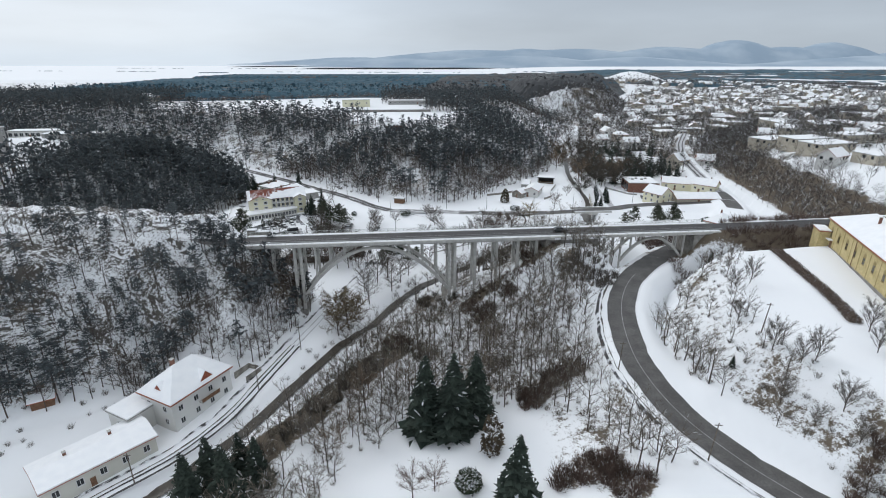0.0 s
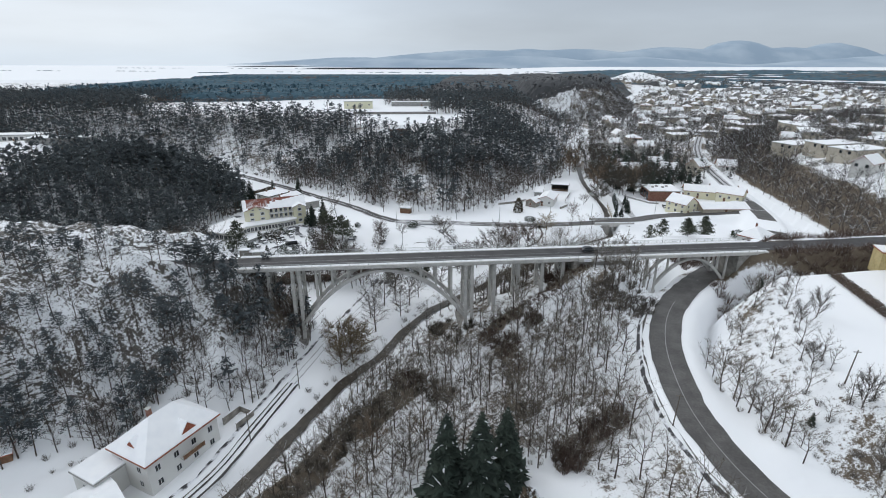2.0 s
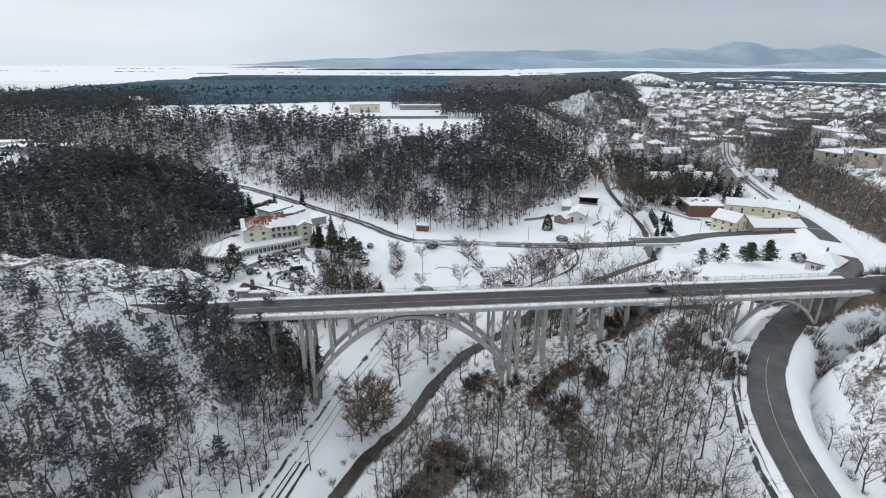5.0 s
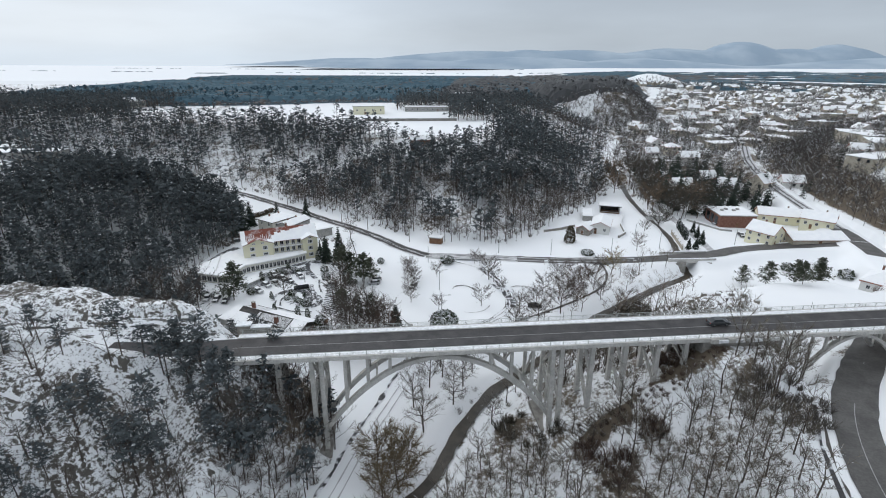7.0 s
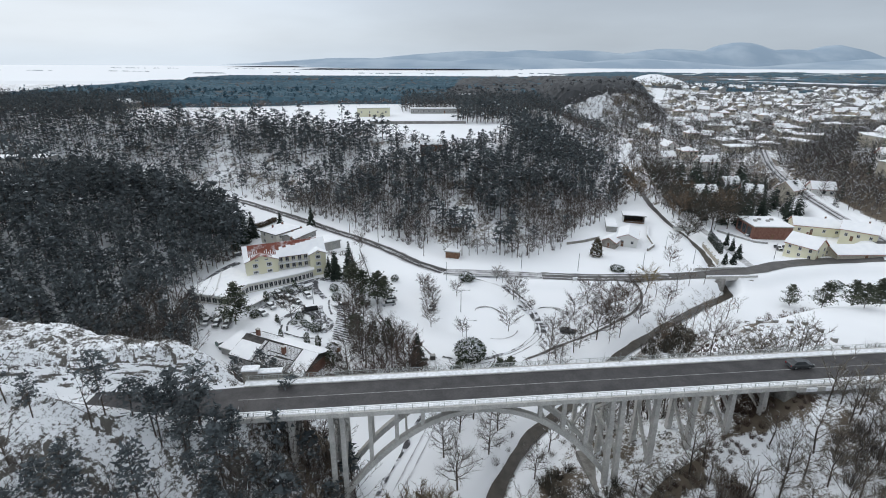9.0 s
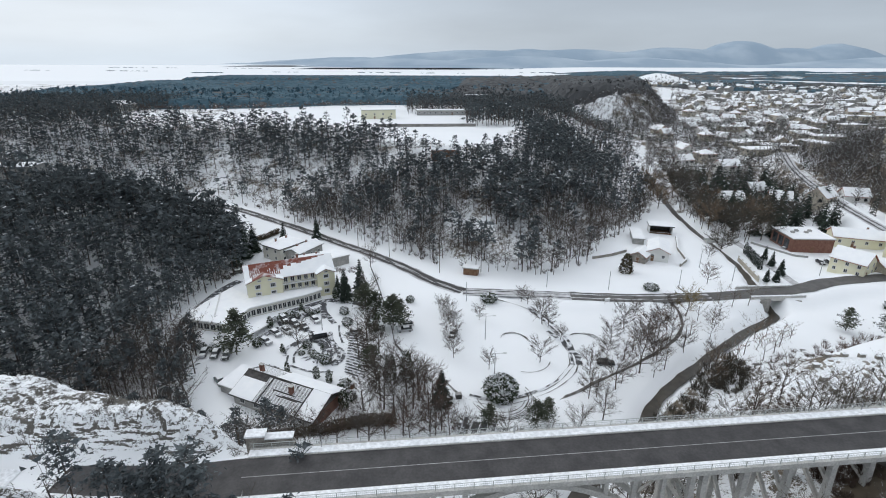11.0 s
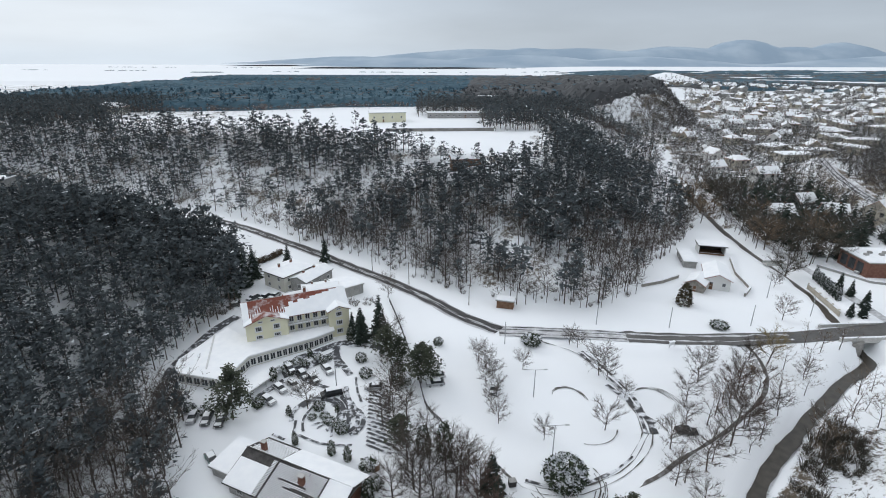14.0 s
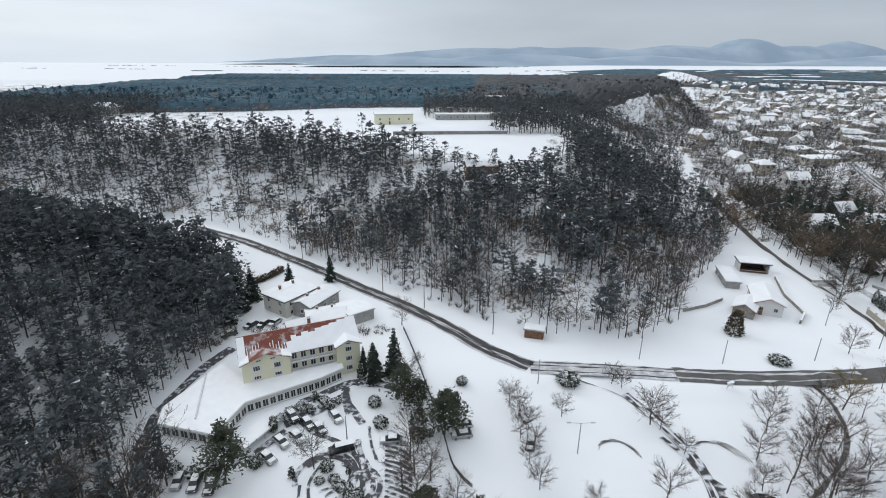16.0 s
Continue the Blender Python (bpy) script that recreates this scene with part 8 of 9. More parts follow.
# ---- single trees ----
def tree_thing(name, label, arrays, mats, x, y, scale=1.0, stretch=1.0, group="", z=None):
    """A tree with its trunk and limbs, its crown and the snow on it as parts."""
    v, f, m = arrays
    ob = empty(name, label, "tree", pose(x, y, gz(x, y) if z is None else z, 0, 0, rng.random() * 360), group)
    ob.scale = (scale, scale, scale * stretch)
    for pn, pick in (("trunk", m == 0), ("crown", m > 0)):
        sel = f[pick]
        if len(sel):
            used, inv = np.unique(sel, return_inverse=True)
            o = new(pn, mesh_np(pn, v[used], inv.reshape(sel.shape), mats[:1] if pn == "trunk" else mats[1:], None if pn == "trunk" else m[pick] - 1))
            o.parent = ob
    return ob


FULL = [bare_tree(200 + i, 9.0, 18, 26, 0.42, snow=0.015, width=1.45, start=0.2, rise=0.55) for i in range(4)]
TALL = [bare_tree(210 + i, 14.0, 18, 20, 0.25, snow=0.015, width=1.6, start=0.18) for i in range(3)]
WILLOW = [bare_tree(290 + i, 9.5, 22, 32, 0.46, snow=0.02, width=2.1, start=0.15, rise=0.35) for i in range(2)]
SPRUCE_BIG = [spruce_tree(220 + i, 20.0, 26, 14, 0.25, snow=0.05, fine=2) for i in range(3)]
SPRUCE_MID = [spruce_tree(230 + i, 9.0, 17, 11, 0.24, snow=0.10, fine=2) for i in range(2)]
PINE_GREEN = mat("olive pine needles", (0.046, 0.056, 0.040), (0.086, 0.096, 0.066), 0.3, 0.9, rand=0.35)
PINE_BIG = [pine_tree(240 + i, 12.0, 22, 80, low=0.22, wide=0.24, snow=0.02, leaf=0.027) for i in range(3)]
CONE = [bush(250 + i, 0.75, 2.5, 420, 0.13, 0.10, cone=0.75) for i in range(2)]
BALL = [bush(260 + i, 1.35, 2.2, 620, 0.16, 0.25) for i in range(2)]
COLUMN = [bush(270 + i, 0.95, 3.9, 700, 0.14, 0.14, cone=0.25) for i in range(2)]

for i, (x, y, s) in enumerate(((-21.9, 225, 0.55), (-8.1, 235.5, 0.55), (-6.2, 234, 0.5), (-3.8, 222.7, 0.95), (-2.4, 221.2, 0.6), (-0.4, 214.5, 0.5), (-7.8, 204.5, 0.72), (-21.1, 201.6, 0.55), (-29.9, 206.3, 0.62), (19.2, 220.3, 0.85),
                               (16.1, 199.8, 1.25), (-29.5, 221.5, 0.6), (-30.9, 225.4, 0.7), (8.2, 193.5, 1.0), (-29.2, 216.0, 0.5), (3.6, 199.0, 0.85), (26.5, 216.5, 0.8), (30.5, 222.5, 0.75),
                               (22.5, 205, 0.85), (31, 208.5, 0.7), (0.8, 190.0, 0.8), (44.5, 220.5, 0.6), (37, 203.5, 0.7), (67, 269.2, 0.6), (36.2, 229, 0.7), (13, 213, 0.75), (21, 212.5, 0.7), (10, 206, 0.65), (-32.5, 229, 0.6), (-31.4, 219, 0.6), (-31, 212, 0.5), (25, 228, 0.55))):
    tree_thing("park_tree", "small leafless tree standing in the snowy park", FULL[i % 4], [BARK, TWIG_DARK, SNOW_TWIG], x, y, s, group="trees of the park")
tree_thing("willow", "leafless yellowish weeping tree by the valley road", FULL[1], [BARK, mat("willow twigs", (0.17, 0.13, 0.055), (0.25, 0.19, 0.09), 0.5, 0.95, rand=0.2), SNOW_TWIG], 39.9, 227.3, 1.0)
tree_thing("copper_tree", "leafless tree keeping some reddish brown leaves", FULL[2], [BARK, TWIG_RED, SNOW_TWIG], 56.2, 247.6, 0.75)
for i, (x, y, s) in enumerate(((-53.6, 213.7, 0.75), (-41.1, 191.2, 0.85), (-49.5, 208.4, 0.6), (-35.1, 187.9, 0.7), (-38.5, 190.5, 0.85), (-55, 231, 0.8), (-58.5, 262, 0.6), (-46.0, 186.5, 0.85), (-43.5, 183.5, 0.8), (-51.5, 202, 0.75), (-39.5, 187, 0.8), (-48.5, 194, 0.75), (-47, 189.5, 0.8), (-54.5, 206.5, 0.7), (-52.5, 210, 0.65), (-45, 200, 0.65), (-50.5, 186, 0.7), (-37, 193, 0.6))):
    tree_thing("tall_tree", "tall leafless tree with upright limbs in the snow", TALL[i % 3], [BARK, TWIG_DARK, SNOW_TWIG], x, y, s, group="tall trees by the parking")
for i in range(10):
    x = -66 + i * 3.6 + rng.normal() * 0.9
    tree_thing("tall_tree", "tall leafless brown tree beside the dark hedge", TALL[i % 3], [BARK, TWIG_RED if i % 3 == 0 else TWIG_DARK, SNOW_TWIG], x, 175.5 + 0.12 * (x + 66) + rng.normal() * 1.6, 0.5 + 0.3 * rng.random(), group="tall trees by the hedge")
tree_thing("parking_tree", "broad leafless tree in the hotel's parking", FULL[0], WOODY, -71.4, 211.1, 0.85)
ROUND = [bare_tree(400 + i, 8.0, 20, 30, 0.29, snow=0.01, width=1.2, start=0.10, rise=1.15) for i in range(4)]
for i, (x, y, s) in enumerate(((72.7, 115.4, 0.6), (77.4, 117.3, 0.75), (66.3, 101.6, 0.6), (66.6, 89.3, 0.78), (68.9, 84.1, 0.62), (70.9, 83.3, 0.75), (63.7, 79.7, 0.72), (70.1, 73.4, 0.72), (66.0, 73.5, 0.5), (69.6, 68.1, 0.55), (84, 85, 0.75), (88.5, 93, 0.8), (86.5, 82.5, 0.7), (90.5, 88, 0.7))):
    tree_thing("field_tree", "small rounded leafless tree in the snowy field", ROUND[i % 4], WOODY, x, y, s, group="trees of the upper field")
for i, (x, y, s) in enumerate(((-29.1, 89.2, 0.62), (-23.0, 84.9, 0.75), (-13.6, 86.0, 0.75), (-12.1, 95.5, 0.8), (-18, 98, 0.8), (-25, 103, 0.75), (-31, 97, 0.7), (-9, 104, 0.8), (-34, 88, 0.6), (-2, 106, 0.85), (-21, 92, 0.6))):
    tree_thing("meadow_tree", "leafless tree at the edge of the snowy meadow", (FULL + TALL)[i % 7], [BARK, (TWIG, TWIG_WARM, TWIG_OLIVE)[i % 3], SNOW_TWIG], x, y, s, group="trees round the meadow")
for i, (x, y, s) in enumerate(((-32.6, 138.5, 1.05), (-28.2, 135.0, 1.1), (-30.8, 131.5, 0.95), (-27.0, 139.5, 0.9))):
    tree_thing("creek_willow", "leafless yellow-brown willow beside the creek", WILLOW[i % 2], [BARK, mat("old willow twigs", (0.118, 0.090, 0.056), (0.185, 0.148, 0.096), 0.4, 0.95, rand=0.3) if i == 0 else bpy.data.materials["old willow twigs"], SNOW_TWIG], x, y, s, group="willows by the creek")
for i, (x, y, s) in enumerate(((-24.0, 149.5, 0.8), (-23.1, 164, 0.75), (-9.2, 152.2, 0.6), (-15.0, 164.5, 0.7), (-20, 168, 0.7), (-12.5, 170, 0.65), (-5, 176, 0.7), (-28, 176, 0.6), (2, 183, 0.6), (-17.5, 158.0, 0.7), (-26.5, 157, 0.7), (-20.5, 172.5, 0.75))):
    tree_thing("valley_tree", "leafless tree on the snowy valley floor near the viaduct", TALL[i % 3], WOODY, x, y, s, group="trees below the viaduct")
for i, (x, y, s) in enumerate(((-36.1, 184.4, 0.95), (-39.4, 176.2, 0.9), (-34.5, 178.6, 0.85), (-31.8, 176.5, 0.7), (23.2, 213.7, 0.85), (21.4, 204.5, 0.8), (30.5, 215.5, 0.7))):
    tree_thing("copper_tree", "leafless tree keeping some reddish brown leaves", FULL[i % 4], [BARK, TWIG_RED, SNOW_TWIG], x, y, s, 1.15, group="copper trees of the park")
for i, (x, y, s) in enumerate(((-52.2, 219.1, 1.8), (-45.6, 198.0, 1.6), (-41.5, 197.8, 1.8), (-55, 186.5, 1.2))):
    tree_thing("ivy_tree", "dark trunk thickly wrapped in evergreen ivy", COLUMN[i % 2], [BARK, bpy.data.materials["evergreen shrub"], SNOW_TWIG], x, y, s, 1.1, group="ivy-clad trunks by the parking")
tree_thing("meadow_shrub_tree", "small tree holding dry brown leaves on the meadow", FULL[3], [BARK, TWIG_RED, SNOW_TWIG], -5.5, 71.0, 0.7)
tree_thing("meadow_shrub_tree", "small tree holding dry brown leaves on the meadow", FULL[0], [BARK, TWIG_RED, SNOW_TWIG], -1.5, 72.0, 0.62)
NEEDLED = [PINE_BARK, SPRUCE, SNOW_TWIG]
for i, (x, y, s) in enumerate(((-3.6, 88.8, 0.98), (2.2, 87.0, 1.02), (6.9, 90.2, 0.9))):
    tree_thing("spruce", "tall dark spruce with drooping snowy branches in the meadow", SPRUCE_BIG[i % 3], NEEDLED, x, y, s, group="spruces of the meadow")
for i, (x, y, s) in enumerate(((-44.5, 76.0, 0.75), (-40.0, 72.5, 0.8), (-36.5, 78.5, 0.62), (-41.5, 82.5, 0.5), (-46, 70.5, 0.8), (12.6, 66.0, 0.78))):
    tree_thing("spruce", "dark spruce with drooping branches near the creek", SPRUCE_BIG[(i + 1) % 3], NEEDLED, x, y, s, group="spruces near the creek")
for i, (x, y, s, st) in enumerate(((-63.2, 237.2, 1.15, 1.0), (-58.5, 238.5, 1.1, 1.35), (-33.1, 188.1, 1.05, 1.0), (79.5, 140.5, 0.5, 1.0), (60.4, 91.0, 0.32, 1.0), (-66, 240, 0.6, 1.3), (77.6, 250, 0.55, 1), (86.5, 262, 0.6, 1.1), (87.5, 268, 0.55, 1.2), (79.2, 247.6, 0.6, 1), (84, 253, 0.7, 1),
                                   (-107, 263, 1.1, 1.2), (-106, 270, 1.2, 1.2), (-95.5, 284, 1.0, 1.1), (-84, 291, 0.9, 1.2), (-105, 277, 1.2, 1.1))):
    tree_thing("spruce", "dark spruce standing in the snow", SPRUCE_MID[i % 2], NEEDLED, x, y, s, st, group="garden spruces")
tree_thing("yew", "brown-green conical tree before the cottage", bush(282, 1.35, 3.6, 1300, 0.13, 0.04, cone=0.7), [BARK, mat("bronze needles", (0.05, 0.042, 0.025), (0.09, 0.075, 0.045), 0.8, 0.9, rand=0.3), SNOW_TWIG], 32.3, 257.8, 1.9)
for i, (x, y, s) in enumerate(((-55.6, 228.5, 0.85), (-52.5, 226.0, 0.7), (-46.8, 220.2, 0.95), (-45.0, 222.4, 0.7), (-86.6, 207.6, 1.05), (-49.8, 199.8, 0.72), (-23.2, 180.5, 0.5), (-13.2, 180.8, 0.55), (-10.5, 182.5, 0.5), (82, 219, 0.6), (79.5, 204, 0.65), (92, 208, 0.75), (97, 206, 0.7), (88, 200, 0.6), (101, 210, 0.7))):
    tree_thing("pine", "broad dark olive pine with a snow-dusted crown", PINE_BIG[i % 3], [PINE_BARK, PINE_GREEN, SNOW_TWIG], x, y, s, group="pines about the valley")
LEAFY = [BARK, SHRUB, SNOW_TWIG]
tree_thing("round_yew", "large round snow-dusted evergreen on the turning circle", bush(280, 3.9, 5.0, 2600, 0.26, 0.30), LEAFY, -19.5, 190.4, 1.0)
tree_thing("round_shrub", "large round evergreen shrub on the meadow", bush(281, 2.3, 3.6, 1500, 0.2, 0.16), LEAFY, 4.7, 71.6, 1.0)
tree_thing("arborvitae", "tall oval brown-green evergreen by the meadow path", COLUMN[1], [BARK, HEDGE, SNOW_TWIG], 9.7, 80.5, 2.2)
for i, (x, y, kind, s) in enumerate(((-74.9, 228.9, "c", 1.0), (-81.8, 220.8, "k", 0.9), (-62.1, 228.7, "b", 1.0), (-60.1, 222.2, "b", 1.05), (-75.1, 209.4, "c", 0.9), (-68.9, 210.9, "b", 0.9), (-62.7, 204.1, "b", 1.05), (-82.5, 212.0, "b", 0.95), (-71.5, 200.8, "k", 0.7),
                                     (-63.6, 197.9, "k", 0.85), (-60.2, 196.3, "k", 0.85), (-49.9, 219.8, "b", 0.65), (-66.3, 237.0, "k", 0.9), (-59.5, 190.0, "k", 0.75), (-57.2, 231, "c", 0.8), (-76.5, 226.5, "b", 0.6), (-71.5, 227.8, "b", 0.7), (-42.7, 235.5, "b", 0.9), (-64.8, 210.2, "c", 0.7))):
    shape = {"c": CONE, "b": BALL, "k": COLUMN}[kind][i % 2]
    t = tree_thing("shrub", "clipped evergreen shrub with snow in the hotel garden", shape, LEAFY, x, y, s, group="shrubs of the hotel garden")
    t["category"] = "shrub"
for x, y, s, st in ((-79.5, 225.2, 0.9, 0.5), (-77.6, 226.4, 1.0, 0.5), (-78.4, 223.6, 0.9, 0.4), (-75.8, 226.6, 0.8, 0.5), (-81, 223.2, 0.8, 0.6), (-73.0, 229.0, 0.9, 0.5), (-70.6, 229.6, 0.8, 0.6), (-66, 207.2, 0.9, 0.4), (-67.2, 208.6, 0.8, 0.4), (-64.6, 206.4, 0.9, 0.4), (-69.8, 208.2, 0.7, 0.5), (-97, 210.5, 1.0, 0.6), (-93.5, 209.6, 1.0, 0.7), (-89.8, 210.2, 1.1, 0.8), (-99, 206, 0.8, 0.5), (-18.1, 235.6, 1.9, 0.5), (35.6, 243.2, 1.7, 0.5), (-56, 194, 1.2, 0.8), (-54, 190, 1.0, 0.8), (122, 225, 1.8, 0.8), (105, 231, 1.6, 0.7)):
    t = tree_thing("shrub", "low spreading snow-covered shrub", BALL[0], LEAFY, x, y, s, st)
    t["category"] = "shrub"


# ---- hedges ----
def hedge(label, pts, half, h, mats, snow=0.1, dense=70, size=0.2):
    p = Plant(int(abs(pts[0][0]) * 7) + 3)
    for (x0, y0), (x1, y1) in zip(pts[:-1], pts[1:]):
        ln = math.hypot(x1 - x0, y1 - y0)
        nx, ny = (y1 - y0) / ln, -(x1 - x0) / ln
        for _ in range(int(ln * dense)):
            t, o, k = p.r.random(), (p.r.random() * 2 - 1) * half, p.r.random()
            x, y = x0 + (x1 - x0) * t + nx * o, y0 + (y1 - y0) * t + ny * o
            p.tuft(np.array([x, y, gz(x, y) + h * (0.1 + 0.9 * k)]), size, 1 if (k > 0.75 and p.r.random() < snow * 2) else 0, 0.9)
    v, f, m = p.arrays()
    tagged(new("hedge", mesh_np("hedge", v, f, mats, m)), label, "hedge")


hedge("broad brown leafless hedge beside the school", [(98.5, 141.5), (94.5, 122), (90.5, 103), (88.5, 96.5)], 1.3, 1.2, [HEDGE_BARE, SNOW_TWIG], 0.01, 330, 0.13)
hedge("dark dense hedge at the roadside behind the hotel", [(-110, 287.5), (-107, 291.6), (-102.4, 299.6)], 0.9, 1.8, [HEDGE, SNOW_TWIG], 0.03, 200, 0.24)
hedge("dark clipped hedge beside the low tiled building", [(-72, 176.5), (-62, 178), (-50, 181.5), (-43, 182)], 0.8, 2.3, [HEDGE, SNOW_TWIG], 0.03, 330, 0.2)
for i in range(9):
    t = tree_thing("arborvitae", "slender dark green arborvitae in a row beside the channel", COLUMN[i % 2], [BARK, SPRUCE, SNOW_TWIG], 84.1 - 0.42 * i, 274.5 - 1.9 * i, 0.85 + 0.12 * rng.random(), 1.15, group="arborvitae by the channel")
cw = empty("channel_wall", "low pinkish wall with posts along the channel", "wall", pose(78.4, 262.5, -1.0, 0, 0, 79))
part("wall_run", boxed(-10.5, 9.5, -0.15, 0.15, -1.5, 0.2), BEIGE, cw)
part("wall_snow", boxed(-10.5, 9.5, -0.2, 0.2, 0.2, 0.32), SNOW, cw)
for k in range(6):
    part("post", boxed(-10 + k * 3.8, -9.6 + k * 3.8, -0.22, 0.22, -1.5, 0.6), BEIGE, cw)
pw = empty("parking_wall", "low grey wall round the snowy parking before the brick block", "wall", pose(0, 0, -1.0))
for x0, y0, x1, y1 in ((93.5, 287.0, 101.5, 272.5), (101.5, 272.5, 106, 270.8)):
    m = pose((x0 + x1) / 2, (y0 + y1) / 2, 0, 0, 0, math.degrees(math.atan2(y1 - y0, x1 - x0)))
    ln = math.hypot(x1 - x0, y1 - y0) / 2
    part("wall_run", boxed(-ln, ln, -0.14, 0.14, -1.2, 0.9, m=m), GREYWALL, pw)
    part("wall_snow", boxed(-ln, ln, -0.2, 0.2, 0.9, 1.02, m=m), SNOW, pw)


# ---- cars ----
PAINTS = {"silver": (0.42, 0.43, 0.44), "dark grey": (0.06, 0.065, 0.07), "black": (0.02, 0.02, 0.022), "white": (0.7, 0.7, 0.7), "blue": (0.04, 0.07, 0.14), "green": (0.03, 0.12, 0.10), "red": (0.25, 0.03, 0.03)}
PAINT = {k: mat(k + " car paint", tuple(0.85 * a for a in c), c, 1.0, 0.25, spec=0.6) for k, c in PAINTS.items()}


def car(m, colour, snowy=True, van=False, what="parked in the snow"):
    ob = empty("car", f"{colour} {'van' if van else 'car'} {'with snow on its roof ' if snowy else ''}{what}", "car", m, "parked cars" if snowy else "")
    L, W, H = (4.9, 1.9, 1.75) if van else (4.4, 1.76, 1.42)
    prof = ([(-0.5, 0.35), (-0.5, 0.9), (-0.47, 1.0), (-0.36, 1.04), (-0.24, 1.06), (0.46, 1.06), (0.49, 0.95), (0.5, 0.35)] if van else
            [(-0.5, 0.34), (-0.5, 0.68), (-0.46, 0.80), (-0.24, 0.92), (0.44, 0.94), (0.485, 0.85), (0.5, 0.36)])
    def hull(profile, half, top_half, z_top):
        bm = bmesh.new()
        sides = []
        for s in (-1, 1):
            sides.append([bm.verts.new((x * L, s * (half if z < 0.9 else top_half), z)) for x, z in profile])
        n = len(profile)
        for i in range(n):
            bm.faces.new((sides[0][i], sides[0][(i + 1) % n], sides[1][(i + 1) % n], sides[1][i]))
        bm.faces.new(sides[0][::-1]); bm.faces.new(sides[1])
        bmesh.ops.recalc_face_normals(bm, faces=bm.faces)
        return bm
    body = part("body", hull(prof, W / 2, W / 2 - 0.06, 1), PAINT[colour], ob)
    cab = [(-0.24, 0.92), (-0.10, H - 0.03), (0.26, H), (0.44, 0.93)] if not van else [(-0.36, 1.03), (-0.24, H), (0.46, H), (0.485, 1.03)]
    bm = bmesh.new()
    sides = []
    for s in (-1, 1):
        sides.append([bm.verts.new((x * L, s * (W / 2 - 0.08 - (0.16 if z > 1.2 else 0)), z)) for x, z in cab])
    for i in range(4):
        bm.faces.new((sides[0][i], sides[0][(i + 1) % 4], sides[1][(i + 1) % 4], sides[1][i]))
    bm.faces.new(sides[0][::-1]); bm.faces.new(sides[1])
    bmesh.ops.recalc_face_normals(bm, faces=bm.faces)
    part("glazing", bm, GLASS, ob, "dark car glass")
    x0, x1 = cab[1][0] * L, cab[2][0] * L
    part("roof", boxed(x0, x1, -W / 2 + 0.24, W / 2 - 0.24, H - 0.02, H + 0.03), PAINT[colour], ob)
    if snowy:
        part("snow", boxed(x0 - 0.05, x1 + 0.1, -W / 2 + 0.26, W / 2 - 0.26, H + 0.03, H + 0.13), SNOW_ROOF, ob, "layer of snow on the roof")
        part("snow", boxed(-0.47 * L, -0.26 * L, -W / 2 + 0.2, W / 2 - 0.2, 0.9, 0.98), SNOW_ROOF, ob, "layer of snow on the bonnet")
    for x in (-0.31, 0.30):
        for s in (-1, 1):
            w = part("wheel", tube(bmesh.new(), (x * L, s * (W / 2 - 0.2), 0.31), (x * L, s * (W / 2 + 0.02), 0.31), 0.31, 0.31, 12), TYRE, ob)
            part("rim", tube(bmesh.new(), (x * L, s * (W / 2 + 0.02), 0.31), (x * L, s * (W / 2 + 0.035), 0.31), 0.19, 0.17, 10), STEEL, w)
    for s in (-1, 1):
        part("headlight", boxed(-0.5 * L - 0.02, -0.5 * L + 0.1, s * 0.62 - 0.16, s * 0.62 + 0.16, 0.58, 0.72), FRAME_W, ob)
        part("tail_light", boxed(0.5 * L - 0.1, 0.5 * L + 0.02, s * 0.66 - 0.12, s * 0.66 + 0.12, 0.6, 0.8), PAINT["red"], ob)
    return ob


for x, y, turn, c, van in ((-80.9, 213.6, 140, "silver", False), (-79.4, 217.6, 138, "silver", False), (-76.6, 218.9, 136, "white", False), (-72.6, 221.4, 128, "dark grey", False), (-69.9, 224.8, 125, "silver", False), (-67.0, 215.6, 20, "black", True),
                           (-57.6, 217.8, 5, "silver", False), (-43.2, 222.3, 10, "white", False), (-43.4, 219.6, 10, "silver", False), (-75.4, 222.9, 128, "dark grey", False), (-78.9, 224.2, 128, "black", False),
                           (-29.8, 217.0, 75, "dark grey", False), (-92, 207.5, 95, "dark grey", False), (-88.9, 206.9, 95, "black", False), (-95.2, 208.0, 95, "silver", False),
                           (107.0, 265.5, 80, "black", False), (110.2, 265.2, 80, "dark grey", False), (113.4, 265.0, 80, "silver", False), (104.6, 281, 10, "silver", False),
                           (-100.2, 261.2, 62, "dark grey", False), (-96.9, 261.8, 66, "black", False), (-94.0, 262.6, 66, "silver", False), (-104.5, 256.5, 30, "dark grey", False), (-86.5, 196.5, 130, "green", False)):
    car(pose(x, y, gz(x, y) - 0.05, 0, 0, turn), c, True, van)
car(BR @ pose(96.0, 0.6, 0.06, 0, 0, 180), "dark grey", False, what="on the viaduct's wet carriageway")
car(pose(8.9, 203.6, gz(8.9, 203.6) - 0.05, 0, 0, 172), "black", False, what="standing at the park's edge")


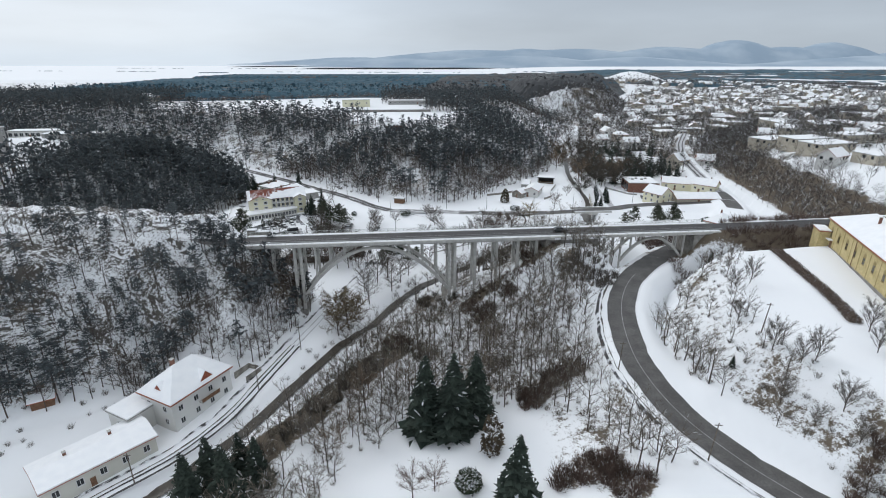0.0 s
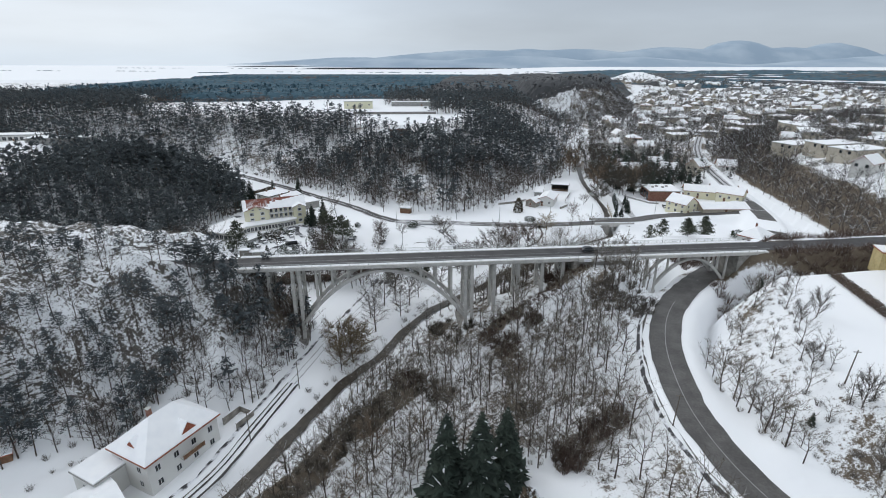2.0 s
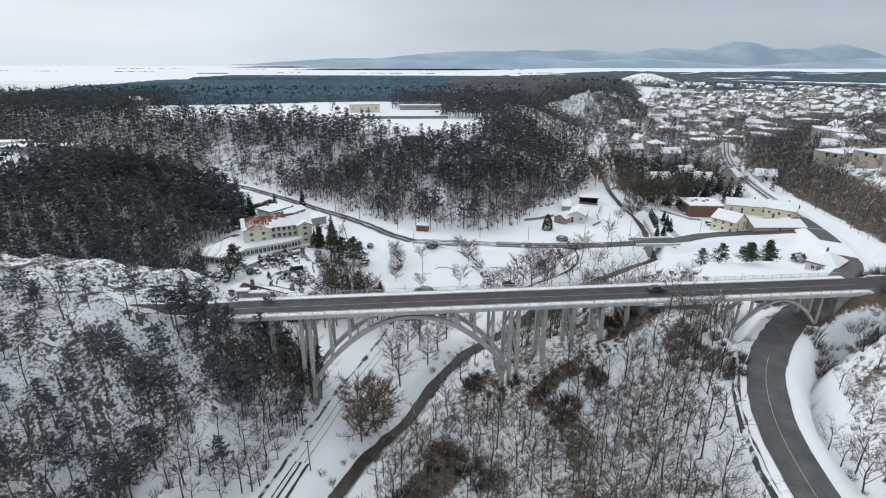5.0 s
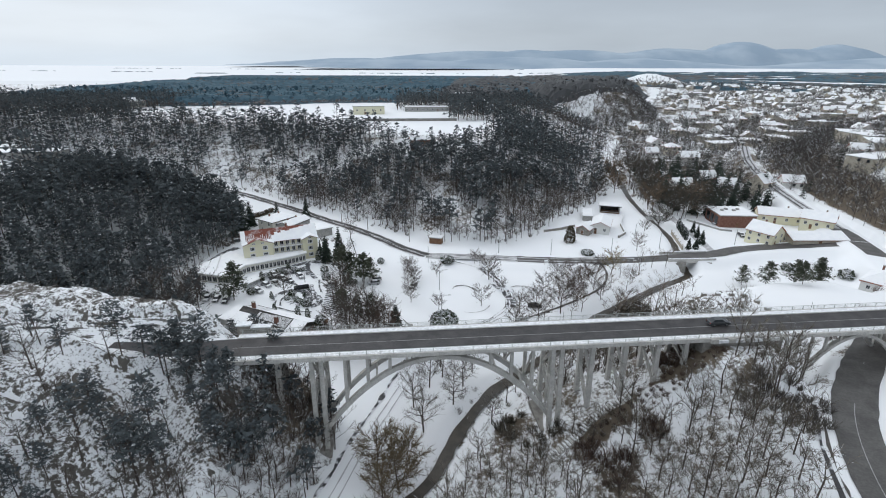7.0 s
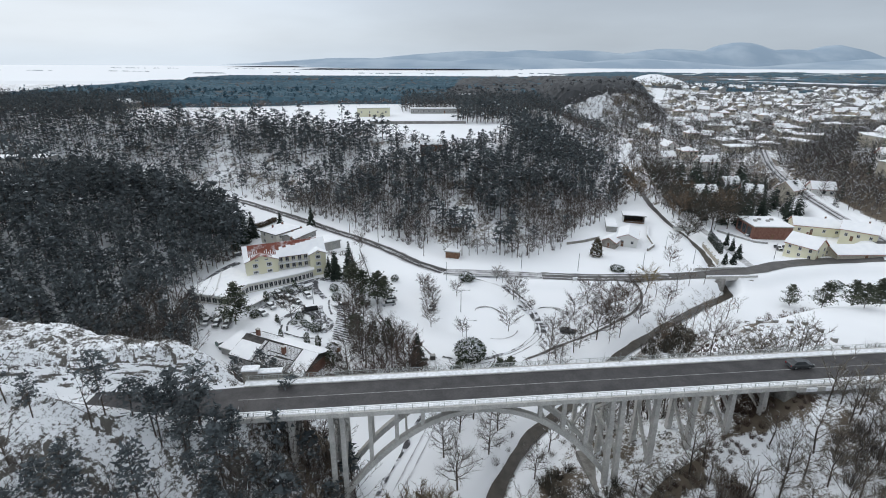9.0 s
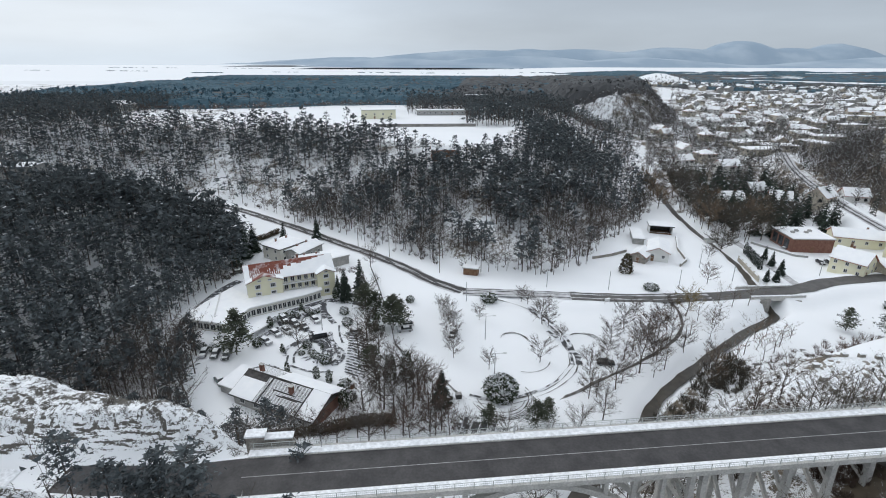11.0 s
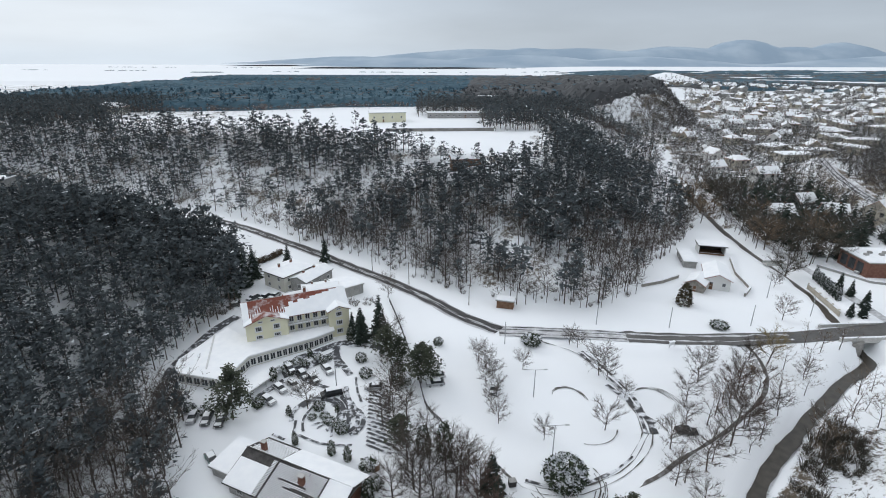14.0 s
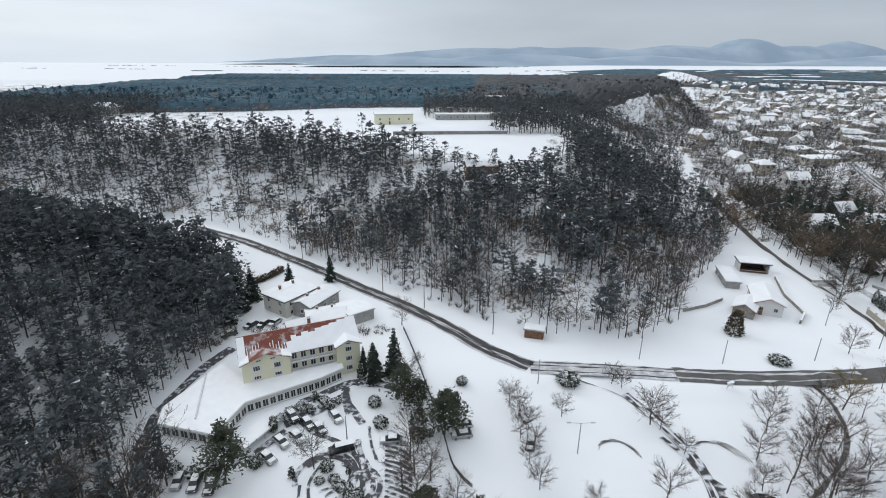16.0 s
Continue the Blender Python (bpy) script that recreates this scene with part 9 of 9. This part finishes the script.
# ---- poles and lamps ----
def pole(label, x, y, h, lean=0.0, wood=True, arm=False, turn=0.0):
    ob = empty("utility_pole" if wood else "street_lamp", label, "pole" if wood else "street lamp", pose(x, y, gz(x, y), 0, lean, turn))
    part("shaft", tube(bmesh.new(), (0, 0, -0.6), (0, 0, h), 0.13, 0.085, 8), POLE_WOOD if wood else STEEL, ob)
    if wood:
        part("cross_arm", boxed(-0.7, 0.7, -0.05, 0.05, h - 0.5, h - 0.38), POLE_WOOD, ob)
    if arm:
        for s in (-1, 1):
            a = part("arm", tube(bmesh.new(), (0, 0, h), (s * 2.3, 0, h + 0.15), 0.045, 0.035, 6), STEEL, ob)
            part("lamp_head", boxed(s * 2.3 - 0.4, s * 2.3 + 0.4, -0.13, 0.13, h + 0.08, h + 0.24), RAIL, a)
    return ob


for x, y, h, lean in ((-45.7, 106.0, 7.5, 0), (-39.6, 123.0, 7.5, 0), (38.3, 94.8, 7.0, 2), (46.3, 70.2, 8.0, 3), (67.3, 94.6, 7.0, 4), (-61.3, 78.3, 7.5, 0), (-98, 309.5, 8, 0), (-66, 283.5, 8, 0), (-52.5, 272, 8, 0), (-33.5, 257, 7, 0)):
    pole("weathered wooden utility pole standing in the snow", x, y, h, lean)
for x, y, turn in ((-21.0, 214.9, 0), (-20.2, 197.6, 0)):
    pole("tall steel park lamp with two arms", x, y, 7.2, 0, False, True, turn)
for x, y in ((-25.2, 235.2), (1.8, 245.0), (21.6, 243.0), (45, 244), (66, 250), (-66.3, 217.8), (96.5, 251.5), (60.5, 262)):
    pole("slender steel street lamp beside the road", x, y, 6.5, 0, False)
for u in (8.0, 36.0, 64.0, 92.0, 120.0):
    ob = empty("street_lamp", "thin steel lamp post on the viaduct's footway", "street lamp", BR @ pose(u, 4.5, 0.2))
    part("shaft", tube(bmesh.new(), (0, 0, 0), (0, 0, 2.2), 0.06, 0.04, 6), STEEL, ob)


# ---- memorial terrace, signs and other small things ----
ter = empty("memorial_terrace", "level snowy terrace ringed by stone blocks", "terrace", pose(56.0, 183.5, 0))
tz = 6.95
part("terrace_floor", prism(bmesh.new(), [(-9.5, -7), (10, -8.5), (10, 5), (8, 7), (-2, 7), (-8, 3)], tz - 1.2, tz), SNOW, ter)
for x, y in ((-9.8, -5.5), (-9.2, -1.5), (-7.6, 3.2), (-2.2, 7.2), (1.8, 7.4), (5.6, 7.2), (8.8, 6.4), (10.3, 3.0), (10.5, -1.5), (10.4, -5.2)):
    b = part("stone_block", boxed(x - 0.65, x + 0.65, y - 0.4, y + 0.4, tz - 0.8, tz + 0.75), STONE, ter)
    part("block_snow", boxed(x - 0.7, x + 0.7, y - 0.45, y + 0.45, tz + 0.75, tz + 0.9), SNOW, b)
sl = empty("memorial_lantern", "dark iron lantern post on the snowy terrace", "lantern", pose(53.0, 178.5, tz))
part("shaft", tube(bmesh.new(), (0, 0, -0.2), (0, 0, 4.4), 0.07, 0.05, 8), TILE_DARK, sl)
part("lantern_head", tube(bmesh.new(), (0, 0, 4.4), (0, 0, 5.1), 0.2, 0.32, 6), TILE_DARK, sl)
for i in range(30):
    x, y = 49 + 14 * rng.random(), 179 + 10 * rng.random()
    ob = empty("stepping_stone", "flat grey stone showing through the snow", "stone", pose(x, y, tz, 0, 0, rng.random() * 90), "stones of the terrace")
    part("slab", boxed(-0.5, 0.5, -0.32, 0.32, -0.05, 0.09), STONE, ob)
for x, y, w in ((18.0, 233.0, 1.6),):
    ob = empty("roadside_shelter", "small white roadside signboard with snow on top", "sign", pose(x, y, gz(x, y), 0, 0, 20))
    for s in (-1, 1):
        part("post", boxed(s * w / 2 - 0.06, s * w / 2 + 0.06, -0.06, 0.06, -0.3, 1.6), FRAME_W, ob)
    part("board", boxed(-w / 2, w / 2, -0.04, 0.04, 0.6, 1.5), FRAME_W, ob)
    part("board_snow", boxed(-w / 2 - 0.1, w / 2 + 0.1, -0.3, 0.3, 1.6, 1.75), SNOW, ob)
bin_ = empty("waste_container", "dark rubbish container standing in the snowy park", "container", pose(-29.2, 189.8, gz(-29.2, 189.8), 0, 0, 10))
part("body", boxed(-0.65, 0.65, -0.5, 0.5, 0.08, 1.25), TILE_DARK, bin_)
part("lid", boxed(-0.7, 0.7, -0.55, 0.55, 1.25, 1.35), GREYWALL, bin_)
br_ = empty("barrel_stack", "round brown wooden drum in the snowy garden", "drum", pose(-54.5, 194.2, gz(-54.5, 194.2)))
part("drum", tube(bmesh.new(), (0, 0, 0), (0, 0, 1.3), 0.75, 0.8, 14), TIMBER, br_)
part("drum_snow", tube(bmesh.new(), (0, 0, 1.3), (0, 0, 1.4), 0.75, 0.7, 14), SNOW, br_)

# ploughed patches and wheel marks in the parking
def marks(name, label, strokes, half, material):
    for pts3 in strokes:
        tagged(ribbon(name, [(x, y, 0) for x, y in pts3], -half, half, 0.13, material, step=0.8, wobble=0.05, drape=True), label, "wheel track", kind="structure")


arc = lambda cx, cy, r, a0, a1, n=9: [(cx + r * math.cos(radians(a0 + (a1 - a0) * k / n)), cy + r * math.sin(radians(a0 + (a1 - a0) * k / n))) for k in range(n + 1)]
marks("tyre_mark", "curved dark tyre mark in the snow", [arc(-13.2, 214.5, 3.6, 20, 160), arc(-13.4, 214.2, 4.0, 10, 140), arc(-13.6, 214.0, 4.3, 5, 120), arc(-13.7, 213.8, 4.8, 0, 90), arc(5.2, 213.0, 4.6, 10, 120), arc(5.4, 212.7, 5.1, 5, 115), arc(5.6, 212.4, 5.6, 0, 110), arc(5.7, 212.2, 6.1, 0, 80), arc(-11, 206.5, 6.2, -110, -20), arc(-19.5, 190.4, 6.9, -160, -20), arc(-19.5, 190.4, 7.2, -90, 30), arc(-19.5, 190.4, 6.4, -150, 20), arc(-19.5, 190.4, 7.6, -120, 0), arc(-19.5, 190.4, 5.6, 190, 340)], 0.085, PAVED)
marks("tyre_mark", "broad slushy tyre mark in the snow", [[(-3, 219), (0.2, 213), (2.2, 207), (2.4, 203)], [(1.8, 208.5), (3.6, 206.2)], [(-64.5, 218), (-62.5, 213), (-60.8, 208)]], 0.55, SLUSH)
marks("ploughed_strip", "churned strip of slush on the parking", [[(-58.6 + k * 0.1, 216.6 - k * 1.15), (-56.2 + 0.12 * k, 216.0 - k * 1.2), (-53.6 + 0.12 * k, 214.2 - k * 1.15)] for k in range(15)] + [[(-65.2, 206.5), (-64.6, 202.5)], [(-59.8, 209.2), (-59.6, 203.2)], [(-69.5, 206), (-66.8, 206.8), (-65.4, 205)], [(-73.2, 207.5), (-72.6, 203.6)], [(-72, 203.5), (-66, 200.6), (-60, 200.2)], [(-62.5, 222), (-61.4, 217), (-59.8, 213)], [(-70.8, 204.2), (-71.6, 208), (-70.4, 212)], [(-66.5, 212.2), (-63.4, 210.4), (-61.2, 206.2)], [(-68.2, 205.0), (-64.6, 207.8)], [(-77, 203.5), (-74, 202)]], 0.28, SLUSH_WET)
marks("lane", "dark slushy lane along the hotel wing", [[(-101, 250), (-105, 240), (-107.2, 228), (-106.5, 217), (-103, 209), (-98, 200)]], 1.5, SLUSH_WET)
marks("cleared_drive", "cleared wet asphalt drive before the veranda", [[(-80, 222.3), (-76, 225.6), (-72.2, 228.6), (-69.4, 231)], [(-84.4, 213.6), (-82.0, 217.5), (-79.4, 221)], [(-69.4, 231.2), (-66, 226.2), (-64, 223)]], 0.8, SLUSH_WET)
marks("cleared_drive", "cleared wet asphalt drive round the hotel's corner", [[(-78, 228.2), (-74, 231), (-69.3, 234.8), (-66.5, 235.6), (-61.1, 235.5), (-56, 233)], [(-69.3, 234.8), (-68.7, 230.7), (-67, 226)]], 1.0, SLUSH_WET)
marks("garden_path", "half-cleared ring path in the hotel garden", [arc(-63.2, 207.0, 3.4, -80, 100, 10), arc(-63.2, 207.0, 4.6, -60, 60, 8), [(-64.2, 218.5), (-63.2, 214.8), (-61.0, 211.2)], arc(-68.8, 209.2, 5.6, -60, 200, 14), arc(-68.8, 209.2, 4.7, -20, 150, 12), [(-77.7, 224.4), (-73.8, 220.6), (-66.9, 217.2), (-62.6, 211.5), (-61.6, 203.5)]], 0.5, SLUSH_WET)
marks("parking_bay", "dark wet parking bay cleared of snow", [[(-30.2 + 1.9 * k, 179.4 + 0.1 * k), (-29.4 + 1.9 * k, 182.2 + 0.1 * k)] for k in range(5)], 0.7, SLUSH_WET)


# ---- stairway from the creek up under the viaduct ----
stair = empty("stairway", "narrow snowy concrete stairway with a pale handrail", "stairs", pose(0, 0, 0))
run = resample([(1.2, 140.0, 0), (6.4, 142.2, 0), (10, 144.6, 0), (13.4, 146, 0), (18.5, 147.7, 0)], 0.55)
for k, (x, y, _) in enumerate(run[:-1]):
    d = run[k + 1] - run[k]
    m = pose(x, y, gz(x, y), 0, 0, math.degrees(math.atan2(d[1], d[0])))
    st = part("step", boxed(-0.30, 0.28, -0.85, 0.85, -0.5, 0.20, m=m), CONCRETE, stair)
    if k % 4:
        part("step_snow", boxed(-0.18, 0.27, -0.8, 0.8, 0.20, 0.26, m=m), SNOW, st, "thin snow on the tread")
    if k % 5 == 0:
        part("post", boxed(-0.04, 0.04, -0.84, -0.76, 0.2, 1.15, m=m), RAIL, stair)
bm = bmesh.new()
for k in range(0, len(run) - 5, 5):
    a, b = run[k], run[min(k + 5, len(run) - 1)]
    d = (b - a) / np.linalg.norm(b - a)
    o = np.array([d[1], -d[0]]) * 0.8
    beam(bm, (a[0] + o[0], a[1] + o[1], gz(a[0], a[1]) + 1.15), (b[0] + o[0], b[1] + o[1], gz(b[0], b[1]) + 1.15), 0.07, 0.07)
part("handrail", bm, RAIL, stair)


# ---- fence between the parking and the park ----
fence = empty("fence", "low dark fence between the snowy parking and park", "fence", pose(0, 0, 0))
run = resample([(-57.8, 259.3, 0), (-54.6, 248, 0), (-51.8, 237.7, 0), (-47.5, 221.5, 0), (-45.2, 211, 0), (-42, 206.5, 0)], 2.4)
for k in range(len(run) - 1):
    a, b = run[k], run[k + 1]
    part("fence_post", boxed(a[0] - 0.06, a[0] + 0.06, a[1] - 0.06, a[1] + 0.06, gz(a[0], a[1]) - 0.4, gz(a[0], a[1]) + 1.2), TILE_DARK, fence)
    for h in (0.45, 0.8, 1.12):
        part("fence_rail", beam(bmesh.new(), (a[0], a[1], gz(a[0], a[1]) + h), (b[0], b[1], gz(b[0], b[1]) + h), 0.06, 0.2), TILE_DARK, fence)


# ---- broad old trees along the channel ----
BROAD = [bare_tree(390 + i, 11.0, 20, 36, 0.50, snow=0.01, width=2.3, start=0.22, rise=0.4) for i in range(3)]
for i, (x, y, s) in enumerate(((81.7, 358.4, 1.35), (89.6, 353.7, 1.4), (104.6, 368.5, 1.25), (75.3, 336.5, 1.1), (63.8, 332.5, 1.0), (84.4, 311.6, 1.05), (83.7, 302.5, 1.2), (91.9, 305.5, 1.2), (89.8, 294.2, 1.15), (99.9, 299.7, 1.25), (100.5, 291.6, 1.2), (77.3, 279.5, 0.95), (100.5, 336.6, 1.0), (87.4, 325.1, 0.95), (117.6, 311.7, 1.1), (114.4, 321.7, 1.0))):
    tree_thing("broad_tree", "broad old leafless tree with a dense olive brown crown", BROAD[i % 3], [BARK, TWIG_OLIVE if i % 3 else TWIG_WARM, SNOW_TWIG], x, y, s, 0.9, group="old trees along the channel")
